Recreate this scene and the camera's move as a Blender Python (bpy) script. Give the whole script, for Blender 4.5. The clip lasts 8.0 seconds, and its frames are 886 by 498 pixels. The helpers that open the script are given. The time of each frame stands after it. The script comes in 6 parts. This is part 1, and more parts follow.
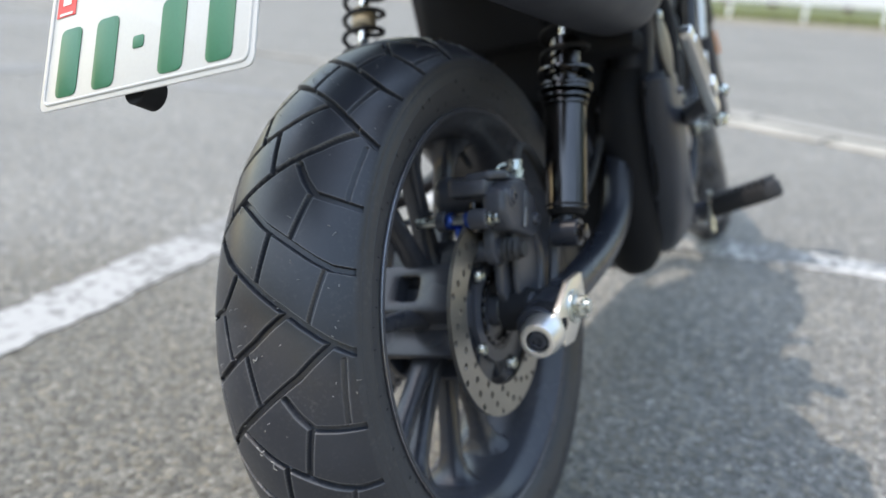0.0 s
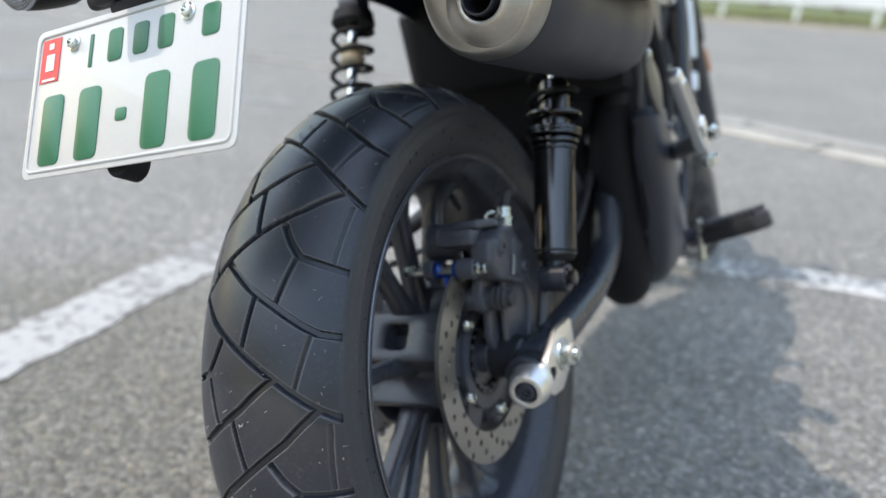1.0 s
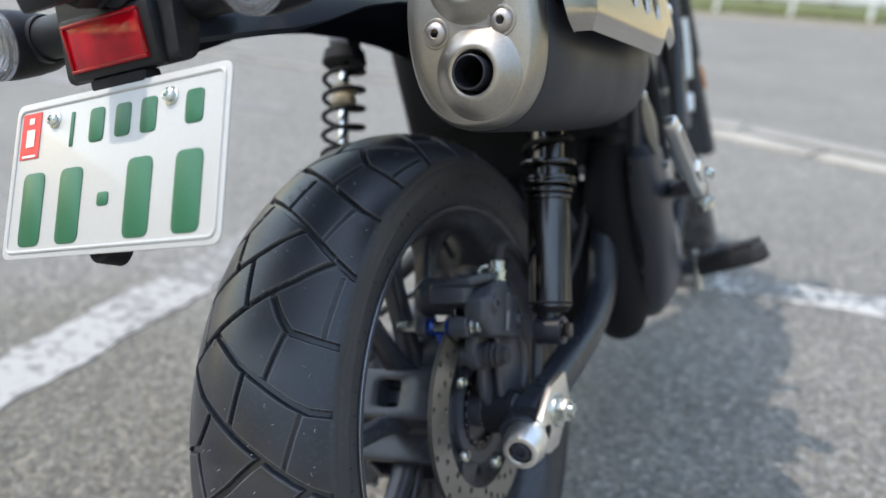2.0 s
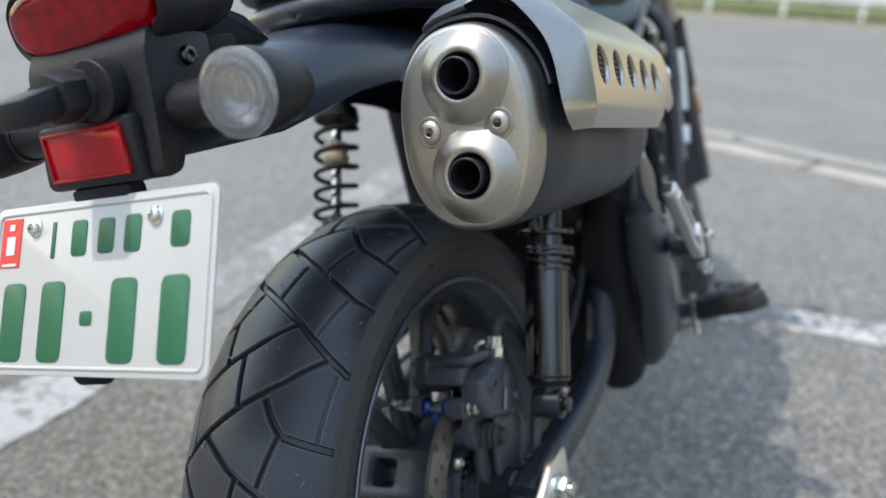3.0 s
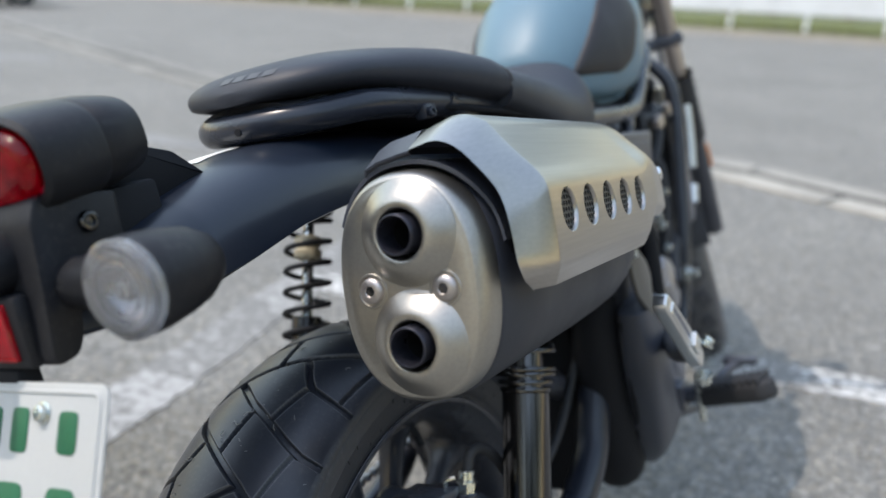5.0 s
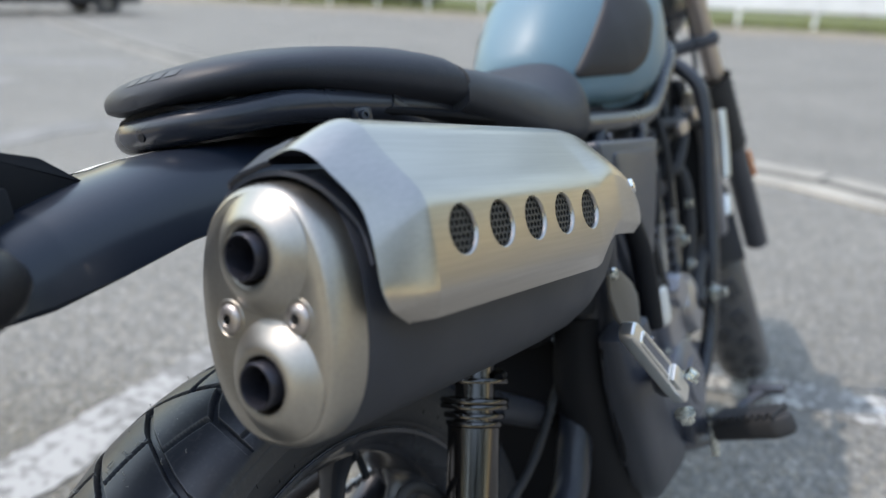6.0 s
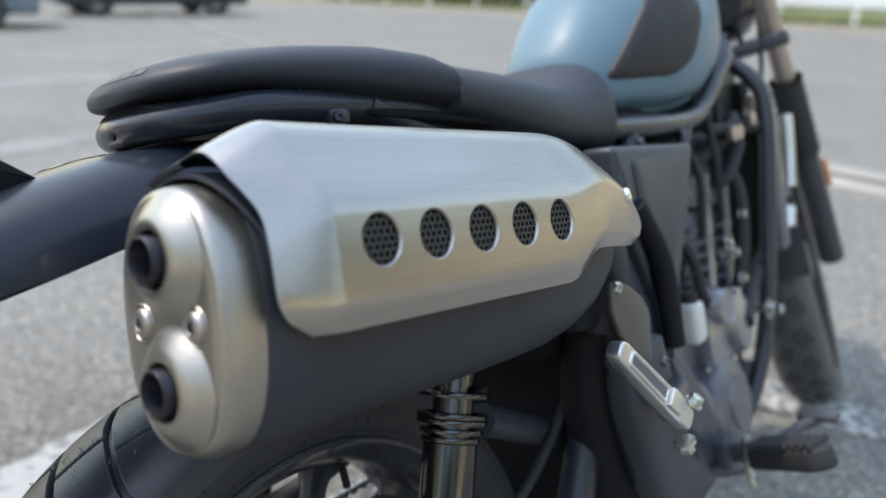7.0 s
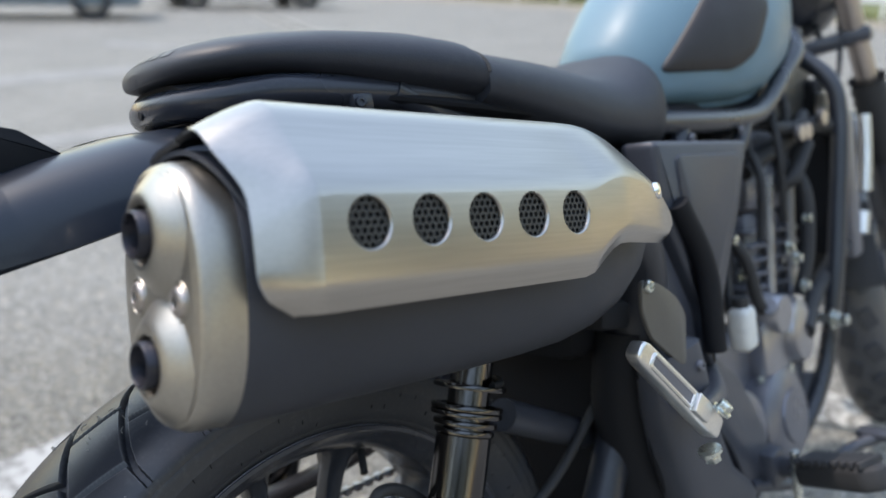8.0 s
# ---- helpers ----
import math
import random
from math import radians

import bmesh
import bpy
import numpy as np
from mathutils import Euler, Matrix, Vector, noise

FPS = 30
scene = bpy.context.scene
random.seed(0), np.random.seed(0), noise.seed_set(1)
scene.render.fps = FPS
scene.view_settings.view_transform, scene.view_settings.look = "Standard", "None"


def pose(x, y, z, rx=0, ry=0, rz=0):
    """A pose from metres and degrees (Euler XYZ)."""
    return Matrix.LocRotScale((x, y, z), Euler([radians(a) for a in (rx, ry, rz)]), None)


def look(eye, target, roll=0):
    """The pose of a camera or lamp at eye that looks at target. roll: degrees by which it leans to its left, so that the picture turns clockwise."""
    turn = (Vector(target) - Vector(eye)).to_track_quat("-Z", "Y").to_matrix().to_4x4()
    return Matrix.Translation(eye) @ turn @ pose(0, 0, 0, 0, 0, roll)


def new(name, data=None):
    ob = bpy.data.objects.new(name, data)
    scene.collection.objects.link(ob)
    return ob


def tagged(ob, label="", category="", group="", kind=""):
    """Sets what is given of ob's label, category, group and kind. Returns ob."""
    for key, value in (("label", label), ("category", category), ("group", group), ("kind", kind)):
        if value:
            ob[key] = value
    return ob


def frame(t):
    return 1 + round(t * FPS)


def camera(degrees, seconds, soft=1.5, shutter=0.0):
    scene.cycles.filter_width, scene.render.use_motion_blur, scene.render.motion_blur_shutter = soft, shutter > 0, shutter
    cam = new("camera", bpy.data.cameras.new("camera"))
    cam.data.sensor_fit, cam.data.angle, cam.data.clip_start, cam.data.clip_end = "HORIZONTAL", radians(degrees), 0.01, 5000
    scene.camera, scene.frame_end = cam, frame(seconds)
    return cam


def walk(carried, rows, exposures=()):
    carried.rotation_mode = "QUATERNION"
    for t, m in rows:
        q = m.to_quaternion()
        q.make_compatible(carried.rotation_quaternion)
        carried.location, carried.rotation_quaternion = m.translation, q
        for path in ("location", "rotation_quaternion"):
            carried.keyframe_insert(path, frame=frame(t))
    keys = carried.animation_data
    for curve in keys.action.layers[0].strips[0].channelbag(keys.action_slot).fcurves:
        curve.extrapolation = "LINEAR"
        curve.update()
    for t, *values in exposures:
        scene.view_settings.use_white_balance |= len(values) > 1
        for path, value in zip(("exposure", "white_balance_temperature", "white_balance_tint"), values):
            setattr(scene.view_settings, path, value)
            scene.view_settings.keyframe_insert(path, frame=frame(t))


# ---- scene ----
from mathutils import bvhtree

# Motorcycle on its side stand in a car park; bike axes: x right, y ahead, z up, from the rear axle.
cam = camera(59.57, 8.0)
cam.data.dof.use_dof = True
cam.data.dof.focus_distance = 0.61
cam.data.dof.aperture_fstop = 3.4
ROWS = [
    (0.0, 0.3794, -0.7801, 0.7024, 70.400, -3.264, 27.219),
    (0.5, 0.3744, -0.7707, 0.7279, 70.376, -3.313, 26.987),
    (1.0, 0.3721, -0.7592, 0.7545, 70.237, -3.297, 26.731),
    (2.5, 0.3434, -0.7078, 0.8469, 69.688, -3.139, 26.139),
    (3.0, 0.3298, -0.6874, 0.8843, 69.707, -3.039, 25.801),
    (3.5, 0.3142, -0.6689, 0.9191, 69.869, -2.999, 25.382),
    (4.0, 0.3033, -0.6559, 0.9477, 70.153, -2.923, 25.258),
    (4.5, 0.3043, -0.6278, 0.9679, 70.439, -2.780, 25.821),
    (5.0, 0.3292, -0.5730, 0.9657, 70.694, -2.530, 27.268),
    (6.5, 0.4379, -0.3985, 0.9572, 70.730, -1.509, 36.152),
    (7.0, 0.4700, -0.3635, 0.9587, 70.629, -1.318, 39.815),
    (7.5, 0.4949, -0.3332, 0.9552, 70.390, -1.333, 43.136),
    (8.0, 0.5045, -0.3231, 0.9520, 70.151, -1.497, 46.084),
]
walk(cam, [(t, pose(x, y, z, rx, ry, rz)) for t, x, y, z, rx, ry, rz in ROWS], [(0.0, 1.35, 6800, 13.0), (4.0, 1.08, 6800, 13.5), (6.5, 1.14, 6800, 13.5), (8.0, 1.28, 6800, 14.0)])

# ---- light ----
SUN_TRAVEL = Vector((0.468, 0.30, -1.0)).normalized()
world = bpy.data.worlds.new("sky")
scene.world = world
world.use_nodes = True
wn = world.node_tree
sky = wn.nodes.new("ShaderNodeTexSky")
sky.sky_type = "NISHITA"
sky.sun_disc = False
sky.sun_elevation = math.asin(-SUN_TRAVEL.z)
sky.sun_rotation = math.atan2(-SUN_TRAVEL.x, -SUN_TRAVEL.y)
sky.air_density, sky.dust_density, sky.ozone_density = 2.0, 1.0, 1.0
wn.nodes["Background"].inputs["Strength"].default_value = 0.15
haze = wn.nodes.new("ShaderNodeHueSaturation")  # thin white haze over the blue
haze.inputs["Saturation"].default_value = 0.92
wn.links.new(sky.outputs["Color"], haze.inputs["Color"])
wn.links.new(haze.outputs["Color"], wn.nodes["Background"].inputs["Color"])
sun = new("sun", bpy.data.lights.new("sun", "SUN"))
sun.data.energy = 1.2
sun.data.angle = radians(0.55)
sun.data.color = (1.0, 0.93, 0.84)
sun.matrix_world = look((0, 0, 30), Vector((0, 0, 30)) + SUN_TRAVEL)


# ---- materials ----
def material(name, base, rough=0.5, metal=0.0, coat=0.0, spec=0.5, var=0.12, var_scale=8.0, grain=0.05, grain_scale=400.0,
             bump=0.0, bump_scale=600.0, bump_dist=0.0004, rough_var=0.08, dust=0.0, dust_scale=90.0, dust_colour=(0.32, 0.30, 0.27),
             edge=0.0, transmission=0.0, ior=1.5, stretch=(1, 1, 1), turn=0.0):
    """A node material: base colour with broad and fine variation, uneven gloss, fine relief and an optional sprinkling of dust."""
    m = bpy.data.materials.new(name)
    m.use_nodes = True
    nt = m.node_tree
    b = nt.nodes["Principled BSDF"]
    tc = nt.nodes.new("ShaderNodeTexCoord")
    mp = nt.nodes.new("ShaderNodeMapping")
    mp.vector_type = "TEXTURE"
    mp.inputs["Rotation"].default_value = (turn, 0, 0)
    mp.inputs["Scale"].default_value = [1 / s for s in stretch]
    nt.links.new(tc.outputs["Object"], mp.inputs["Vector"])

    def tex(scale, detail=3.0):
        n = nt.nodes.new("ShaderNodeTexNoise")
        n.inputs["Scale"].default_value = scale
        n.inputs["Detail"].default_value = detail
        nt.links.new(mp.outputs["Vector"], n.inputs["Vector"])
        return n

    def scaled(src, lo, hi, a=0.3, c=0.7):
        r = nt.nodes.new("ShaderNodeMapRange")
        r.inputs["From Min"].default_value, r.inputs["From Max"].default_value = a, c
        r.inputs["To Min"].default_value, r.inputs["To Max"].default_value = lo, hi
        nt.links.new(src, r.inputs["Value"])
        return r.outputs["Result"]

    broad, fine = tex(var_scale), tex(grain_scale)
    mul = nt.nodes.new("ShaderNodeMath")
    mul.operation = "MULTIPLY"
    nt.links.new(scaled(broad.outputs["Fac"], 1 - var, 1 + var), mul.inputs[0])
    nt.links.new(scaled(fine.outputs["Fac"], 1 - grain, 1 + grain), mul.inputs[1])
    vm = nt.nodes.new("ShaderNodeVectorMath")
    vm.operation = "SCALE"
    vm.inputs[0].default_value = base
    nt.links.new(mul.outputs[0], vm.inputs["Scale"])
    colour = vm.outputs["Vector"]
    rsrc = scaled(broad.outputs["Fac"], max(rough - rough_var, 0.02), min(rough + rough_var, 1.0))
    if dust:
        d1, d2 = tex(dust_scale, 5.0), tex(dust_scale / 12, 3.0)
        mm = nt.nodes.new("ShaderNodeMath")
        mm.operation = "MULTIPLY"
        nt.links.new(scaled(d1.outputs["Fac"], 0, dust, 0.52, 0.75), mm.inputs[0])
        nt.links.new(scaled(d2.outputs["Fac"], 0.15, 1, 0.4, 0.65), mm.inputs[1])
        mx = nt.nodes.new("ShaderNodeMix")
        mx.data_type = "RGBA"
        nt.links.new(mm.outputs[0], mx.inputs["Factor"])
        nt.links.new(colour, mx.inputs["A"])
        mx.inputs["B"].default_value = (*dust_colour, 1)
        colour = mx.outputs["Result"]
    if edge:
        # paler convex edges: rubbed wear, and edge highlights put into the colour
        geo = nt.nodes.new("ShaderNodeNewGeometry")
        me = nt.nodes.new("ShaderNodeMix")
        me.data_type = "RGBA"
        nt.links.new(scaled(geo.outputs["Pointiness"], 0, edge, 0.508, 0.545), me.inputs["Factor"])
        nt.links.new(colour, me.inputs["A"])
        me.inputs["B"].default_value = (0.16, 0.16, 0.165, 1)
        colour = me.outputs["Result"]
    nt.links.new(colour, b.inputs["Base Color"])
    nt.links.new(rsrc, b.inputs["Roughness"])
    b.inputs["Metallic"].default_value = metal
    b.inputs["Coat Weight"].default_value = coat
    b.inputs["Coat Roughness"].default_value = 0.06
    b.inputs["Specular IOR Level"].default_value = spec
    b.inputs["Transmission Weight"].default_value = transmission
    b.inputs["IOR"].default_value = ior
    if bump:
        t3 = tex(bump_scale, 4.0)
        bp = nt.nodes.new("ShaderNodeBump")
        bp.inputs["Strength"].default_value = bump
        bp.inputs["Distance"].default_value = bump_dist
        nt.links.new(t3.outputs["Fac"], bp.inputs["Height"])
        nt.links.new(bp.outputs["Normal"], b.inputs["Normal"])
    return m


RUBBER = material("tyre_rubber", (0.023, 0.026, 0.035), 0.37, spec=0.6, var=0.2, var_scale=14, bump=0.2, bump_scale=900, dust=0.11, dust_scale=260, edge=0.55)
SIDEWALL = material("sidewall_rubber", (0.034, 0.037, 0.045), 0.50, var=0.15, bump=0.2, bump_scale=700, dust=0.12, dust_scale=200)
PEG_RUBBER = material("peg_rubber", (0.030, 0.031, 0.034), 0.7, bump=0.3, bump_scale=500)
CAST = material("black_cast_paint", (0.053, 0.058, 0.073), 0.33, var=0.15, bump=0.25, bump_scale=450, dust=0.10, dust_scale=150)
SATIN = material("black_satin_paint", (0.023, 0.027, 0.038), 0.29, coat=0.0, bump=0.10, bump_scale=900, bump_dist=0.0002, dust=0.04, dust_scale=180)
FRAME_PAINT = material("black_frame_paint", (0.024, 0.028, 0.038), 0.30, coat=0.2)
FENDER = material("dark_blue_black_satin_fender_paint", (0.010, 0.015, 0.026), 0.36, coat=0.15, bump=0.08, bump_scale=1100, bump_dist=0.0002)
PLASTIC = material("black_grained_plastic", (0.0130, 0.0135, 0.0165), 0.46, spec=0.30, bump=0.45, bump_scale=1500, bump_dist=0.0003, dust=0.06, dust_scale=240)
# inner plastic parts; also recess floors with their shade put into the colour
DARK = material("dull_black_plastic_and_recess_shade", (0.0095, 0.0105, 0.0135), 0.7, spec=0.25, bump=0.2)
MUFFLER = material("matt_black_heatproof_paint", (0.030, 0.033, 0.043), 0.50, spec=0.45, bump=0.30, bump_scale=1300, bump_dist=0.0002, var=0.12, var_scale=12)
STEEL = material("brushed_stainless_steel", (0.450, 0.428, 0.400), 0.29, metal=1.0, var=0.03, grain=0.05, grain_scale=420, stretch=(1, 0.03, 1), turn=radians(-9),
                 bump=0.02, bump_scale=900, bump_dist=0.0001, rough_var=0.03)
SATIN_STEEL = material("bead_blasted_stainless_steel", (0.40, 0.380, 0.345), 0.40, metal=1.0, var=0.06, grain=0.05, bump=0.15, bump_scale=1600, bump_dist=0.00012, rough_var=0.06)
CHROME = material("bright_chrome", (0.78, 0.78, 0.77), 0.10, metal=1.0, var=0.05)
DARK_CHROME = material("black_chrome_tube", (0.10, 0.10, 0.105), 0.16, metal=1.0, var=0.1)
ZINC = material("zinc_plated_bolt", (0.62, 0.66, 0.64), 0.28, metal=1.0, var=0.12, var_scale=120)
ALLOY = material("bare_polished_alloy", (0.80, 0.79, 0.77), 0.34, metal=1.0, var=0.1, bump=0.15, bump_scale=900)
DISC = material("ground_brake_disc_steel", (0.40, 0.39, 0.37), 0.36, metal=1.0, var=0.1, grain=0.1, bump=0.15, bump_scale=700)
RIM_PAINT = material("satin_black_rim_paint", (0.046, 0.050, 0.063), 0.23, var=0.15, bump=0.15, bump_scale=700, dust=0.12, dust_scale=120)
CREAM = material("cream_rubber_stop", (0.48, 0.43, 0.32), 0.6)
BOLT_GREY = material("grey_stainless_bolt", (0.46, 0.42, 0.40), 0.42, metal=1.0, var=0.1)
BLUE_ANODISED = material("blue_anodised_pin", (0.03, 0.08, 0.36), 0.3, metal=0.8)
LEATHER = material("black_grained_seat_vinyl", (0.022, 0.026, 0.036), 0.54, spec=0.42, bump=0.6, bump_scale=700, bump_dist=0.0004, var=0.1, dust=0.03)
TANK = material("pale_blue_grey_tank_paint", (0.118, 0.207, 0.264), 0.42, coat=0.0, var=0.04, grain=0.06, grain_scale=2500)
KNEE_PAD = material("black_rubber_knee_pad", (0.024, 0.022, 0.024), 0.55, bump=0.3, bump_scale=900)
RED_LENS = material("red_lamp_lens", (0.80, 0.004, 0.10), 0.04, coat=0.0, var=0.05, transmission=1.0, ior=1.40)
RED_INNER = material("red_lamp_inner_prisms", (0.30, 0.0005, 0.030), 0.2, var=0.35, var_scale=90)
RED_RIM = material("red_reflector_rim", (0.30, 0.002, 0.008), 0.12, var=0.05)
RED_REFLECTOR = material("red_reflector_prisms", (0.42, 0.001, 0.010), 0.10, coat=0.0, var=0.25, var_scale=60, bump=0.12, bump_scale=400)
ORANGE = material("orange_reflector", (0.65, 0.18, 0.02), 0.2, coat=0.5)
CLEAR = material("clear_lamp_lens", (0.93, 0.93, 0.94), 0.05, var=0.02, transmission=0.9, ior=1.45)
LAMP_BOWL = material("lamp_reflector_bowl", (0.30, 0.30, 0.31), 0.30, metal=0.9, var=0.1, var_scale=60)
PLATE_WHITE = material("white_enamel_plate", (0.50, 0.51, 0.50), 0.36, coat=0.1, var=0.02, grain=0.02)
PLATE_GREEN = material("dark_green_enamel", (0.012, 0.12, 0.055), 0.4, var=0.05)
STICKER_RED = material("red_sticker", (0.72, 0.05, 0.04), 0.5)
RED_SLEEVE = material("dull_red_sleeve", (0.22, 0.03, 0.03), 0.6)
LABEL_WHITE = material("white_label", (0.75, 0.75, 0.72), 0.45)
PRINT_GREY = material("pale_grey_print", (0.24, 0.25, 0.27), 0.5)
PRINT_DIM = material("dim_grey_print", (0.055, 0.057, 0.062), 0.45)
LEAVES = material("tree_leaves", (0.040, 0.068, 0.024), 0.6, var=0.5, var_scale=1.2, grain=0.3, grain_scale=6)
BARK = material("bark", (0.12, 0.09, 0.065), 0.85, var=0.3, bump=0.6, bump_scale=20, bump_dist=0.01)
COVER = material("dark_grey_satin_cover", (0.045, 0.050, 0.065), 0.42, bump=0.3, bump_scale=1400, bump_dist=0.0002)
ENGINE = material("dark_grey_engine_paint", (0.165, 0.170, 0.198), 0.34, metal=0.4, bump=0.25, bump_scale=400, dust=0.1)
ENGINE_LIGHT = material("grey_alloy_casting", (0.36, 0.365, 0.40), 0.34, metal=0.8, bump=0.3, bump_scale=300)
GUARD_MESH = material("dark_perforated_steel", (0.050, 0.049, 0.047), 0.45, metal=0.3, bump=0.15)
OLIVE = material("dark_titanium_guard", (0.13, 0.125, 0.115), 0.42, metal=0.4, bump=0.15)
CONCRETE = material("weathered_concrete", (0.335, 0.318, 0.280), 0.85, var=0.25, var_scale=2.5, grain=0.25, grain_scale=120, bump=0.5, bump_scale=160, bump_dist=0.003)
DARKER_CONCRETE = material("darker_concrete", (0.245, 0.235, 0.210), 0.88, var=0.3, var_scale=2.0, grain=0.25, grain_scale=120, bump=0.5, bump_scale=160, bump_dist=0.003)
SAND = material("pale_sandy_soil", (0.235, 0.205, 0.160), 0.92, var=0.25, var_scale=1.6, grain=0.3, grain_scale=60, bump=0.5, bump_scale=120, bump_dist=0.004)
DARK_SOIL = material("dark_soil", (0.045, 0.042, 0.036), 0.95, var=0.3, bump=0.5, bump_scale=200, bump_dist=0.002)
FENCE_WHITE = material("white_painted_steel", (0.78, 0.79, 0.80), 0.45, var=0.08, var_scale=1.5)
GRASS = material("grass", (0.105, 0.120, 0.028), 0.7, var=0.4, var_scale=3)
CAR_PAINT = material("blue_grey_car_paint", (0.16, 0.21, 0.26), 0.3, coat=0.6)
CAR_DARK = material("dark_car_paint", (0.035, 0.035, 0.042), 0.3, coat=0.6)
CAR_GLASS = material("dark_car_glass", (0.02, 0.022, 0.025), 0.06)


SHOCK_BLACK = material("black_anodised_shock_body", (0.105, 0.103, 0.107), 0.22, metal=1.0, var=0.15, dust=0.1)
PIPE = material("blue_black_outlet_steel", (0.030, 0.031, 0.042), 0.34, metal=0.5, var=0.2, var_scale=60)
HAIR = material("pale_moulding_hair", (0.30, 0.30, 0.29), 0.6)
SOOT = material("black_soot", (0.006, 0.006, 0.006), 0.95)
FADED = material("faded_white_road_paint", (0.21, 0.207, 0.197), 0.8, var=0.25, var_scale=3, grain=0.2, grain_scale=60, bump=0.4, bump_scale=80)


def asphalt_material():
    """Bleached asphalt: pale and dark stones in a grey binder, broad stains, coarse relief."""
    m = bpy.data.materials.new("bleached_asphalt")
    m.use_nodes = True
    nt = m.node_tree
    b = nt.nodes["Principled BSDF"]
    tc = nt.nodes.new("ShaderNodeTexCoord")

    def noise_tex(scale, detail):
        n = nt.nodes.new("ShaderNodeTexNoise")
        n.inputs["Scale"].default_value, n.inputs["Detail"].default_value = scale, detail
        nt.links.new(tc.outputs["Object"], n.inputs["Vector"])
        return n

    stones = nt.nodes.new("ShaderNodeTexVoronoi")
    stones.inputs["Scale"].default_value = 105
    nt.links.new(tc.outputs["Object"], stones.inputs["Vector"])
    small = nt.nodes.new("ShaderNodeTexVoronoi")
    small.inputs["Scale"].default_value = 330
    nt.links.new(tc.outputs["Object"], small.inputs["Vector"])
    ramp = nt.nodes.new("ShaderNodeValToRGB")
    e = ramp.color_ramp.elements
    e[0].position, e[0].color = 0.0, (0.060, 0.060, 0.059, 1)
    e[1].position, e[1].color = 1.0, (0.60, 0.59, 0.54, 1)
    k = ramp.color_ramp.elements.new(0.55)
    k.color = (0.190, 0.188, 0.175, 1)
    k = ramp.color_ramp.elements.new(0.86)
    k.color = (0.290, 0.285, 0.264, 1)
    sep = nt.nodes.new("ShaderNodeSeparateColor")
    nt.links.new(stones.outputs["Color"], sep.inputs["Color"])
    sep2 = nt.nodes.new("ShaderNodeSeparateColor")
    nt.links.new(small.outputs["Color"], sep2.inputs["Color"])
    mix = nt.nodes.new("ShaderNodeMath")
    mix.operation = "MULTIPLY_ADD"
    mix.inputs[1].default_value = 0.60
    nt.links.new(sep.outputs["Red"], mix.inputs[0])
    half = nt.nodes.new("ShaderNodeMath")
    half.operation = "MULTIPLY"
    half.inputs[1].default_value = 0.40
    nt.links.new(sep2.outputs["Green"], half.inputs[0])
    nt.links.new(half.outputs[0], mix.inputs[2])
    nt.links.new(mix.outputs[0], ramp.inputs["Fac"])
    tint = nt.nodes.new("ShaderNodeMix")
    tint.data_type = "RGBA"
    tint.blend_type = "MULTIPLY"
    tint.inputs["B"].default_value = (1.0, 0.94, 0.84, 1)
    brown = nt.nodes.new("ShaderNodeMapRange")
    brown.inputs["From Min"].default_value, brown.inputs["From Max"].default_value = 0.55, 0.9
    nt.links.new(sep.outputs["Blue"], brown.inputs["Value"])
    nt.links.new(brown.outputs["Result"], tint.inputs["Factor"])
    nt.links.new(ramp.outputs["Color"], tint.inputs["A"])
    broad = noise_tex(0.9, 5)
    rr = nt.nodes.new("ShaderNodeMapRange")
    rr.inputs["From Min"].default_value, rr.inputs["From Max"].default_value = 0.3, 0.7
    rr.inputs["To Min"].default_value, rr.inputs["To Max"].default_value = 0.90, 1.12
    nt.links.new(broad.outputs["Fac"], rr.inputs["Value"])
    vm = nt.nodes.new("ShaderNodeVectorMath")
    vm.operation = "SCALE"
    nt.links.new(tint.outputs["Result"], vm.inputs[0])
    nt.links.new(rr.outputs["Result"], vm.inputs["Scale"])
    # a darker, slightly warmer patch of the bay, with an uneven border
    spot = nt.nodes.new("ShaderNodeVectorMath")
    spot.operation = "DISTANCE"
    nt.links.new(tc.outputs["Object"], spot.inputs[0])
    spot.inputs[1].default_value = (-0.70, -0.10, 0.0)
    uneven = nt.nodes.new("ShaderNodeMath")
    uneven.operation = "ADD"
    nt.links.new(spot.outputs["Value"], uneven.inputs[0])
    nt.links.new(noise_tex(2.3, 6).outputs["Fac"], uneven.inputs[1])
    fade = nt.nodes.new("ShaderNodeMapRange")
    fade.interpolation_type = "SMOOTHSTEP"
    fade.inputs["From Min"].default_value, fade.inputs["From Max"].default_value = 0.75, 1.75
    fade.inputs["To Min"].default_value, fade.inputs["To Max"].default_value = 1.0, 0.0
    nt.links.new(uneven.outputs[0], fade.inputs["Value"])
    dark_patch = nt.nodes.new("ShaderNodeMix")
    dark_patch.data_type = "RGBA"
    dark_patch.blend_type = "MULTIPLY"
    dark_patch.inputs["B"].default_value = (0.68, 0.66, 0.61, 1)
    nt.links.new(fade.outputs["Result"], dark_patch.inputs["Factor"])
    nt.links.new(vm.outputs["Vector"], dark_patch.inputs["A"])
    nt.links.new(dark_patch.outputs["Result"], b.inputs["Base Color"])
    b.inputs["Roughness"].default_value = 0.82
    bp = nt.nodes.new("ShaderNodeBump")
    bp.inputs["Strength"].default_value = 0.7
    bp.inputs["Distance"].default_value = 0.004
    nt.links.new(stones.outputs["Distance"], bp.inputs["Height"])
    bp.invert = True
    nt.links.new(bp.outputs["Normal"], b.inputs["Normal"])
    return m


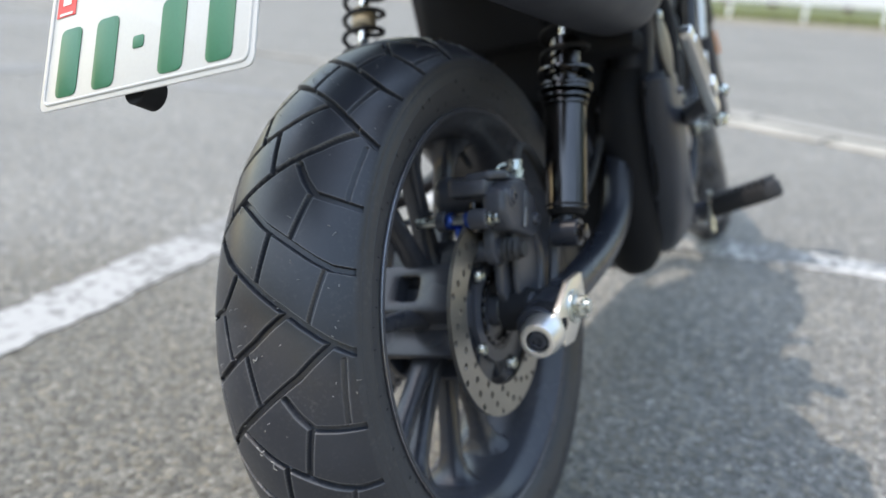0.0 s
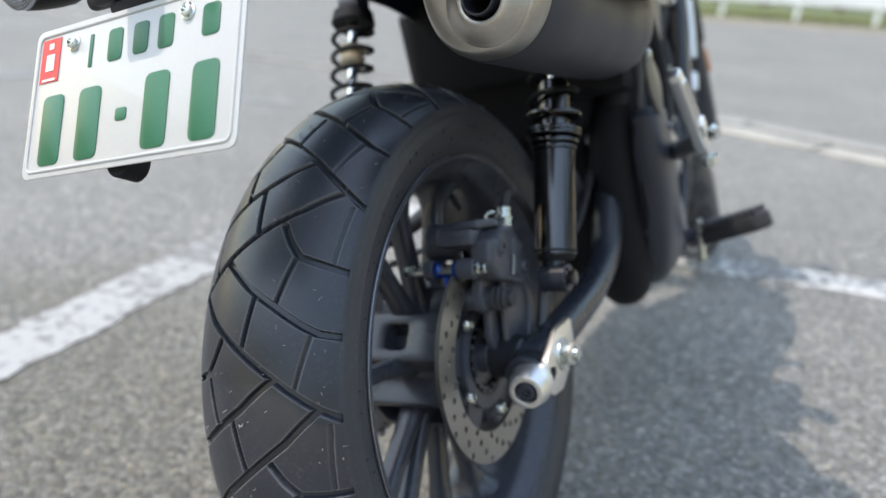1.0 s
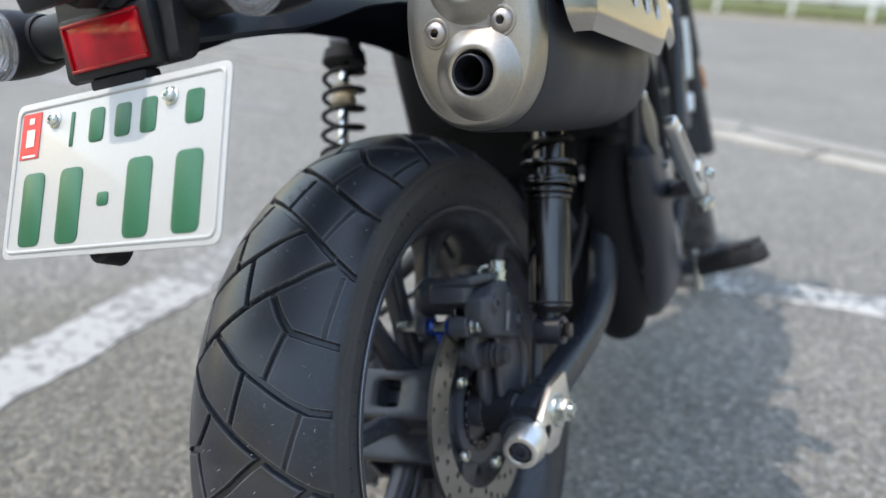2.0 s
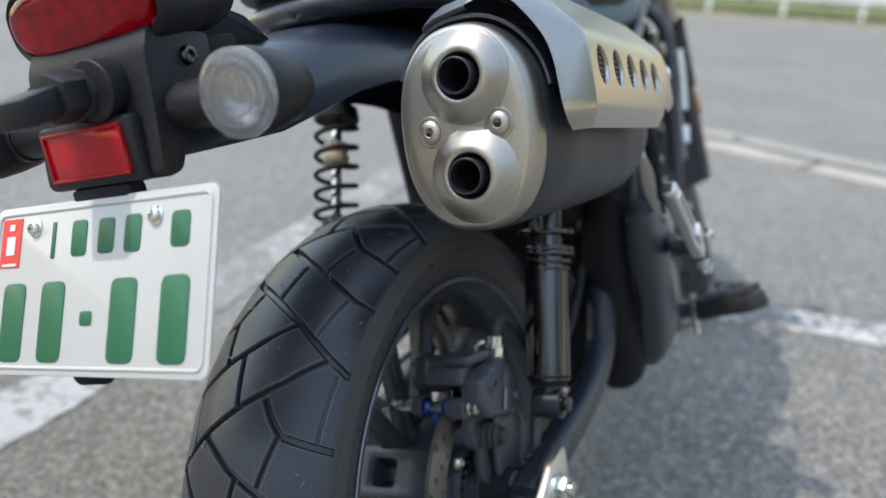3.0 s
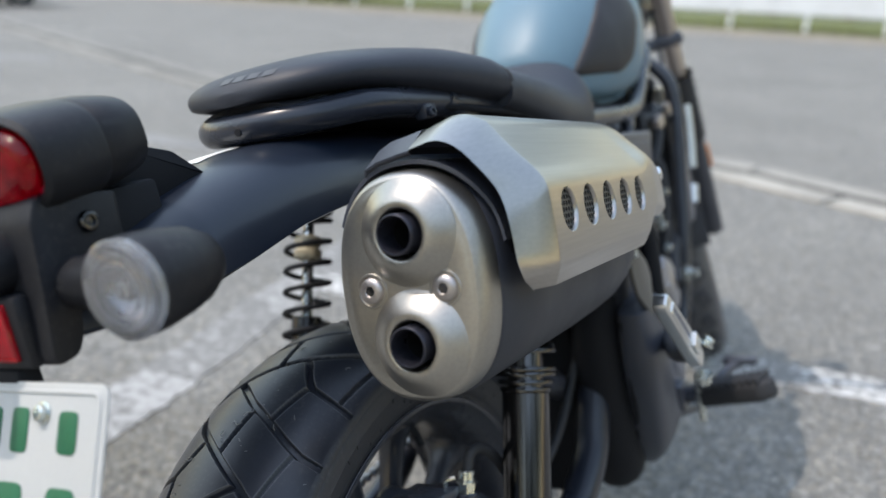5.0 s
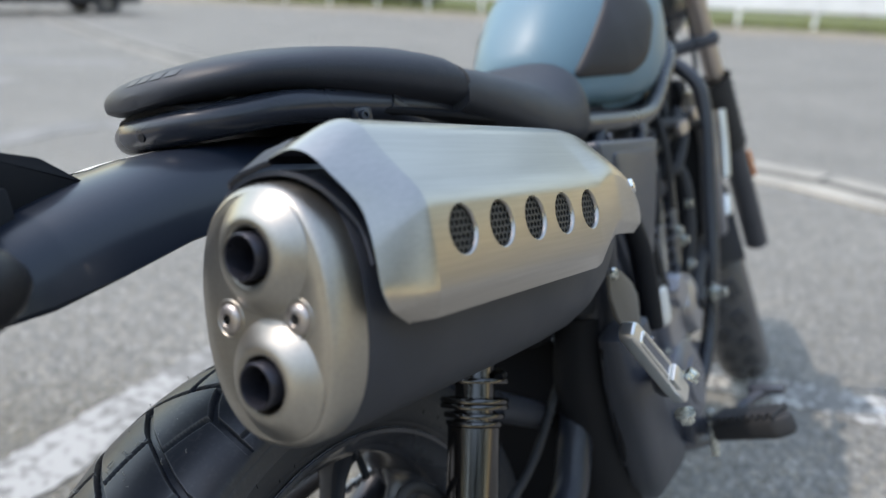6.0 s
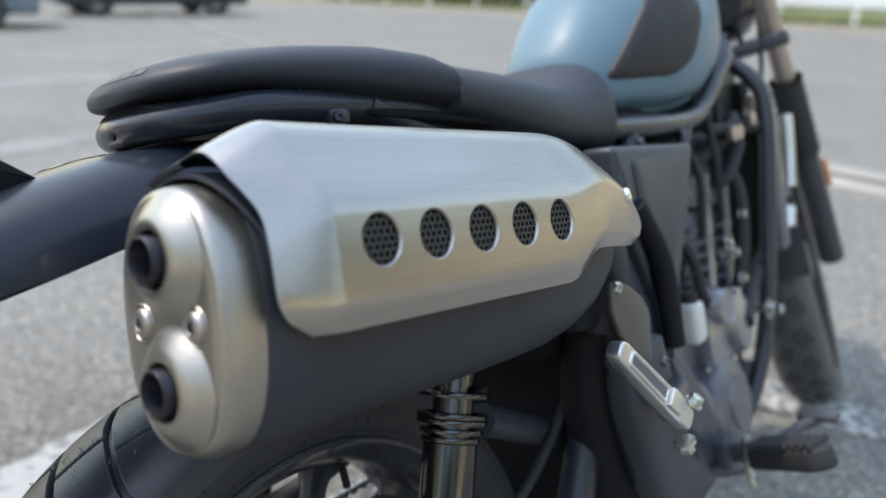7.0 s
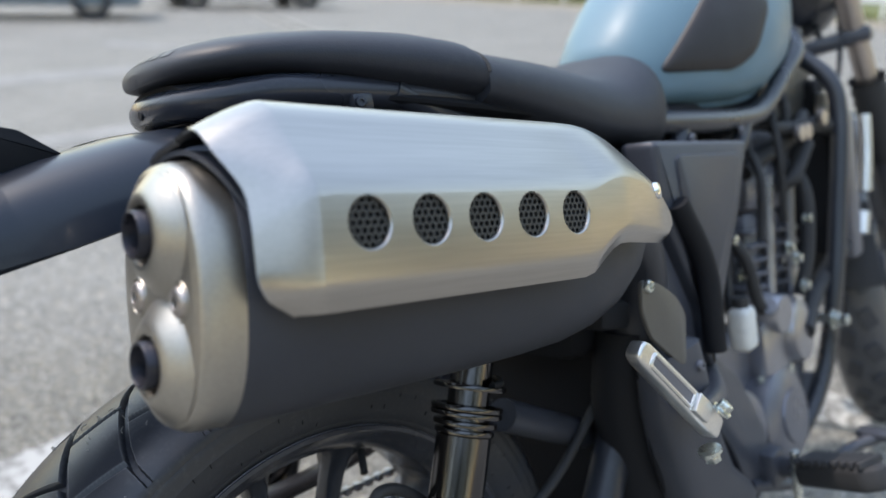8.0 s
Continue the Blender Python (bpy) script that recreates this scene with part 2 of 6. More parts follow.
def worn_paint_material(name="worn_white_road_paint", lo=0.66, hi=0.82, scale=34, top=0.37):
    """Road paint, cracked through to the asphalt here and there."""
    m = bpy.data.materials.new(name)
    m.use_nodes = True
    nt = m.node_tree
    b = nt.nodes["Principled BSDF"]
    tc = nt.nodes.new("ShaderNodeTexCoord")
    n1 = nt.nodes.new("ShaderNodeTexNoise")
    n1.inputs["Scale"].default_value, n1.inputs["Detail"].default_value = scale, 6
    n2 = nt.nodes.new("ShaderNodeTexNoise")
    n2.inputs["Scale"].default_value, n2.inputs["Detail"].default_value = 5, 4
    for n in (n1, n2):
        nt.links.new(tc.outputs["Object"], n.inputs["Vector"])
    add = nt.nodes.new("ShaderNodeMath")
    add.operation = "MULTIPLY_ADD"
    add.inputs[1].default_value = 0.6
    nt.links.new(n2.outputs["Fac"], add.inputs[0])
    nt.links.new(n1.outputs["Fac"], add.inputs[2])
    ramp = nt.nodes.new("ShaderNodeValToRGB")
    e = ramp.color_ramp.elements
    e[0].position, e[0].color = lo, (0.19, 0.187, 0.176, 1)
    e[1].position, e[1].color = hi, (top, top * 0.99, top * 0.95, 1)
    nt.links.new(add.outputs[0], ramp.inputs["Fac"])
    nt.links.new(ramp.outputs["Color"], b.inputs["Base Color"])
    b.inputs["Roughness"].default_value = 0.75
    bp = nt.nodes.new("ShaderNodeBump")
    bp.inputs["Strength"].default_value, bp.inputs["Distance"].default_value = 0.6, 0.004
    nt.links.new(n1.outputs["Fac"], bp.inputs["Height"])
    nt.links.new(bp.outputs["Normal"], b.inputs["Normal"])
    return m


ASPHALT = asphalt_material()
ROAD_PAINT = worn_paint_material()
PATCHY_PAINT = worn_paint_material("patchy_white_road_paint", 0.74, 0.88, 38, 0.58)
BROKEN_PAINT = worn_paint_material("broken_white_road_paint", 0.78, 0.98)


# ---- building blocks: every one gives (points, faces) ----
def join(*geos):
    v, f = [], []
    for gv, gf in geos:
        k = len(v)
        v.extend(tuple(p) for p in gv)
        f.extend(tuple(i + k for i in face) for face in gf)
    return v, f


def moved(geo, m):
    return [tuple(m @ Vector(p)) for p in geo[0]], geo[1]


def grid(rows, closed_u=False, closed_v=False):
    """A skin over rows of points; closed_u closes the rows on each other, closed_v each row on itself."""
    nu, nv = len(rows), len(rows[0])
    v = [tuple(p) for r in rows for p in r]
    f = []
    for i in range(nu if closed_u else nu - 1):
        for j in range(nv if closed_v else nv - 1):
            a, b = i * nv + j, i * nv + (j + 1) % nv
            c, d = ((i + 1) % nu) * nv + (j + 1) % nv, ((i + 1) % nu) * nv + j
            f.append((a, b, c, d))
    return v, f


def loft(rings, caps=True):
    v, f = grid(rings, False, True)
    n = len(rings[0])
    if caps:
        f.append(tuple(range(n - 1, -1, -1)))
        f.append(tuple(range((len(rings) - 1) * n, len(rings) * n)))
    return v, f


def turn_to(axis):
    return Vector((0, 0, 1)).rotation_difference(Vector(axis).normalized()).to_matrix().to_4x4()


def lathe(profile, centre=(0, 0, 0), axis=(1, 0, 0), n=48, caps=False):
    """Turns (radius, height) points round an axis."""
    rings = [[(r * math.cos(2 * math.pi * k / n), r * math.sin(2 * math.pi * k / n), h) for k in range(n)] for r, h in profile]
    v, f = grid(rings, False, True)
    if caps:
        f.append(tuple(range(n - 1, -1, -1)))
        f.append(tuple(range((len(rings) - 1) * n, len(rings) * n)))
    return moved((v, f), Matrix.Translation(centre) @ turn_to(axis))


def cyl(a, b, r, r2=None, n=24, bevel=0.0008):
    """A capped round bar from a to b with eased ends."""
    a, b = Vector(a), Vector(b)
    h = (b - a).length
    r2 = r if r2 is None else r2
    e = min(bevel, r * 0.4, r2 * 0.4, h * 0.4)
    return lathe([(r - e, 0), (r, e), (r2, h - e), (r2 - e, h)], a, b - a, n, True)


def spline(points, per=8):
    """A Catmull-Rom curve through the points."""
    p = [Vector(q) for q in points]
    p = [p[0] * 2 - p[1]] + p + [p[-1] * 2 - p[-2]]
    out = []
    for i in range(1, len(p) - 2):
        for k in range(per):
            t = k / per
            a, b, c, d = p[i - 1], p[i], p[i + 1], p[i + 2]
            out.append(0.5 * ((2 * b) + (c - a) * t + (2 * a - 5 * b + 4 * c - d) * t * t + (3 * b - a - 3 * c + d) * t ** 3))
    out.append(p[-2])
    return out


def tube(points, r, n=14, per=8, flat=1.0, smooth=True):
    """A pipe swept along a curve through the points."""
    path = spline(points, per) if smooth else [Vector(q) for q in points]
    radii = r if isinstance(r, (list, tuple)) else [r, r]
    t0 = (path[1] - path[0]).normalized()
    ref = Vector((0, 0, 1)) if abs(t0.z) < 0.9 else Vector((1, 0, 0))
    u = t0.cross(ref).normalized()
    rings = []
    for i, q in enumerate(path):
        t = (path[min(i + 1, len(path) - 1)] - path[max(i - 1, 0)]).normalized()
        u = (u - t * u.dot(t)).normalized()
        w = t.cross(u)
        s = i / (len(path) - 1) * (len(radii) - 1)
        k = min(int(s), len(radii) - 2)
        rad = radii[k] + (radii[k + 1] - radii[k]) * (s - k)
        rings.append([q + u * rad * math.cos(2 * math.pi * j / n) + w * rad * flat * math.sin(2 * math.pi * j / n) for j in range(n)])
    return loft(rings)


def block(centre, size, bevel=0.002, m=None, segments=2):
    """A box with rounded edges."""
    bm = bmesh.new()
    bmesh.ops.create_cube(bm, size=1.0)
    bmesh.ops.scale(bm, vec=size, verts=bm.verts)
    if bevel:
        bmesh.ops.bevel(bm, geom=list(bm.edges), offset=min(bevel, min(size) * 0.45), segments=segments, profile=0.5, affect="EDGES")
    geo = [tuple(v.co) for v in bm.verts], [tuple(v.index for v in f.verts) for f in bm.faces]
    bm.free()
    return moved(geo, Matrix.Translation(centre) @ (m or Matrix.Identity(4)))


def slab(outline, depth, frame_m, bevel=0.0015, segments=2):
    """A plate with that outline in x and y of frame_m, from z 0 to depth, with rounded rims."""
    bm = bmesh.new()
    vs = [bm.verts.new((x, y, 0)) for x, y in outline]
    face = bm.faces.new(vs)
    got = bmesh.ops.extrude_face_region(bm, geom=[face])
    bmesh.ops.translate(bm, vec=(0, 0, depth), verts=[g for g in got["geom"] if isinstance(g, bmesh.types.BMVert)])
    bmesh.ops.recalc_face_normals(bm, faces=bm.faces)
    if bevel:
        rim = [e for e in bm.edges if abs(e.verts[0].co.z - e.verts[1].co.z) < 1e-6]
        bmesh.ops.bevel(bm, geom=rim, offset=bevel, segments=segments, profile=0.5, affect="EDGES")
    bm.verts.index_update()
    geo = [tuple(v.co) for v in bm.verts], [tuple(v.index for v in f.verts) for f in bm.faces]
    bm.free()
    return moved(geo, frame_m)


def axes(origin, ex, ey):
    """A frame with its x along ex and y along ey."""
    x = Vector(ex).normalized()
    z = x.cross(Vector(ey)).normalized()
    y = z.cross(x)
    return Matrix(((x.x, y.x, z.x, origin[0]), (x.y, y.y, z.y, origin[1]), (x.z, y.z, z.z, origin[2]), (0, 0, 0, 1)))


def rounded(points, r, n=5):
    """The outline with its corners rounded off."""
    out = []
    k = len(points)
    for i in range(k):
        p, q, s = Vector(points[i - 1]), Vector(points[i]), Vector(points[(i + 1) % k])
        rr = r[i] if isinstance(r, (list, tuple)) else r
        a = q + (p - q).normalized() * min(rr, (p - q).length * 0.45)
        b = q + (s - q).normalized() * min(rr, (s - q).length * 0.45)
        for j in range(n + 1):
            t = j / n
            out.append(tuple(a * (1 - t) ** 2 + q * 2 * t * (1 - t) + b * t * t))
    return out


def hexagon(r):
    return [(r * math.cos(math.pi / 3 * k), r * math.sin(math.pi / 3 * k)) for k in range(6)]


def hex_bolt(at, axis, r, h, washer=1.35):
    """A hexagon head on its washer."""
    m = Matrix.Translation(at) @ turn_to(axis)
    return join(moved(lathe([(0.0001, 0), (r * washer, 0), (r * washer, h * 0.25), (0.0001, h * 0.25)], axis=(0, 0, 1), n=24), m),
                slab(hexagon(r), h * 0.8, m @ pose(0, 0, h * 0.2), r * 0.12))


def cap_bolt(at, axis, r, h):
    """A round head with a socket."""
    return lathe([(r * 1.02, 0), (r, h * 0.5), (r * 0.85, h * 0.9), (r * 0.6, h), (r * 0.45, h * 0.95), (r * 0.42, h * 0.45), (0.0001, h * 0.4)], at, axis, 20)


def coil(a, b, r, wire, turns, n=8, per=18):
    a, b = Vector(a), Vector(b)
    m = Matrix.Translation(a) @ turn_to(b - a)
    h = (b - a).length
    k = int(turns * per)
    return moved(tube([(r * math.cos(2 * math.pi * i / per), r * math.sin(2 * math.pi * i / per), h * i / k) for i in range(k + 1)], wire, n, smooth=False), m)


def mesh_of(name, geo, mat, angle=38.0):
    me = bpy.data.meshes.new(name)
    me.from_pydata(geo[0], [], geo[1])
    bm = bmesh.new()
    bm.from_mesh(me)
    bmesh.ops.recalc_face_normals(bm, faces=bm.faces)
    bm.to_mesh(me)
    bm.free()
    me.polygons.foreach_set("use_smooth", [True] * len(me.polygons))
    me.set_sharp_from_angle(angle=radians(angle))
    me.materials.append(mat)
    me.update()
    return me


def part(name, geo, mat, parent=None, label="", angle=38.0):
    """Links the geometry as ONE mesh object under a thing or a part."""
    ob = new(name, mesh_of(name, geo, mat, angle))
    if parent is not None:
        ob.parent = parent
        if parent.type == "EMPTY":
            ob.location = (0, 0, LIFT)
    if label:
        ob["label"] = label
    return ob


def thing(name, at, label, category, group="", kind=""):
    return tagged(new(name), label, category, group, kind), at


LIFT = 0.0

# ---- the car park ----
def ground_sheet():
    """One sheet of asphalt to the horizon, finely divided near the bike."""
    cuts = [-400, -120, -40, -15, -6, -3, 0, 3, 6, 15, 40, 120, 400]
    rows = [[(x, y + 1.0, 0.0) for y in cuts] for x in cuts]
    return grid(rows)


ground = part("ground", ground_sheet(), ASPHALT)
tagged(ground, "bleached grey asphalt of a car park with pale stones", "ground", kind="structure")


def painted_strip(path, width, ragged=0.012, step=0.02, seed=1):
    """A line of road paint with frayed edges, a film upon the asphalt."""
    rng = random.Random(seed)
    pts = spline(path, 4) if len(path) > 2 else [Vector(p) for p in path]
    total = [0.0]
    for a, b in zip(pts, pts[1:]):
        total.append(total[-1] + (b - a).length)
    n = max(int(total[-1] / step), 2)
    rows = []
    wob = [0.0, 0.0]
    for i in range(n + 1):
        s = total[-1] * i / n
        k = max(j for j in range(len(total)) if total[j] <= s + 1e-9)
        k = min(k, len(pts) - 2)
        t = (s - total[k]) / max(total[k + 1] - total[k], 1e-6)
        p = pts[k].lerp(pts[k + 1], t)
        d = (pts[k + 1] - pts[k]).normalized()
        side = Vector((-d.y, d.x, 0))
        wob = [w * 0.6 + rng.uniform(-ragged, ragged) for w in wob]
        a, b = p + side * (width / 2 + wob[0]), p - side * (width / 2 + wob[1])
        rows.append([(a.x, a.y, 0.0), (a.x, a.y, 0.004), (p.x, p.y, 0.0045), (b.x, b.y, 0.004), (b.x, b.y, 0.0)])
    return grid(rows)


LINES = [
    ([(-0.91, -0.60, 0), (-0.962, 0.05, 0), (-0.995, 0.36, 0), (-1.028, 0.66, 0)], 0.165),
    ([(-1.028, 0.662, 0), (-1.085, 1.05, 0), (-1.16, 1.60, 0), (-1.26, 2.30, 0)], 0.165),
    ([(-1.2, 1.38, 0), (-0.4, 1.44, 0), (0.15, 1.475, 0), (0.58, 1.555, 0), (1.4, 1.66, 0), (2.4, 1.80, 0)], 0.145),
    ([(-3.95, 0.6, 0), (-4.1, 1.6, 0), (-4.2, 2.6, 0)], 0.34),
    ([(-4.2, 2.62, 0), (-3.2, 2.66, 0), (-2.3, 2.78, 0)], 0.18),
    ([(-6.6, 1.4, 0), (-6.75, 2.4, 0), (-6.7, 3.4, 0)], 0.55),
    ([(-9.4, 3.5, 0), (-8.2, 4.1, 0), (-7.0, 4.9, 0)], 0.4),
]
for k, (path, width) in enumerate(LINES):
    tagged(part("road_marking", painted_strip(path, width, 0.007 if k < 3 else 0.02, 0.02 if k < 3 else 0.06, 11 + k), (ROAD_PAINT, BROKEN_PAINT, PATCHY_PAINT, FADED)[min(k, 3)]),
           "worn white parking line painted on grey asphalt", "road marking", "parking lines", "structure")

# Flush concrete kerb: two rows of stones with an open joint between them.
KERB = [(6.0, 1.86, 0), (3.0, 2.88, 0), (0.7, 3.66, 0), (-0.2, 4.05, 0), (-2.2, 4.36, 0), (-4.4, 4.62, 0), (-6.7, 5.50, 0), (-10.9, 7.2, 0), (-18.0, 10.4, 0)]


def kerb_row(offset, width, height, seed):
    rng = random.Random(seed)
    pts = spline(KERB, 10)
    out = []
    run, start = 0.0, 0
    for i in range(1, len(pts)):
        run += (pts[i] - pts[i - 1]).length
        if run > 0.55 or i == len(pts) - 1:
            a, b = pts[start], pts[i]
            d = (b - a).normalized()
            side = Vector((-d.y, d.x, 0))
            c = (a + b) / 2 + side * offset
            h = height + rng.uniform(-0.003, 0.003)
            stone = block((0, 0, 0), ((b - a).length - 0.008, width, h + 0.04), 0.008, None, 1)
            out.append(moved(stone, axes((c.x, c.y, h / 2 - 0.02), d, side)))
            run, start = 0.0, i
    return out


kerb = tagged(new("kerb"), "weathered pale concrete kerb stones set in asphalt", "kerb", kind="structure")
for row, (off, wid, hgt) in enumerate(((-0.150, 0.185, 0.007), (0.155, 0.19, 0.018))):
    for stone in kerb_row(off, wid, hgt, 5 + row):
        # stones left of x = -1.2 take the darker concrete
        part("kerb_stone", stone, CONCRETE if stone[0][0][0] > -1.2 else DARKER_CONCRETE, kerb)
for stone in kerb_row(0.0, 0.110, 0.012, 9):
    part("joint_strip", stone, DARK_SOIL, kerb, "dark open joint")


# ---- far side: verge, guard fence, parked vehicles ----
def verge():
    rows = []
    rng = random.Random(3)
    for i in range(81):
        x = -26 + i * 0.65
        y0 = 22.0 + 0.10 * x + rng.uniform(-0.1, 0.1)
        rows.append([(x, y0, 0.0), (x, y0 + 0.1, 0.05), (x, y0 + 1.2, 0.10 + rng.uniform(0, 0.03)), (x, y0 + 4, 0.14), (x, y0 + 30, 0.4)])
    return grid(rows)


def shoulder():
    rows = []
    rng = random.Random(13)
    for i in range(161):
        x = -26 + i * 0.325
        y1 = 22.3 + 0.10 * x
        rows.append([(x, y1 - 3.4 + rng.uniform(-0.5, 0.5), 0.004), (x, y1 - 2.0, 0.012), (x, y1, 0.03)])
    return grid(rows)


tagged(part("sandy_shoulder", shoulder(), SAND), "strip of pale sandy soil along the grass verge", "shoulder", kind="structure")
tagged(part("verge", verge(), GRASS), "strip of green grass behind the guard fence", "verge", kind="structure")


def blades():
    rng = random.Random(4)
    v, f = [], []
    for i in range(9000):
        x = rng.uniform(-22, 10)
        y = 22.05 + 0.10 * x + abs(rng.gauss(0, 0.7))
        h, w, a = rng.uniform(0.05, 0.17), rng.uniform(0.008, 0.02), rng.uniform(0, 3.14)
        k = len(v)
        v += [(x - w * math.cos(a), y - w * math.sin(a), 0.03), (x + w * math.cos(a), y + w * math.sin(a), 0.03),
              (x + rng.uniform(-0.05, 0.05), y + rng.uniform(-0.05, 0.05), 0.05 + h)]
        f.append((k, k + 1, k + 2))
    return v, f


tagged(part("grass", blades(), GRASS), "unmown green grass along the fence", "grass", kind="stuff")

guard_fence = tagged(new("guard_fence"), "long white painted steel guard fence on posts", "fence", kind="structure")
guard_fence.location = (0, 0, 0)
for i in range(-12, 6):
    x = -0.81 + 1.85 * i
    y = 22.2 + 0.10 * x
    part("post", cyl((x, y, 0), (x, y, 1.05), 0.055, n=14), FENCE_WHITE, guard_fence)
    x2 = x + 1.85
    y2 = 22.2 + 0.10 * x2
    m = axes((x, y - 0.07, 0), (x2 - x, y2 - y, 0), (0, 0, 1))
    ribs = [[(u, 0.47 + 0.55 * k / 8, 0.012 * (k % 2)) for k in range(9)] for u in (0.01, 1.845)]
    ribs2 = [[(u, 0.47 + 0.55 * k / 8, 0.012 * (k % 2) - 0.02) for k in range(9)] for u in (0.01, 1.845)]
    ring = [a + b[::-1] for a, b in zip(ribs, ribs2)]
    part("panel", moved(loft(ring), m), FENCE_WHITE, guard_fence)


def woods():
    """A belt of trees beyond the fence: tapered trunks with limbs, and crowns of many loose leaf clumps."""
    rng = random.Random(9)
    wood, lv, lf = [], [], []
    for i in range(64):
        if i < 26:
            x, y = -34 + i * 2.9 + rng.uniform(-0.8, 0.8), 30 + rng.uniform(-1.5, 3.0)
        else:
            # the belt turns and runs down the car park's far side
            x, y = max(40 - (i - 26) * 3.4, 13.5) + rng.uniform(-1.0, 1.0), 33 - (i - 26) * 2.6 + rng.uniform(-0.8, 0.8)
        if i > 43:
            x, y = 13.5 - (i - 44) * 2.6 + rng.uniform(-0.8, 0.8), -14 + rng.uniform(-1.0, 1.0)
        h = rng.uniform(8.0, 12.5) if i < 26 else rng.uniform(6.5, 9.0)
        wood.append(tube([(x, y, 0), (x + rng.uniform(-0.2, 0.2), y, h * 0.45), (x + rng.uniform(-0.4, 0.4), y, h * 0.85)], [0.16, 0.11, 0.03], 8, 3))
        for j in range(6):
            a, z0 = rng.uniform(0, 6.28), h * rng.uniform(0.3, 0.7)
            reach = rng.uniform(0.8, 1.7)
            wood.append(tube([(x, y, z0), (x + reach * 0.5 * math.cos(a), y + reach * 0.5 * math.sin(a), z0 + 0.4), (x + reach * math.cos(a), y + reach * math.sin(a), z0 + 0.9)], [0.05, 0.03, 0.01], 6, 2))
        for j in range(44):
            a, e = rng.uniform(0, 6.28), rng.uniform(-0.8, 1.4)
            rr = rng.uniform(0.5, 1.0)
            c = Vector((x + 2.3 * rr * math.cos(a) * math.cos(e), y + 2.3 * rr * math.sin(a) * math.cos(e), h * 0.52 + h * 0.46 * rr * math.sin(e)))
            for k in range(34):
                p = c + Vector((rng.gauss(0, 0.30), rng.gauss(0, 0.30), rng.gauss(0, 0.24)))
                u = Vector((rng.gauss(0, 1), rng.gauss(0, 1), rng.gauss(0, 1))).normalized() * rng.uniform(0.10, 0.20)
                w = u.cross(Vector((rng.gauss(0, 1), rng.gauss(0, 1), rng.gauss(0, 1)))).normalized() * rng.uniform(0.07, 0.14)
                n = len(lv)
                lv += [p - u, p + w, p + u, p - w]
                lf.append((n, n + 1, n + 2, n + 3))
    return join(*wood), (lv, lf)


trunks, leaves = woods()
tagged(part("tree_trunks", trunks, BARK), "brown tree trunks and limbs beyond the fence", "trees", kind="stuff")
tagged(part("tree_leaves", leaves, LEAVES), "green leafy crowns of trees beyond the fence", "trees", kind="stuff")


def parked_car(name, at, turn, paint, label, length=4.2, height=1.5):
    """A plain parked car: body, cabin glass, four wheels, bumper, lamps."""
    car = tagged(new(name), label, "car", "parked cars")
    car.matrix_world = pose(at[0], at[1], 0, 0, 0, turn)
    half = length / 2
    out = rounded([(-half, 0.22), (half, 0.22), (half, 0.72), (half * 0.92, 0.86), (half * 0.45, 0.95), (-half * 0.75, 0.98), (-half, 0.85)], 0.10)
    part("body", slab(out, 1.66, axes((0, 0.83, 0), (1, 0, 0), (0, 0, 1)), 0.08, 3), paint, car)
    cab = rounded([(half * 0.50, 0.93), (half * 0.15, height), (-half * 0.65, height), (-half * 0.85, 0.95)], 0.12)
    part("cabin", slab(cab, 1.40, axes((0, 0.70, 0), (1, 0, 0), (0, 0, 1)), 0.08, 3), CAR_GLASS, car)
    roof = rounded([(half * 0.12, height - 0.02), (half * 0.10, height + 0.03), (-half * 0.62, height + 0.03), (-half * 0.64, height - 0.02)], 0.02)
    part("roof", slab(roof, 1.36, axes((0, 0.68, 0), (1, 0, 0), (0, 0, 1)), 0.02), paint, car)
    for sx in (-0.62, 0.62):
        for sy in (-0.76, 0.76):
            x = sx * half
            w = part("wheel", lathe([(0.20, -0.10), (0.30, -0.10), (0.32, -0.07), (0.32, 0.07), (0.30, 0.10), (0.20, 0.10)], (x, sy, 0.32), (0, 1, 0), 28), SIDEWALL, car)
            part("rim", lathe([(0.001, 0.02), (0.06, 0.03), (0.19, 0.0), (0.205, 0.06 if sy > 0 else -0.06)], (x, sy, 0.32), (0, 1 if sy > 0 else -1, 0), 20), ALLOY, w)
    for sy in (-0.6, 0.6):
        part("head_lamp", block((half - 0.02, sy, 0.68), (0.08, 0.36, 0.12), 0.03), CLEAR, car)
        part("tail_lamp", block((-half + 0.02, sy, 0.78), (0.06, 0.30, 0.14), 0.03), RED_REFLECTOR, car)
    return car


parked_car("parked_car", (-14.6, 4.0), 66, CAR_PAINT, "blue-grey parked car across the car park")
parked_car("parked_car", (-16.6, 9.6), 78, CAR_DARK, "dark parked car across the car park")
parked_car("parked_car", (-23.5, 25.5), 10, CAR_DARK, "dark parked car by the far fence")
parked_car("parked_car", (-17.8, 24.0), 8, CAR_DARK, "dark parked car by the far fence")

# ---- the motorcycle ----
LIFT = 0.322
LEAN = -15.3
motorcycle = tagged(new("motorcycle"), "black and pale blue-grey scrambler motorcycle leaning on its side stand", "motorcycle")
motorcycle.matrix_world = pose(0.003, -0.010, 0.319, 0, LEAN, 0) @ pose(0, 0, -LIFT)

TYRE_R, TYRE_X = 0.322, 0.002
PITCH = 37.2
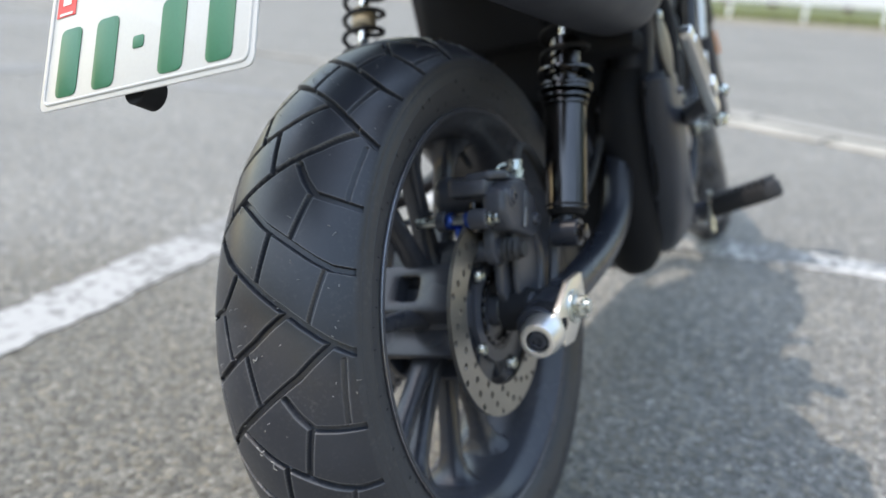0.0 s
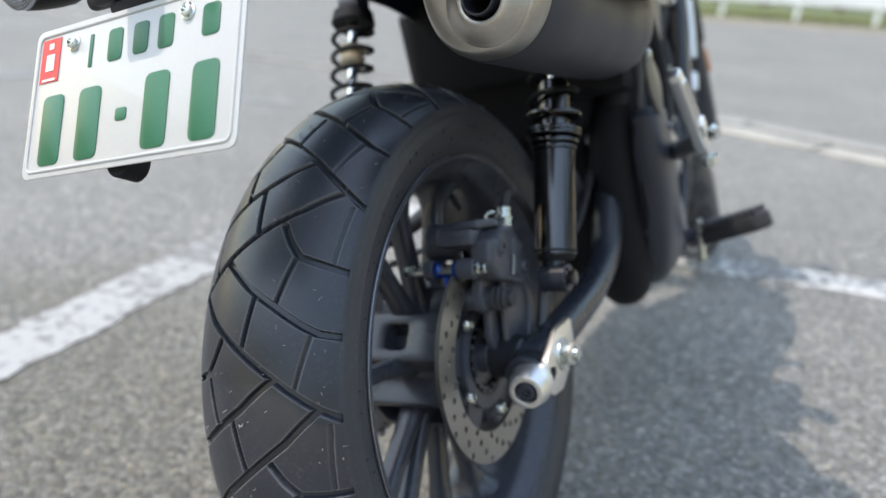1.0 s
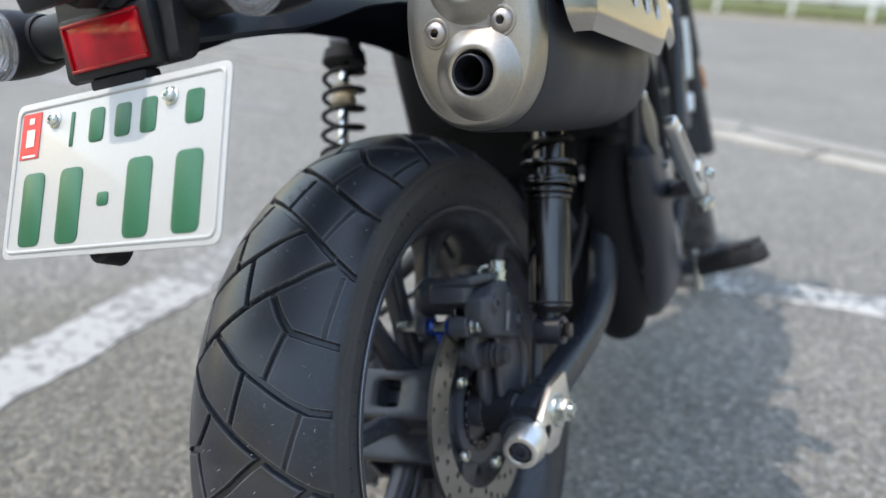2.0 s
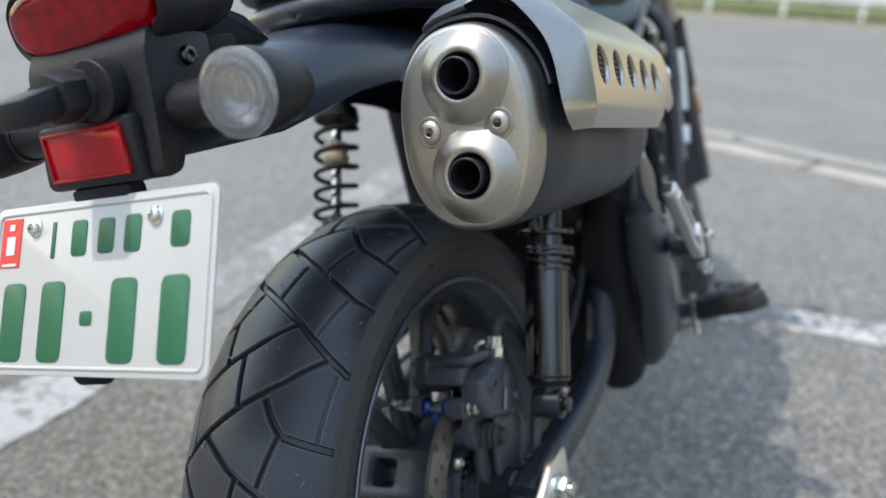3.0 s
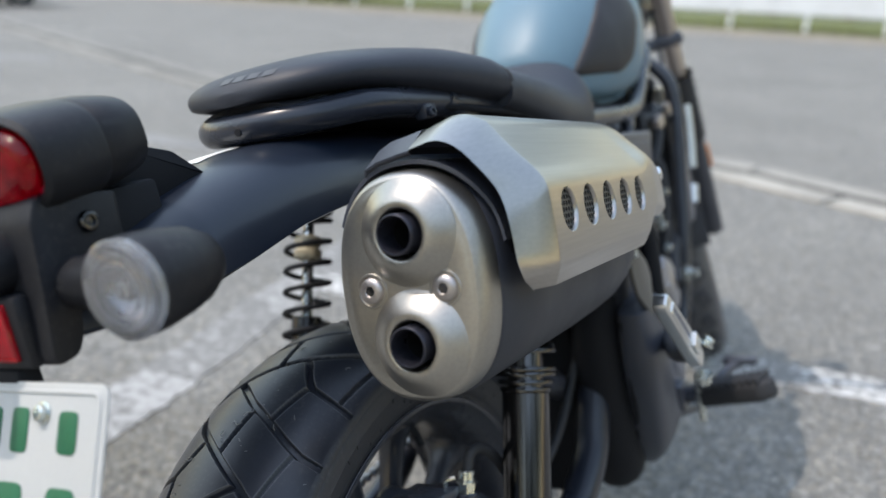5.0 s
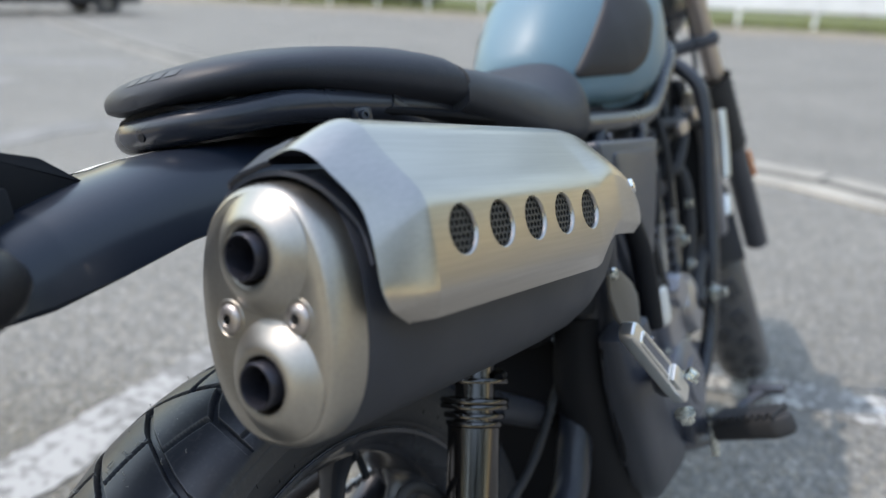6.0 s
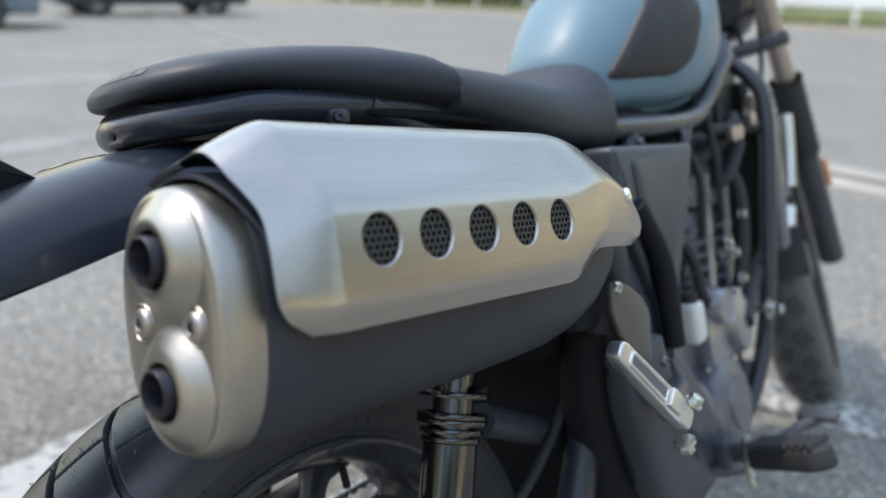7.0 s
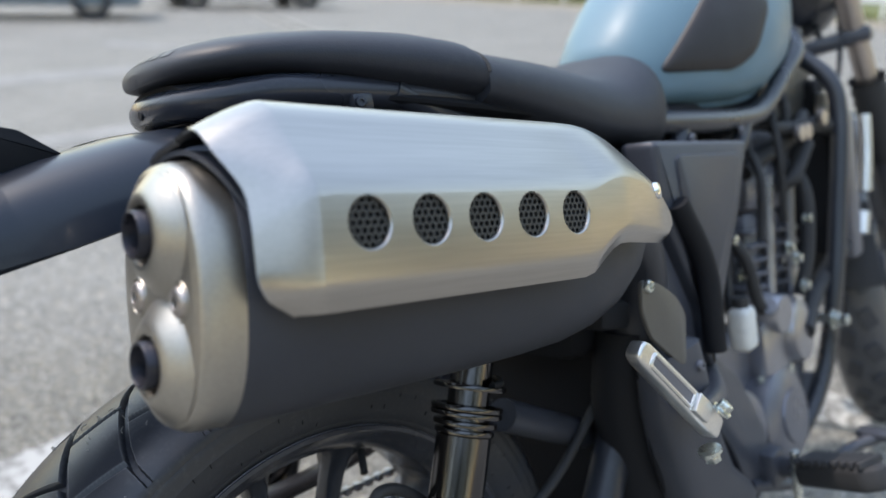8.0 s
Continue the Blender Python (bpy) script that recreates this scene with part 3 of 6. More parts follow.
# Grooves of one pitch: (angle from the rear, sideways mm), half-width mm, depth mm
GROOVES = [
    ([(32.7, -64), (28.0, -38), (23.0, 2), (19.4, 31), (14.5, 64), (12.5, 79)], 3.0, 5.8),
    ([(37.7, -31), (36.4, -21), (33.1, 2), (30.4, 27), (27.6, 51), (26.3, 64), (25.9, 80)], 3.0, 5.8),
    ([(43.4, 25), (40.6, 34), (38.3, 44), (37.6, 61), (37.0, 79)], 3.0, 5.8),
    ([(37.8, 41), (30.9, 31)], 2.4, 4.8),
    ([(31.4, 10), (23.4, 1)], 2.4, 4.8),
    ([(48.9, 72), (38.2, 69)], 1.25, 2.4),
    ([(25.9, 60), (17.6, 49)], 1.45, 2.8),
]


def tread_crown(l):
    return TYRE_R - (0.108 - math.sqrt(0.108 ** 2 - min(abs(l), 0.0785) ** 2))


def tyre_geometry():
    """The tyre as one skin: a crown cut by its groove pattern, shoulders, sidewalls with rings, beads."""
    na, nl = 2200, 196
    # five full pitches at the rear and top, five slightly shorter ones round the rest
    ang = np.concatenate([np.linspace(0, 192, 1700, endpoint=False), np.linspace(192, 360, na - 1700, endpoint=False)]) - 40.0
    span = 5 * PITCH
    unrolled = np.where(ang + 40 < span, ang, -40 + span + (ang + 40 - span) * span / (360 - span))
    lat = np.linspace(-78.5, 78.5, nl)
    A, L = np.meshgrid(unrolled, lat, indexing="ij")
    depth = np.zeros_like(A)
    mm = math.radians(1) * 310.0
    lines = []
    for pts, hw, dp in GROOVES:
        for mirror in (False, True):
            q = [((a - PITCH / 2) if mirror else a, -s if mirror else s) for a, s in pts]
            lines.append((q, hw, dp))
    for q, hw, dp in lines:
        for (a0, s0), (a1, s1) in zip(q, q[1:]):
            # distance, in mm, to the segment, repeated every pitch
            ac = (a0 + a1) / 2
            da = ((A - ac + PITCH / 2) % PITCH) - PITCH / 2
            px, py = da * mm, L - (s0 + s1) / 2
            ex, ey = (a1 - a0) * mm / 2, (s1 - s0) / 2
            ln = math.hypot(ex, ey)
            t = np.clip((px * ex + py * ey) / (ln * ln), -1, 1)
            d = np.hypot(px - t * ex, py - t * ey)
            depth = np.maximum(depth, dp * np.clip((hw + 0.55 - d) / 1.1, 0, 1))
    depth *= np.clip((80.5 - np.abs(L)) / 2.0, 0, 1)
    rad = np.array([tread_crown(l / 1000) for l in lat])[None, :] - depth / 1000
    th = np.radians(ang)[:, None]
    X = np.broadcast_to(TYRE_X + L / 1000, rad.shape)
    Y, Z = -rad * np.cos(th), rad * np.sin(th)
    side = [(0.0800, 0.2865), (0.0815, 0.2835), (0.0812, 0.2795), (0.0818, 0.2785), (0.0820, 0.2720), (0.0812, 0.2660), (0.0815, 0.2652),
            (0.0790, 0.2560), (0.0755, 0.2470), (0.0718, 0.2400), (0.0712, 0.2396), (0.0690, 0.2340), (0.0655, 0.2300)]
    left = [(-x, r) for x, r in side][::-1]
    cols = []
    c, s = -np.cos(th[:, 0]), np.sin(th[:, 0])
    for x, r in left:
        cols.append(np.stack([np.full(na, TYRE_X + x), r * c, r * s], 1))
    for j in range(nl):
        cols.append(np.stack([X[:, j], Y[:, j], Z[:, j]], 1))
    for x, r in side:
        cols.append(np.stack([np.full(na, TYRE_X + x), r * c, r * s], 1))
    P = np.stack(cols, 1)
    nv = P.shape[1]
    i, j = np.meshgrid(np.arange(na), np.arange(nv - 1), indexing="ij")
    k = (i + 1) % na
    quads = np.stack([i * nv + j, i * nv + j + 1, k * nv + j + 1, k * nv + j], -1).reshape(-1, 4)
    side_face = ((j < len(left)) | (j >= len(left) + nl - 1)).reshape(-1)
    return P.reshape(-1, 3), quads, side_face


def moulding_hairs(count=150):
    """Thin rubber hairs left by the mould, scattered over the tread."""
    rng = random.Random(21)
    out = []
    for i in range(count):
        l, a = rng.uniform(-0.074, 0.079), radians(rng.uniform(-5, 150))
        r = tread_crown(l) - 0.0004
        p = Vector((TYRE_X + l, -r * math.cos(a), r * math.sin(a)))
        up = Vector((l * 6, -math.cos(a), math.sin(a))).normalized()
        bend = Vector((rng.gauss(0, 1), rng.gauss(0, 1), rng.gauss(0, 1))) * 0.6
        h = rng.choice((0.0012, 0.002, 0.002, 0.0035, 0.005))
        out.append(tube([p, p + up * h * 0.6, p + (up * 0.8 + bend).normalized() * h], [0.00035, 0.00022], 4, 2))
    # a few long ones that have curled over
    for i in range(16):
        l, a = rng.uniform(-0.070, 0.010), radians(rng.uniform(-6, 95))
        r = tread_crown(l) + 0.0008
        p = Vector((TYRE_X + l, -r * math.cos(a), r * math.sin(a)))
        up = Vector((l * 6, -math.cos(a), math.sin(a))).normalized()
        side = up.cross(Vector((rng.gauss(0, 1), rng.gauss(0, 1), rng.gauss(0, 1)))).normalized()
        other = up.cross(side)
        h = rng.uniform(0.004, 0.008)
        out.append(tube([p - up * 0.001, p + side * h * 0.5 + other * h * 0.3, p + side * h * 0.8 - other * h * 0.3 + up * 0.001, p + side * h * 1.3 + other * h * rng.uniform(-0.6, 0.6)], [0.00055, 0.00040], 4, 3))
    return join(*out)


def big_mesh(name, pts, quads, mats, index, angle=32.0):
    me = bpy.data.meshes.new(name)
    me.from_pydata(pts.tolist(), [], quads.tolist())
    me.polygons.foreach_set("use_smooth", [True] * len(me.polygons))
    for m in mats:
        me.materials.append(m)
    me.polygons.foreach_set("material_index", index.astype(int).tolist())
    me.set_sharp_from_angle(angle=radians(angle))
    me.update()
    return me


def cast_spoke(angle):
    """One stout cast bar from the hub to the rim, flared at both ends."""
    rings = []
    for r, w, d in ((0.050, 0.020, 0.020), (0.066, 0.0135, 0.017), (0.082, 0.0105, 0.0145), (0.110, 0.0092, 0.0130), (0.150, 0.0092, 0.0130), (0.176, 0.0100, 0.0145), (0.192, 0.0135, 0.019), (0.202, 0.0200, 0.027), (0.210, 0.030, 0.038)):
        ring = []
        for k in range(16):
            t = 2 * math.pi * k / 16
            cx, cz = math.cos(t), math.sin(t)
            ring.append((0.004 + d * math.copysign(abs(cx) ** 0.7, cx), -r, w * math.copysign(abs(cz) ** 0.7, cz)))
        rings.append(ring)
    return moved(loft(rings), Matrix.Rotation(radians(-angle), 4, "X"))


def lug_outline(x0, x1, half, r):
    return rounded([(x0, -half), (x1, -half), (x1, half), (x0, half)], r, 5)


def hub_lug(angle, x0, x1, half):
    """A boxy lug along the hub whose flat outer face has a rounded pocket, x0 to x1, sunk into it."""
    skin = [(0.040, lug_outline(-0.048, 0.070, 0.034, 0.004)), (0.060, lug_outline(-0.048, 0.070, 0.031, 0.004)), (0.0765, lug_outline(-0.046, 0.068, 0.0285, 0.005)),
            (0.0802, lug_outline(-0.0445, 0.0665, 0.0268, 0.006)), (0.0810, lug_outline(-0.0425, 0.0645, 0.0245, 0.006)), (0.0810, lug_outline(x0 - 0.003, x1 + 0.003, half + 0.003, 0.008)),
            (0.0800, lug_outline(x0 - 0.001, x1 + 0.001, half + 0.001, 0.007)), (0.0560, lug_outline(x0, x1, half, 0.007))]
    return moved(grid([[(x, -w, v) for x, v in o] for w, o in skin], False, True), Matrix.Rotation(radians(-angle), 4, "X"))


def disc_geometry(r0, r1, thick, x, rows=4, count=90):
    """A brake disc drilled through in slanting rows."""
    v, f = [], []

    def P(r, a, h):
        v.append((x + h, -r * math.cos(a), r * math.sin(a)))
        return len(v) - 1

    for i in range(count):
        for j in range(rows):
            a0, a1 = 2 * math.pi * i / count, 2 * math.pi * (i + 1) / count
            q0, q1 = r0 + (r1 - r0) * j / rows, r0 + (r1 - r0) * (j + 1) / rows
            for h in (thick / 2, -thick / 2):
                square = [P(q0, a0, h), P(q0, (a0 + a1) / 2, h), P(q0, a1, h), P((q0 + q1) / 2, a1, h), P(q1, a1, h), P(q1, (a0 + a1) / 2, h), P(q1, a0, h), P((q0 + q1) / 2, a0, h)]
                if (i + 2 * j) % 6 == 0:
                    rc, ac, hr = (q0 + q1) / 2, (a0 + a1) / 2, 0.0039
                    ring = [P(rc + hr * math.cos(g), ac + hr * math.sin(g) / rc, h) for g in [radians(d) for d in (225, 180, 135, 90, 45, 0, -45, -90)]]
                    for k in range(8):
                        f.append((square[k], square[(k + 1) % 8], ring[(k + 1) % 8], ring[k]))
                    if h > 0:
                        back = [P(rc + hr * math.cos(g), ac + hr * math.sin(g) / rc, -h) for g in [radians(d) for d in (225, 180, 135, 90, 45, 0, -45, -90)]]
                        for k in range(8):
                            f.append((ring[k], ring[(k + 1) % 8], back[(k + 1) % 8], back[k]))
                else:
                    f.append(tuple(square))
    n = count
    for r in (r0, r1):
        k = len(v)
        for i in range(n):
            P(r, 2 * math.pi * i / n, thick / 2)
            P(r, 2 * math.pi * i / n, -thick / 2)
        for i in range(n):
            a, b = k + 2 * i, k + 2 * ((i + 1) % n)
            f.append((a, b, b + 1, a + 1))
    return v, f


RIM = [(0.2300, 0.0655), (0.2335, 0.0675), (0.2345, 0.0700), (0.2330, 0.0722), (0.2290, 0.0715), (0.2260, 0.0660), (0.2180, 0.0580), (0.2090, 0.0480), (0.2060, 0.0300)]
rim_profile = RIM + [(r, -h) for r, h in RIM[::-1]]
rear_wheel = part("rear_wheel", lathe(rim_profile, (TYRE_X, 0, 0), (1, 0, 0), 128), RIM_PAINT, motorcycle, "black cast rear wheel rim")
pts, quads, sides = tyre_geometry()
tyre = new("tyre", big_mesh("tyre", pts, quads, [RUBBER, SIDEWALL], sides))
tyre.parent = rear_wheel
tyre["label"] = "black block-pattern rear tyre with wide zigzag grooves"
ticks = []
rng = random.Random(8)
for k in range(84):
    t, r0 = radians(360 * k / 84 + rng.uniform(-1.4, 1.4)), rng.choice((0.243, 0.250, 0.262))
    x0 = 0.0735 if r0 < 0.246 else (0.0770 if r0 < 0.255 else 0.0816)
    p = [Vector((TYRE_X + x0 + 0.0004 + d * 0.25, -(r0 + d) * math.cos(t), (r0 + d) * math.sin(t))) for d in (0.0, 0.004)]
    ticks.append(tube(p, 0.0005, 4, smooth=False))
tagged(part("vent_marks", join(*ticks), DARK, rear_wheel), "fine moulded vent marks on the sidewall", kind="stuff")
tagged(part("moulding_hairs", moulding_hairs(), HAIR, rear_wheel), "pale moulding hairs and dust on the tread", kind="stuff")
for a in (85, 61, 13, -34, -49, -76, -102, -130, -156, 178, 150, 113):
    part("spoke", cast_spoke(a), RIM_PAINT, rear_wheel)
for k in range(5):
    x0, x1, half = (-0.0095, 0.0175, 0.0145) if k == 0 else (-0.034, 0.054, 0.0175)
    lug = part("hub_lug", hub_lug(72 * k + 37, x0, x1, half), RIM_PAINT, rear_wheel)
    # pocket floor far darker than the lug: the recess shade is in its colour
    part("lug_pocket", moved(slab(lug_outline(x0 - 0.002, x1 + 0.002, half + 0.002, 0.007), 0.003, axes((0, -0.0565, 0), (1, 0, 0), (0, 0, 1)), 0), Matrix.Rotation(radians(-72 * k - 37), 4, "X")), DARK, lug, "pocket floor coloured dark for recess shade")
part("hub", lathe([(0.020, 0.074), (0.048, 0.073), (0.058, 0.068), (0.060, 0.050), (0.060, -0.046), (0.056, -0.060), (0.02, -0.066)], (0, 0, 0), (1, 0, 0), 48), CAST, rear_wheel)
part("rim_line", lathe([(0.2343, 0.0712), (0.2347, 0.0716), (0.2343, 0.0720)], (TYRE_X, 0, 0), (1, 0, 0), 128), ENGINE_LIGHT, rear_wheel, "thin bright line on the rim edge")
brake_disc = part("brake_disc", disc_geometry(0.086, 0.1215, 0.005, 0.080), DISC, rear_wheel, "drilled grey steel brake disc")


def disc_carrier():
    out = [lathe([(0.046, -0.004), (0.060, -0.004), (0.060, 0.004), (0.046, 0.004), (0.046, -0.004)], (0.075, 0, 0), (1, 0, 0), 48)]
    for k in range(5):
        a = radians(72 * k + 52)
        m = Matrix.Rotation(a, 4, "X")
        out.append(moved(slab(rounded([(0.052, -0.022), (0.092, -0.012), (0.092, 0.012), (0.052, 0.022)], 0.006), 0.007, axes((0.0735, 0, 0), (0, -1, 0), (0, 0, 1))), m))
    return join(*out)


part("disc_carrier", disc_carrier(), CAST, brake_disc)
for k in range(5):
    a = radians(72 * k + 52)
    part("bolt", cap_bolt((0.080, -0.068 * math.cos(a), 0.068 * math.sin(a)), (1, 0, 0), 0.0072, 0.008), ZINC, brake_disc)
part("sensor_ring", lathe([(0.036, 0.0), (0.045, 0.0), (0.045, 0.006), (0.036, 0.006), (0.036, 0.0)], (0.072, 0, 0), (1, 0, 0), 48), DARK_CHROME, rear_wheel)
for k in range(20):
    a = 2 * math.pi * k / 20
    tooth = block((0, 0, 0), (0.004, 0.004, 0.007), 0.0006, None, 1)
    part("sensor_tooth", moved(tooth, Matrix.Translation((0.079, -0.0405 * math.cos(a), 0.0405 * math.sin(a))) @ Matrix.Rotation(-a, 4, "X")), DARK_CHROME, rear_wheel)
part("axle_spacer", cyl((0.06, 0, 0), (0.125, 0, 0), 0.019), CAST, rear_wheel)
part("spacer_collar", cyl((0.088, 0, 0), (0.100, 0, 0), 0.025), ZINC, rear_wheel)
part("sprocket", lathe([(0.05, -0.083), (0.098, -0.083), (0.098, -0.078), (0.05, -0.078), (0.05, -0.083)], (0, 0, 0), (1, 0, 0), 60), ENGINE_LIGHT, rear_wheel)
part("tyre_valve", cyl((0.012, 0.205 * 0.5, 0.205 * 0.866), (0.03, 0.180 * 0.5, 0.180 * 0.866), 0.004), PEG_RUBBER, rear_wheel)


# ---- swing arm, axle, shock absorbers, rear brake ----
swing_arm = part("swing_arm", tube([(0.137, -0.020, -0.004), (0.137, 0.03, -0.004), (0.138, 0.12, -0.002), (0.140, 0.22, 0.008), (0.140, 0.30, 0.036), (0.138, 0.345, 0.09), (0.132, 0.385, 0.14), (0.12, 0.45, 0.165)], 0.0215, 18), SATIN, motorcycle, "black tubular swing arm")
part("arm_tube", tube([(-0.135, -0.045, -0.004), (-0.136, 0.12, -0.002), (-0.138, 0.25, 0.015), (-0.136, 0.36, 0.09), (-0.12, 0.45, 0.165)], 0.0215, 18), SATIN, swing_arm)
part("cross_tube", tube([(-0.13, 0.42, 0.15), (0.0, 0.42, 0.15), (0.13, 0.42, 0.15)], 0.026, 16), SATIN, swing_arm)
part("arm_end", cyl((0.139, -0.036, -0.010), (0.138, -0.005, -0.005), 0.0235, 0.0225), SATIN, swing_arm)
part("axle_plate", slab(rounded([(-0.050, -0.020), (-0.020, -0.032), (0.038, -0.018), (0.046, 0.020), (0.004, 0.032), (-0.044, 0.022)], 0.006), 0.008, axes((0.158, 0.014, -0.004), (0, 0.97, 0.22), (0, -0.22, 0.97)), 0.0015), ALLOY, swing_arm, "bright alloy axle plate")
part("axle_nut", hex_bolt((0.166, 0.0115, -0.002), (1, 0, 0), 0.0138, 0.015), ZINC, swing_arm, "zinc plated axle nut")
part("axle_end", cyl((0.176, 0.0115, -0.002), (0.186, 0.0115, -0.002), 0.008), ZINC, swing_arm)
part("axle", cyl((-0.16, 0.0, 0.0), (0.16, 0.0, 0.0), 0.0085), ZINC, swing_arm)
stand_bobbin = part("stand_bobbin", lathe([(0.013, 0.0), (0.0225, 0.0), (0.0235, 0.002), (0.0235, 0.014), (0.0195, 0.0285), (0.0185, 0.0300), (0.0165, 0.0305), (0.0128, 0.0300), (0.0118, 0.0285), (0.0116, 0.026)], (0.1454, -0.031, -0.0145), (0.07, -0.995, -0.05), 40), ALLOY, motorcycle, "turned alloy stand bobbin")
part("bobbin_bolt", cap_bolt(Vector((0.1454, -0.031, -0.0145)) + 0.0245 * Vector((0.07, -0.995, -0.05)), (0.07, -0.995, -0.05), 0.0112, 0.006), SATIN, stand_bobbin)
part("arm_collar", lathe([(0.0225, 0), (0.026, 0.002), (0.026, 0.016), (0.0225, 0.018)], (0.142, -0.032, -0.011), (-0.10, 1, 0.06), 32), DARK, swing_arm)
chain = part("chain", join(tube([(-0.080, -0.02, 0.098), (-0.080, 0.46, 0.073)], 0.003, 6, smooth=False), *[block((-0.080, 0.098 * 0 + 0.46 * k / 30 - 0.02, s * (0.098 - 0.055 * k / 30) + 0.03 * k / 30), (0.012, 0.011, 0.009), 0.002, None, 1) for k in range(31) for s in (-1, 1)]), ENGINE_LIGHT, motorcycle, "steel drive chain")
part("chain_guard", tube([(-0.085, -0.02, 0.125), (-0.085, 0.15, 0.125), (-0.085, 0.36, 0.16)], 0.018, 10, flat=0.5), PLASTIC, motorcycle)


def shock(x):
    """One shock absorber with its coils, collars, body and eyes."""
    low, up = Vector((x, 0.066, 0.070)), Vector((x, 0.217, 0.438))
    d = (up - low).normalized()

    def at(s):
        return low + d * s

    body = part("shock_absorber", cyl(at(0.026), at(0.150), 0.0246, 0.0250, 40), SHOCK_BLACK, motorcycle, "black chrome shock absorber with coil spring")
    part("lower_collar", cyl(at(0.020), at(0.032), 0.0205, 0.0258, 28), DARK, body)
    part("lower_eye", join(cyl(low - Vector((0.016, 0, 0)), low + Vector((0.016, 0, 0)), 0.0165), cyl(at(0), at(0.03), 0.011)), SATIN, body)
    part("eye_bolt", hex_bolt(low + Vector((0.016 * (1 if x > 0 else -1), 0, 0)), (1 if x > 0 else -1, 0, 0), 0.009, 0.009), SHOCK_BLACK, body)
    for s, r in ((0.1500, 0.0268), (0.1575, 0.0290), (0.1660, 0.0325), (0.1712, 0.0325), (0.1900, 0.0330)):
        part("adjuster_ring", lathe([(r - 0.008, 0), (r, 0.0004), (r + 0.0004, 0.0022), (r, 0.0044), (r - 0.008, 0.0048)], at(s), d, 32), SHOCK_BLACK, body)
    part("inner_tube", cyl(at(0.15), at(0.235), 0.0190, n=32), SHOCK_BLACK, body)
    part("damper_rod", cyl(at(0.23), at(0.37), 0.0070, n=20), CHROME, body, "chrome damper rod")
    part("spring", coil(at(0.196), at(0.368), 0.0275, 0.0035, 6.5), DARK, body, "black coil spring")
    part("bump_stop", lathe([(0.008, 0.0), (0.017, 0.004), (0.0175, 0.013), (0.013, 0.017), (0.0175, 0.021), (0.0165, 0.030), (0.008, 0.033)], at(0.305), d, 24), CREAM, body, "cream bump stop")
    part("top_cup", lathe([(0.010, 0.022), (0.028, 0.016), (0.031, 0.0), (0.029, -0.003), (0.010, 0.0)], at(0.368), d, 28), DARK, body)
    part("upper_eye", join(cyl(up - Vector((0.016, 0, 0)), up + Vector((0.016, 0, 0)), 0.0165), cyl(at(0.37), up, 0.011)), CAST, body)
    return body


shock(0.151)
shock(-0.145)

TILT = Matrix.Rotation(radians(-14), 4, "X")
caliper = part("brake_caliper", slab(rounded([(-0.044, 0.122), (-0.036, 0.146), (-0.010, 0.150), (0.022, 0.146), (0.036, 0.132), (0.047, 0.106), (0.050, 0.084), (0.030, 0.074), (0.004, 0.086), (-0.030, 0.100)], 0.006), 0.027, axes((0.100, 0, 0), (0, 1, 0), (0, 0, 1)), 0.0065, 3), CAST, motorcycle, "black cast rear brake caliper")
part("caliper_bridge", block((0.078, 0.004, 0.142), (0.052, 0.056, 0.026), 0.007, TILT), CAST, caliper)
part("piston_housing", lathe([(0.0001, 0.0), (0.012, 0.0), (0.0185, 0.002), (0.0215, 0.006), (0.0220, 0.014), (0.0205, 0.018), (0.0205, 0.050), (0.0225, 0.053), (0.0225, 0.066)], (0.032, -0.004, 0.138), (1, 0, 0), 36), CAST, caliper)
part("caliper_ledge", slab(rounded([(-0.018, -0.030), (0.014, -0.026), (0.020, 0.004), (0.010, 0.028), (-0.016, 0.026)], 0.006), 0.010, axes((0.096, 0.002, 0.149), (1, 0, 0.10), (0, 0.97, -0.22)), 0.003), CAST, caliper)
part("ledge_rib", block((0.090, -0.014, 0.160), (0.030, 0.006, 0.006), 0.002, TILT), CAST, caliper)
part("ledge_rib", block((0.090, 0.004, 0.157), (0.030, 0.006, 0.006), 0.002, TILT), CAST, caliper)
part("body_bolt", cap_bolt((0.126, -0.018, 0.134), (1, 0, 0), 0.0085, 0.006), CAST, caliper)
part("body_bolt", cap_bolt((0.126, 0.034, 0.096), (1, 0, 0), 0.0075, 0.006), CAST, caliper)
part("body_boss", lathe([(0.0125, 0.0), (0.0125, 0.006), (0.0105, 0.008), (0.0001, 0.008)], (0.121, -0.018, 0.134), (1, 0, 0), 28), CAST, caliper)
part("caliper_bracket", slab(rounded([(-0.014, 0.098), (-0.018, 0.072), (-0.026, 0.028), (0.0, -0.022), (0.050, -0.016), (0.084, 0.028), (0.074, 0.062), (0.030, 0.096)], 0.008), 0.010, axes((0.092, 0, 0), (0, 1, 0), (0, 0, 1)), 0.0025), CAST, caliper)
part("bracket_web", slab(rounded([(0.000, 0.096), (-0.006, 0.060), (-0.012, 0.020), (0.004, -0.016), (0.050, 0.002), (0.066, 0.044), (0.060, 0.086), (0.030, 0.100)], 0.010), 0.009, axes((0.106, 0, 0), (0, 1, 0), (0, 0, 1)), 0.004, 3), CAST, caliper)
part("bracket_edge", tube([(0.114, 0.054, 0.088), (0.115, 0.059, 0.046), (0.115, 0.044, 0.008)], [0.0050, 0.0060, 0.0055], 10), CAST, caliper)
part("caliper_step", block((0.086, -0.032, 0.148), (0.044, 0.022, 0.018), 0.004, Matrix.Rotation(radians(-22), 4, "X")), CAST, caliper)
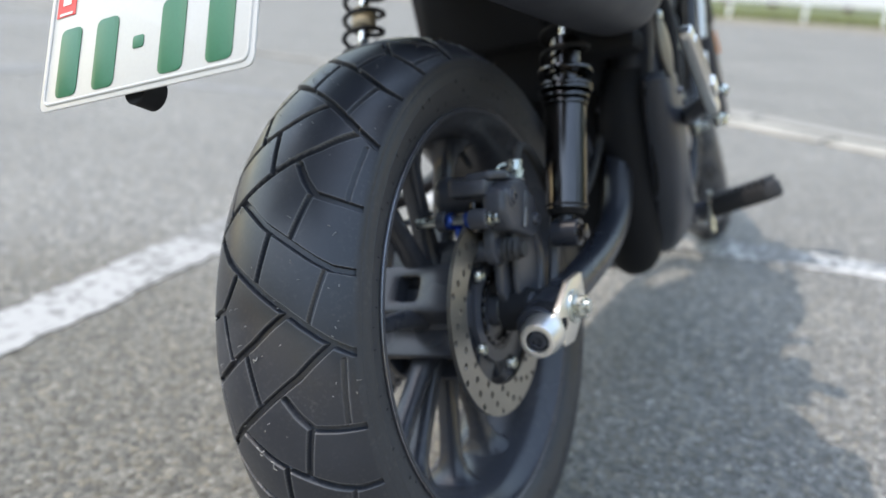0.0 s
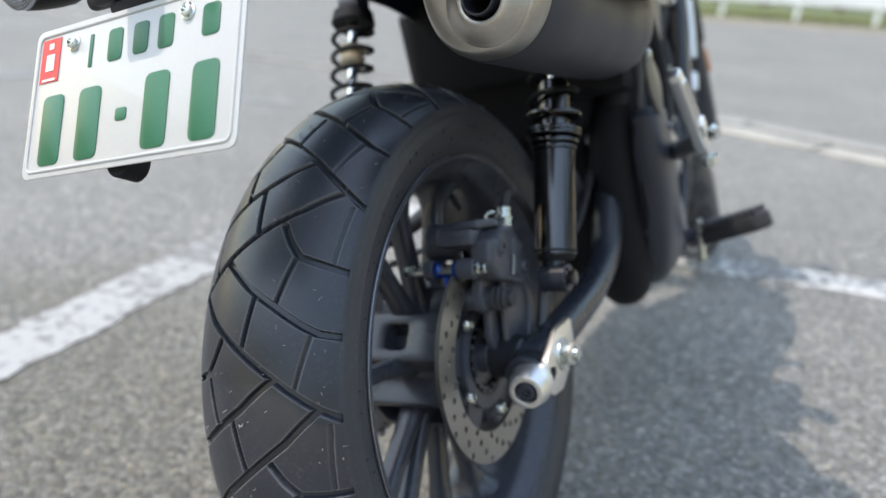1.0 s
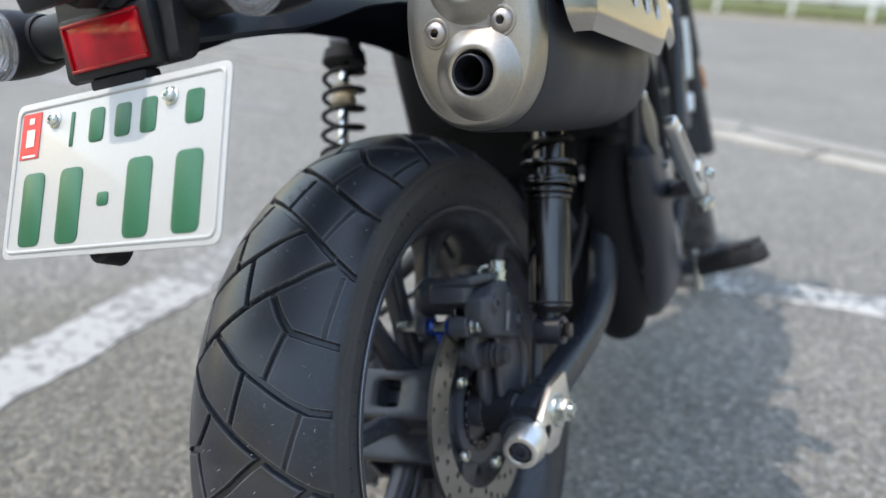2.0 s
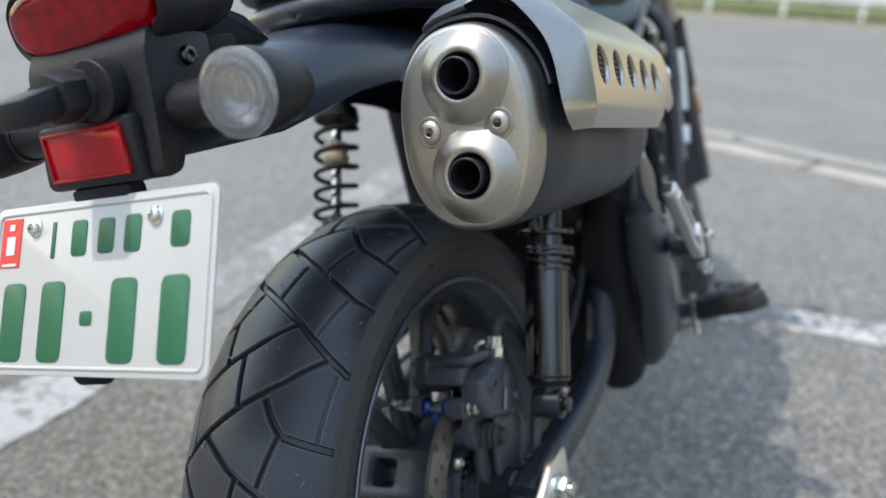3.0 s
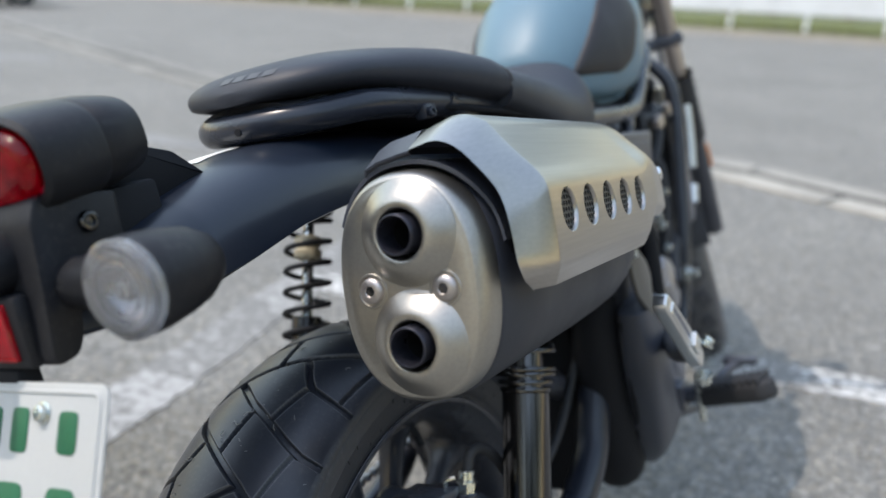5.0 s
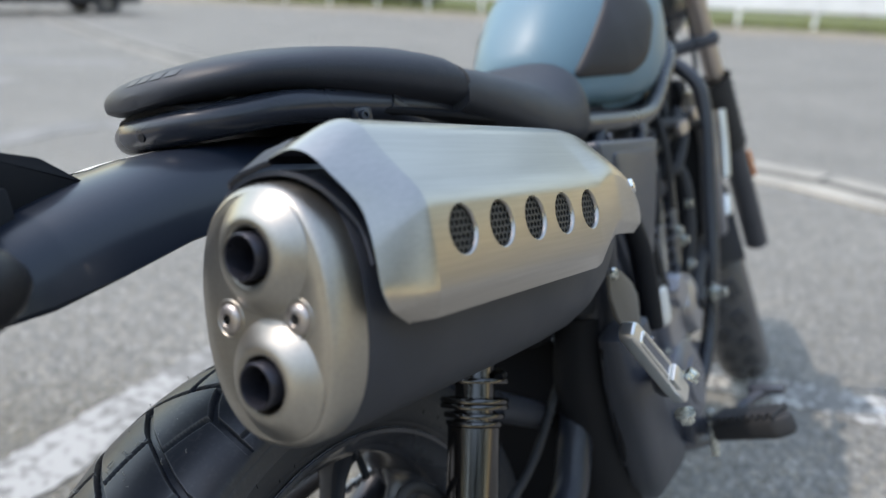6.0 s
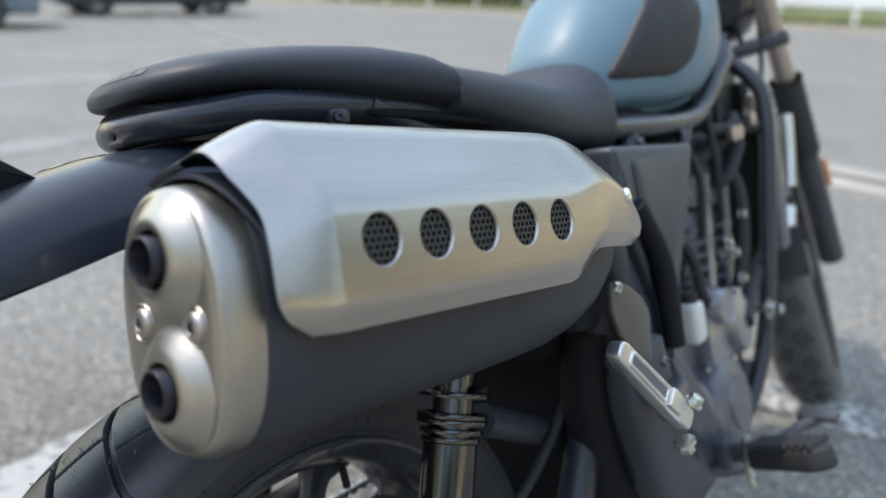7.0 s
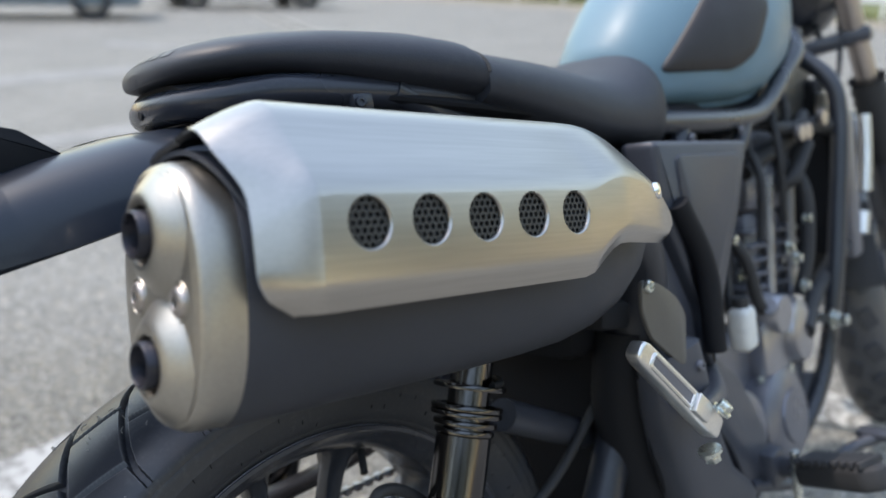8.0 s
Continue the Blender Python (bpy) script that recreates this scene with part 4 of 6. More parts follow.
part("caliper_step", block((0.1225, 0.020, 0.110), (0.012, 0.030, 0.042), 0.004, Matrix.Rotation(radians(-30), 4, "X")), CAST, caliper)
part("bracket_boss", cyl((0.09, 0, 0), (0.122, 0, 0), 0.026, 0.024), DARK, caliper)
part("bracket_stay", tube([(0.124, 0.062, 0.003), (0.126, 0.088, 0.060), (0.128, 0.112, 0.104)], 0.0065, 10), CAST, caliper)
part("bracket_stay", tube([(0.128, 0.112, 0.104), (0.134, 0.085, 0.085), (0.138, 0.072, 0.074)], 0.0065, 10), CAST, caliper)
part("pin_boss", cyl((0.086, -0.041, 0.117), (0.106, -0.041, 0.117), 0.0115), CAST, caliper)
pin = part("pad_pin", cyl((0.057, -0.041, 0.117), (0.086, -0.041, 0.117), 0.0058), ZINC, caliper)
for x in (0.057, 0.080):
    part("pin_flange", cyl((x, -0.041, 0.117), (x + 0.0065, -0.041, 0.117), 0.0095), BLUE_ANODISED, pin, "blue anodised flange")
part("pad_clip", block((0.072, -0.036, 0.103), (0.020, 0.010, 0.016), 0.003), BLUE_ANODISED, pin, "blue pad clip")
part("pin_bolt", join(cyl((0.105, -0.041, 0.117), (0.111, -0.041, 0.117), 0.0085, n=6), cyl((0.111, -0.041, 0.117), (0.118, -0.041, 0.117), 0.0060)), ZINC, caliper, "zinc bolt")
part("pin_seat", cyl((0.046, -0.041, 0.117), (0.057, -0.041, 0.117), 0.0115), CAST, caliper)
part("pin_tip", cyl((0.018, -0.041, 0.117), (0.046, -0.041, 0.117), 0.0062), ZINC, caliper)
part("pad_plate", block((0.088, -0.012, 0.112), (0.006, 0.060, 0.034), 0.002, TILT), DARK_CHROME, caliper, "steel pad backing plate")
part("slide_cylinder", cyl((0.056, -0.019, 0.0755), (0.110, -0.019, 0.0755), 0.0130), CAST, caliper)
part("slide_collar", lathe([(0.0130, 0.0), (0.0165, 0.002), (0.0165, 0.012), (0.0130, 0.014)], (0.090, -0.019, 0.0755), (1, 0, 0), 28), CAST, caliper)
part("slide_boot", lathe([(0.0135, 0.0), (0.0145, 0.003), (0.011, 0.006), (0.0138, 0.009), (0.0105, 0.012), (0.0128, 0.015), (0.0095, 0.018), (0.0090, 0.024), (0.0001, 0.025)], (0.109, -0.019, 0.0755), (1, 0, 0), 24), PEG_RUBBER, caliper, "ribbed rubber boot")
part("pin_lug", slab(rounded([(-0.030, 0.064), (-0.008, 0.060), (0.010, 0.078), (0.006, 0.106), (-0.026, 0.108), (-0.036, 0.084)], 0.008), 0.014, axes((0.090, 0, 0), (0, 1, 0), (0, 0, 1)), 0.004), CAST, caliper)
part("hose_boss", cyl((0.113, 0.016, 0.120), (0.1148, 0.0245, 0.146), 0.0125, 0.0115), CAST, caliper)
part("hose_union", join(cyl((0.1148, 0.0245, 0.145), (0.1155, 0.0285, 0.155), 0.0092, n=6), cyl((0.1155, 0.0285, 0.154), (0.116, 0.0325, 0.166), 0.0078), lathe([(0.0078, 0.0), (0.0100, 0.0008), (0.0100, 0.0026), (0.0078, 0.0034)], (0.1154, 0.0280, 0.154), (0.05, 0.33, 0.94), 24)), ZINC, caliper, "zinc hose union")
part("bleed_hook", tube([(0.100, 0.012, 0.140), (0.100, 0.014, 0.158), (0.102, 0.016, 0.163), (0.109, 0.020, 0.164)], 0.0022, 8, 4), ZINC, caliper, "bent zinc wire hook")
part("name_bar", slab([(-0.003, -0.011), (0.003, -0.011), (0.003, 0.011), (-0.003, 0.011)], 0.0006, axes((0.1285, 0.004, 0.106), (0, 0.86, -0.5), (0, 0.5, 0.86)), 0), PRINT_GREY, caliper)
brake_hose = part("brake_hose", tube([(0.116, 0.0325, 0.164), (0.117, 0.044, 0.178), (0.118, 0.066, 0.172), (0.118, 0.091, 0.147), (0.118, 0.12, 0.104), (0.12, 0.16, 0.075), (0.12, 0.26, 0.09), (0.12, 0.36, 0.15)], 0.0055, 10), PEG_RUBBER, motorcycle, "black rubber brake hose")

# ---- muffler: x sideways, y along it to the front, z up ----
MUF = axes((0.2095, -0.150, 0.4095), (1, 0, 0), (0, 0.9877, -0.1564))


def oval(hw, hh, a, cx=-0.003, cu=0.0, p=2.35, n=72):
    out = []
    for k in range(n):
        t = 2 * math.pi * k / n
        c, s = math.cos(t), math.sin(t)
        out.append((cx + hw * math.copysign(abs(c) ** (2 / p), c), a, cu + hh * math.copysign(abs(s) ** (2 / p), s)))
    return out


def end_cap():
    """The end cap: rolled rim, stepped face, a raised cone round either outlet."""
    prof = [(1.0, 0.036), (1.0, 0.024), (0.993, 0.0185), (0.976, 0.0142), (0.948, 0.0110), (0.926, 0.0098), (0.908, 0.0092), (0.892, 0.0090), (0.872, 0.0089), (0.850, 0.0084), (0.820, 0.0080), (0.780, 0.0077), (0.725, 0.0076)]
    body = loft([oval(0.0575 * s, 0.0800 - 0.0575 * (1 - s) * 1.05, a) for s, a in prof], caps=False)
    # the flat face, open where the two outlets come through
    bm = bmesh.new()
    loops = [body[0][-72:]] + [[(0.0030 + 0.0290 * math.cos(2 * math.pi * k / 40), 0.0076, u + 0.0290 * math.sin(2 * math.pi * k / 40)) for k in range(40)] for u in (0.0380, -0.0365)]
    for lp in loops:
        vs = [bm.verts.new(p) for p in lp]
        for i in range(len(vs)):
            bm.edges.new((vs[i - 1], vs[i]))
    bmesh.ops.triangle_fill(bm, use_beauty=True, edges=bm.edges[:])
    bm.verts.index_update()
    face = [tuple(v.co) for v in bm.verts], [tuple(v.index for v in f.verts) for f in bm.faces]
    bm.free()
    body = join(body, face)
    cones = []
    for u in (0.0380, -0.0365):
        cones.append(lathe([(0.0371, 0.0104), (0.0366, 0.0096), (0.0354, 0.0090), (0.0340, 0.0076), (0.0304, 0.0046), (0.0260, 0.0012), (0.0225, -0.0008), (0.0195, -0.0015), (0.0178, -0.0008), (0.0168, 0.0012), (0.0165, 0.006), (0.0165, 0.02)], (0.0030, -0.0020, u), (0, 1, 0), 64))
    return moved(join(body, *cones), MUF)


muffler = part("muffler", moved(loft([oval(hw, (top - bot) / 2, a, cu=(top + bot) / 2) for a, hw, top, bot in (
    (0.034, 0.0572, 0.0790, -0.0795), (0.037, 0.0590, 0.0810, -0.0815), (0.12, 0.0590, 0.0805, -0.0810), (0.24, 0.0585, 0.0790, -0.0800), (0.30, 0.0575, 0.0770, -0.0780),
    (0.345, 0.0560, 0.0740, -0.0752), (0.385, 0.0520, 0.0680, -0.0680), (0.42, 0.0470, 0.0590, -0.0545), (0.450, 0.0400, 0.0480, -0.0330), (0.472, 0.0300, 0.0350, -0.0060))], False), MUF), MUFFLER, motorcycle, "matt black oval muffler with twin outlets")
cap = part("end_cap", end_cap(), SATIN_STEEL, muffler, "satin stainless steel end cap")
for u in (0.0380, -0.0365):
    part("outlet_pipe", moved(lathe([(0.0140, 0.06), (0.0140, -0.0046), (0.0136, -0.0052), (0.0130, -0.0054), (0.0124, -0.0052), (0.0120, -0.0044), (0.0119, 0.06)], (0.0020, -0.0024, u), (0, 1, 0), 48), MUF), PIPE, muffler, "blue-black steel outlet pipe")
    part("outlet_bottom", moved(lathe([(0.0001, 0.058), (0.0165, 0.058), (0.0165, 0.019)], (0.0030, 0, u), (0, 1, 0), 32), MUF), DARK, muffler)
for u in (0.0380, -0.0365):
    part("outlet_bore", moved(lathe([(0.0118, 0.012), (0.0117, 0.02), (0.0117, 0.057), (0.0001, 0.0575)], (0.0020, 0, u), (0, 1, 0), 32), MUF), SOOT, muffler, "sooty bore")
for x in (-0.0305, 0.0270):
    part("cap_washer", moved(lathe([(0.0124, 0.0098), (0.0119, 0.0091), (0.0108, 0.0090), (0.0100, 0.0100)], (x, -0.0022, 0.0), (0, 1, 0), 32), MUF), SATIN_STEEL, muffler)
    part("cap_bolt", moved(lathe([(0.0094, 0.0098), (0.0090, 0.0086), (0.0076, 0.0075), (0.0055, 0.0068), (0.0040, 0.0066), (0.0034, 0.0072), (0.0001, 0.0073)], (x, -0.0022, 0.0), (0, 1, 0), 28), MUF), BOLT_GREY, muffler, "grey socket bolt")
    part("bolt_socket", moved(lathe([(0.0001, 0.0071), (0.0036, 0.0069)], (x, -0.0022, 0.0), (0, 1, 0), 6), MUF), DARK_CHROME, muffler)

def bent(corners, n=8):
    """A folded sheet's section: straight runs with a bend of its own reach before and after each corner."""
    out = [corners[0][:2]]
    for i in range(1, len(corners) - 1):
        (x, u, before, after), p, s = corners[i], Vector(corners[i - 1][:2]), Vector(corners[i + 1][:2])
        q = Vector((x, u))
        a, b = q + (p - q).normalized() * before, q + (s - q).normalized() * after
        out += [tuple(a * (1 - t) ** 2 + q * 2 * t * (1 - t) + b * t * t) for t in [k / n for k in range(n + 1)]]
    return out + [corners[-1][:2]]


FULL = bent([(-0.0010, 0.1088), (0.031, 0.1185, 0.016, 0.024), (0.0865, 0.0705, 0.034, 0.0155), (0.0865, 0.0035, 0.005, 0.004), (0.0795, -0.0106)])
LIP = bent([(0.0040, 0.0926), (0.0330, 0.0990, 0.016, 0.022), (0.0655, 0.0630, 0.024, 0.028), (0.0695, 0.0010, 0.004, 0.003), (0.0690, -0.0110)])
# a narrow flat above and below the row of openings
for sec in (FULL, LIP):
    a, b = Vector(sec[18]), Vector(sec[19])
    sec[19:19] = [tuple(a.lerp(b, 0.005)), tuple(b.lerp(a, 0.03))]
FACE = 19
HOLE_TOP, HOLE_BOT = FULL[FACE][1], FULL[FACE + 1][1]


def shield_section(a):
    """The shield's section at the distance a along the muffler."""
    if a < 0.074:
        # a convex roll from the rear lip up to the flat side
        q = min(max((a - 0.020) / 0.0425, 0.0), 1.0)
        s = 1 - (1 - q) ** 1.28
        return [(l[0] + (f[0] - l[0]) * s, l[1] + (f[1] - l[1]) * s) for l, f in zip(LIP, FULL)]
    top = np.interp(a, [0.300, 0.320, 0.340, 0.358, 0.374, 0.388, 0.402, 0.418, 0.432, 0.442, 0.4485, 0.4515], [0.1160, 0.1160, 0.1159, 0.1153, 0.1136, 0.1098, 0.1034, 0.0925, 0.0785, 0.0635, 0.0475, 0.0330])
    bot = np.interp(a, [0.306, 0.318, 0.330, 0.344, 0.356, 0.370, 0.430, 0.442, 0.4515], [-0.0106, -0.0080, 0.0000, 0.0085, 0.0125, 0.0125, 0.0085, 0.0110, 0.0220])
    inward = np.interp(a, [0.30, 0.36, 0.42, 0.4515], [0.0, 0.002, 0.010, 0.019])
    out = []
    for x, u in FULL:
        w = (u + 0.0106) / 0.1266
        out.append((x - inward, float(bot + (top - bot) * w)))
    return out


def heat_shield():
    st = [0.0225, 0.0203, 0.0200, 0.0206, 0.022, 0.026, 0.030, 0.034, 0.038, 0.0415, 0.045, 0.0475, 0.049, 0.0505, 0.052, 0.0535, 0.055, 0.0565, 0.058, 0.0595, 0.061, 0.0618, 0.0625, 0.0632, 0.064, 0.066, 0.069, 0.074]
    mid = [0.074 + 0.0222 * k for k in range(1, 11)]
    front = [0.306, 0.312, 0.318, 0.324, 0.330, 0.337, 0.344, 0.350, 0.356, 0.363, 0.370, 0.380, 0.390, 0.400, 0.410, 0.418, 0.426, 0.432, 0.438, 0.442, 0.445, 0.4475, 0.4495, 0.451]
    alla = st + [a for a in mid if a < 0.296] + front

    def pt(a, k, first=False, along=0.0):
        sec = shield_section(a)
        x, u = Vector(sec[k]).lerp(Vector(sec[min(k + 1, len(sec) - 1)]), along)
        lag = 0.0
        if a < 0.074:
            # the rear edge sweeps forward down the side and turns into the lower edge
            w = min(max((0.090 - u) / 0.036, 0.0), 1.0)
            d = min(max(0.0, 0.0160 - u), 0.0266)
            lag = (0.013 * w * w * (3 - 2 * w) + 0.027 - math.sqrt(0.027 ** 2 - d * d)) * (1 - (a - 0.02) / 0.054)
        if first:
            x, u = x - 0.0015, u - 0.0012
        return (x, a + lag, u)

    def skin(stations, lo, hi):
        return grid([[pt(a, k, i == 0 and a == 0.0225) for k in range(lo, hi)] for i, a in enumerate(stations)])

    def plain(stations):
        rows = []
        for i, a in enumerate(stations):
            rows.append([pt(a, FACE, i == 0 and a == 0.0225, k / 24) for k in range(25)])
        return grid(rows)

    geos = [skin(alla, 0, FACE + 1), skin(alla, FACE + 1, len(FULL)), plain(st), plain(front)]
    # the flat side with its five round openings
    top, bot, x = HOLE_TOP, HOLE_BOT, 0.0865
    v, f = [], []

    def P(a, u, xx=x):
        v.append((xx, a, u))
        return len(v) - 1

    edges = [0.074]
    for k in range(5):
        c = 0.0987 + 0.0478 * k
        lo, hi = edges[-1], (c + 0.0239 if k < 4 else 0.306)
        cu = 0.0393
        m = 32
        outer, ring0, ring, ring2, ring3 = [], [], [], [], []
        for j in range(m):
            t = 2 * math.pi * j / m
            ca, sa = math.cos(t), math.sin(t)
            # where the ray from the hole's centre meets the cell's border
            sc = min(((hi - c) if ca > 0 else (c - lo)) / max(abs(ca), 1e-6), ((top - cu) if sa > 0 else (cu - bot)) / max(abs(sa), 1e-6))
            corner = None
            for ea, eu in ((hi, top), (lo, top), (lo, bot), (hi, bot)):
                if round(math.atan2(eu - cu, ea - c) * m / (2 * math.pi)) % m == j:
                    corner = P(ea, eu)
            outer.append(P(c + ca * sc, cu + sa * sc) if corner is None else corner)
            ring0.append(P(c + 0.0164 * ca, cu + 0.0164 * sa))
            ring.append(P(c + 0.0160 * ca, cu + 0.0160 * sa, x - 0.0002))
            ring2.append(P(c + 0.0152 * ca, cu + 0.0152 * sa, x - 0.0012))
            ring3.append(P(c + 0.0149 * ca, cu + 0.0149 * sa, x - 0.0036))
        for j in range(m):
            n = (j + 1) % m
            f += [(outer[j], outer[n], ring0[n], ring0[j]), (ring0[j], ring0[n], ring[n], ring[j]), (ring[j], ring[n], ring2[n], ring2[j]), (ring2[j], ring2[n], ring3[n], ring3[j])]
        edges.append(hi)
    sheet = join(*geos, (v, f))
    return moved(([(px - belly(pu) * min(max((px - 0.045) / 0.03, 0.0), 1.0), pa, pu) for px, pa, pu in sheet[0]], sheet[1]), MUF)


BELLY = 1.25


def belly(u):
    """The side is slightly barrelled towards its upper bend."""
    return BELLY * max(0.0, u - 0.006) ** 2


shield = part("heat_shield", heat_shield(), STEEL, muffler, "brushed stainless heat shield with five round openings", 75)
bm = bmesh.new()
bm.from_mesh(shield.data)
bmesh.ops.remove_doubles(bm, verts=bm.verts, dist=0.00005)
bmesh.ops.recalc_face_normals(bm, faces=bm.faces)
bm.to_mesh(shield.data)
bm.free()
shield.data.set_sharp_from_angle(angle=radians(75))
back = MUF.inverted()
normals = []
for v in shield.data.vertices:
    p = back @ v.co
    if abs(p.x - (0.0865 - belly(p.z))) < 0.00012 and HOLE_BOT - 0.001 < p.z < HOLE_TOP + 0.001 and 0.0735 < p.y < 0.3065:
        normals.append((MUF.to_3x3() @ Vector((1.0, 0.0, 2 * BELLY * max(0.0, p.z - 0.006)))).normalized())
    else:
        normals.append(v.normal.copy())
if sum(n.dot(MUF.to_3x3() @ Vector((1, 0, 0))) for n in normals) > 0:
    shield.data.normals_split_custom_set_from_vertices(normals)


def mesh_plate(c, cu, r=0.0158, cell=0.0030):
    """A perforated plate: hexagonal cells, each with a round hole."""
    v, f = [], []
    dx, dy = cell * math.sqrt(3), cell * 1.5
    for row in range(-9, 10):
        for col in range(-9, 10):
            a, u = col * dx + (dx / 2 if row % 2 else 0), row * dy
            if math.hypot(a, u) > r:
                continue
            k = len(v)
            for j in range(12):
                t = math.pi / 6 * j + math.pi / 6
                hr = cell * (1.0 if j % 2 == 0 else 0.866)
                v.append((0, a + hr * math.cos(t), u + hr * math.sin(t)))
            for j in range(12):
                t = math.pi / 6 * j + math.pi / 6
                v.append((0, a + cell * 0.62 * math.cos(t), u + cell * 0.62 * math.sin(t)))
            for j in range(12):
                t = math.pi / 6 * j + math.pi / 6
                v.append((-0.0008, a + cell * 0.60 * math.cos(t), u + cell * 0.60 * math.sin(t)))
            for j in range(12):
                n = (j + 1) % 12
                f += [(k + j, k + n, k + 12 + n, k + 12 + j), (k + 12 + j, k + 12 + n, k + 24 + n, k + 24 + j)]
    return moved((v, f), MUF @ Matrix.Translation((0.0820, c, cu)) @ Matrix.Rotation(radians(-4.5), 4, "Y"))


for k in range(5):
    part("mesh_insert", mesh_plate(0.0987 + 0.0478 * k, 0.0393), GUARD_MESH, shield, "dark perforated mesh insert")
    # dark disc added behind the mesh, its colour standing for the shaded gap
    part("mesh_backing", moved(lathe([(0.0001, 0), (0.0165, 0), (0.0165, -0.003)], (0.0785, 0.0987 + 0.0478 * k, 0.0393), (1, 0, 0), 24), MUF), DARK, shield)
part("shield_rivet", moved(lathe([(0.0080, -0.002), (0.0072, 0.0012), (0.0045, 0.0022), (0.0001, 0.0025)], (0.0735, 0.4190, 0.0545), (0.93, 0.30, 0.20), 24), MUF), CHROME, shield)


def inner_guard(rise, a0, a1, ang0, ang1, inner_scale):
    """A black band that follows the muffler's top at a distance."""
    rows = []
    for a, r in ((a0, rise), (a1, rise)):
        row = []
        for k in range(25):
            t = radians(ang0 + (ang1 - ang0) * k / 24)
            c, s = math.cos(t), math.sin(t)
            x, u = -0.003 + (0.0590 + r) * math.copysign(abs(c) ** 0.85, c), (0.081 + r) * math.copysign(abs(s) ** 0.85, s)
            w = min(max((0.084 - u) / 0.036, 0.0), 1.0) if x > 0 else 0.0
            row.append((x, a + (0.016 * w if a == a0 else 0.0), u))
        rows.append(row)
    inner = [[(x * inner_scale, a, u * inner_scale) for x, a, u in row] for row in rows]
    ring = [rows[0], rows[1], inner[1], inner[0]]
    return moved(grid(ring, True, False), MUF)


part("inner_guard", inner_guard(0.0018, 0.037, 0.30, 168, 8, 0.985), DARK, muffler)
part("guard_band", inner_guard(0.0055, 0.0235, 0.31, 152, 14, 0.965), COVER, muffler, "black guard ring round the muffler")
WING_LIP = [(0.0040, 0.0922), (-0.004, 0.0912), (-0.011, 0.0898), (-0.023, 0.0876), (-0.0335, 0.0832), (-0.0345, 0.0805)]
WING = [(-0.0012, 0.1084), (-0.009, 0.1072), (-0.017, 0.1056), (-0.029, 0.1036), (-0.0385, 0.0992), (-0.0400, 0.0940)]
wing_rows = [[(x, 0.0240, u - 0.003) for x, u in WING_LIP], [(x, 0.0210, u - 0.0015) for x, u in WING_LIP]]
for a, s in ((0.0205, 0.0), (0.0220, 0.04), (0.045, 0.76), (0.050, 0.90), (0.056, 0.98), (0.062, 1.0), (0.30, 1.0)):
    wing_rows.append([(l[0] + (w[0] - l[0]) * s, a, l[1] + (w[1] - l[1]) * s) for l, w in zip(WING_LIP, WING)])
part("guard_wing", moved(grid(wing_rows), MUF), COVER, muffler, "black inner heat guard")

# ---- tail lamp, plate bracket, plate, reflector, indicators ----


def stadium(hw, hh, n=40, p=2.6):
    return [(hw * math.copysign(abs(math.cos(2 * math.pi * k / n)) ** (2 / p), math.cos(2 * math.pi * k / n)),
             hh * math.copysign(abs(math.sin(2 * math.pi * k / n)) ** (2 / p), math.sin(2 * math.pi * k / n))) for k in range(n)]


TAIL = axes((0.0, -0.245, 0.541), (1, 0, 0), (0, -0.10, 0.995))  # z of this frame runs to the rear


def tail_ring(hw, hh, d, p=2.8, n=56):
    return [(x, y, d) for x, y in stadium(hw, hh, n, p)]


housing = loft([tail_ring(0.055, 0.022, -0.052), tail_ring(0.070, 0.030, -0.044), tail_ring(0.0740, 0.0325, -0.030), tail_ring(0.0754, 0.0334, -0.011), tail_ring(0.0746, 0.0328, -0.0098), tail_ring(0.0746, 0.0328, -0.0084), tail_ring(0.0772, 0.0344, -0.0074), tail_ring(0.0785, 0.0350, -0.003), tail_ring(0.0785, 0.0350, 0.028), tail_ring(0.0775, 0.0342, 0.036),
                tail_ring(0.0745, 0.0312, 0.039), tail_ring(0.0715, 0.0282, 0.037), tail_ring(0.0700, 0.0268, 0.026)])
tail_lamp = part("tail_lamp", moved(housing, TAIL), PLASTIC, motorcycle, "black plastic tail lamp with a red lens")
part("red_lens", moved(loft([tail_ring(0.0695, 0.0258, 0.018), tail_ring(0.0695, 0.0258, 0.0365), tail_ring(0.0690, 0.0253, 0.0395), tail_ring(0.0672, 0.0236, 0.0427), tail_ring(0.0640, 0.0206, 0.0450), tail_ring(0.0590, 0.0164, 0.0464), tail_ring(0.045, 0.0085, 0.0470)]), TAIL @ pose(0, 0.0010, 0)), RED_LENS, tail_lamp, "glossy red lens")
prisms = [block((-0.060 + 0.0075 * i, 0.0150 - 0.0075 * j, 0.030), (0.0073, 0.0073, 0.010), 0.0010, None, 1) for i in range(17) for j in range(5)]
part("lens_prisms", moved(join(*prisms), TAIL), RED_INNER, tail_lamp)
part("lens_backing", moved(slab(stadium(0.0670, 0.0245, 40, 2.8), 0.006, axes((0, 0, 0.030), (1, 0, 0), (0, 1, 0)), 0), TAIL), RED_INNER, tail_lamp)

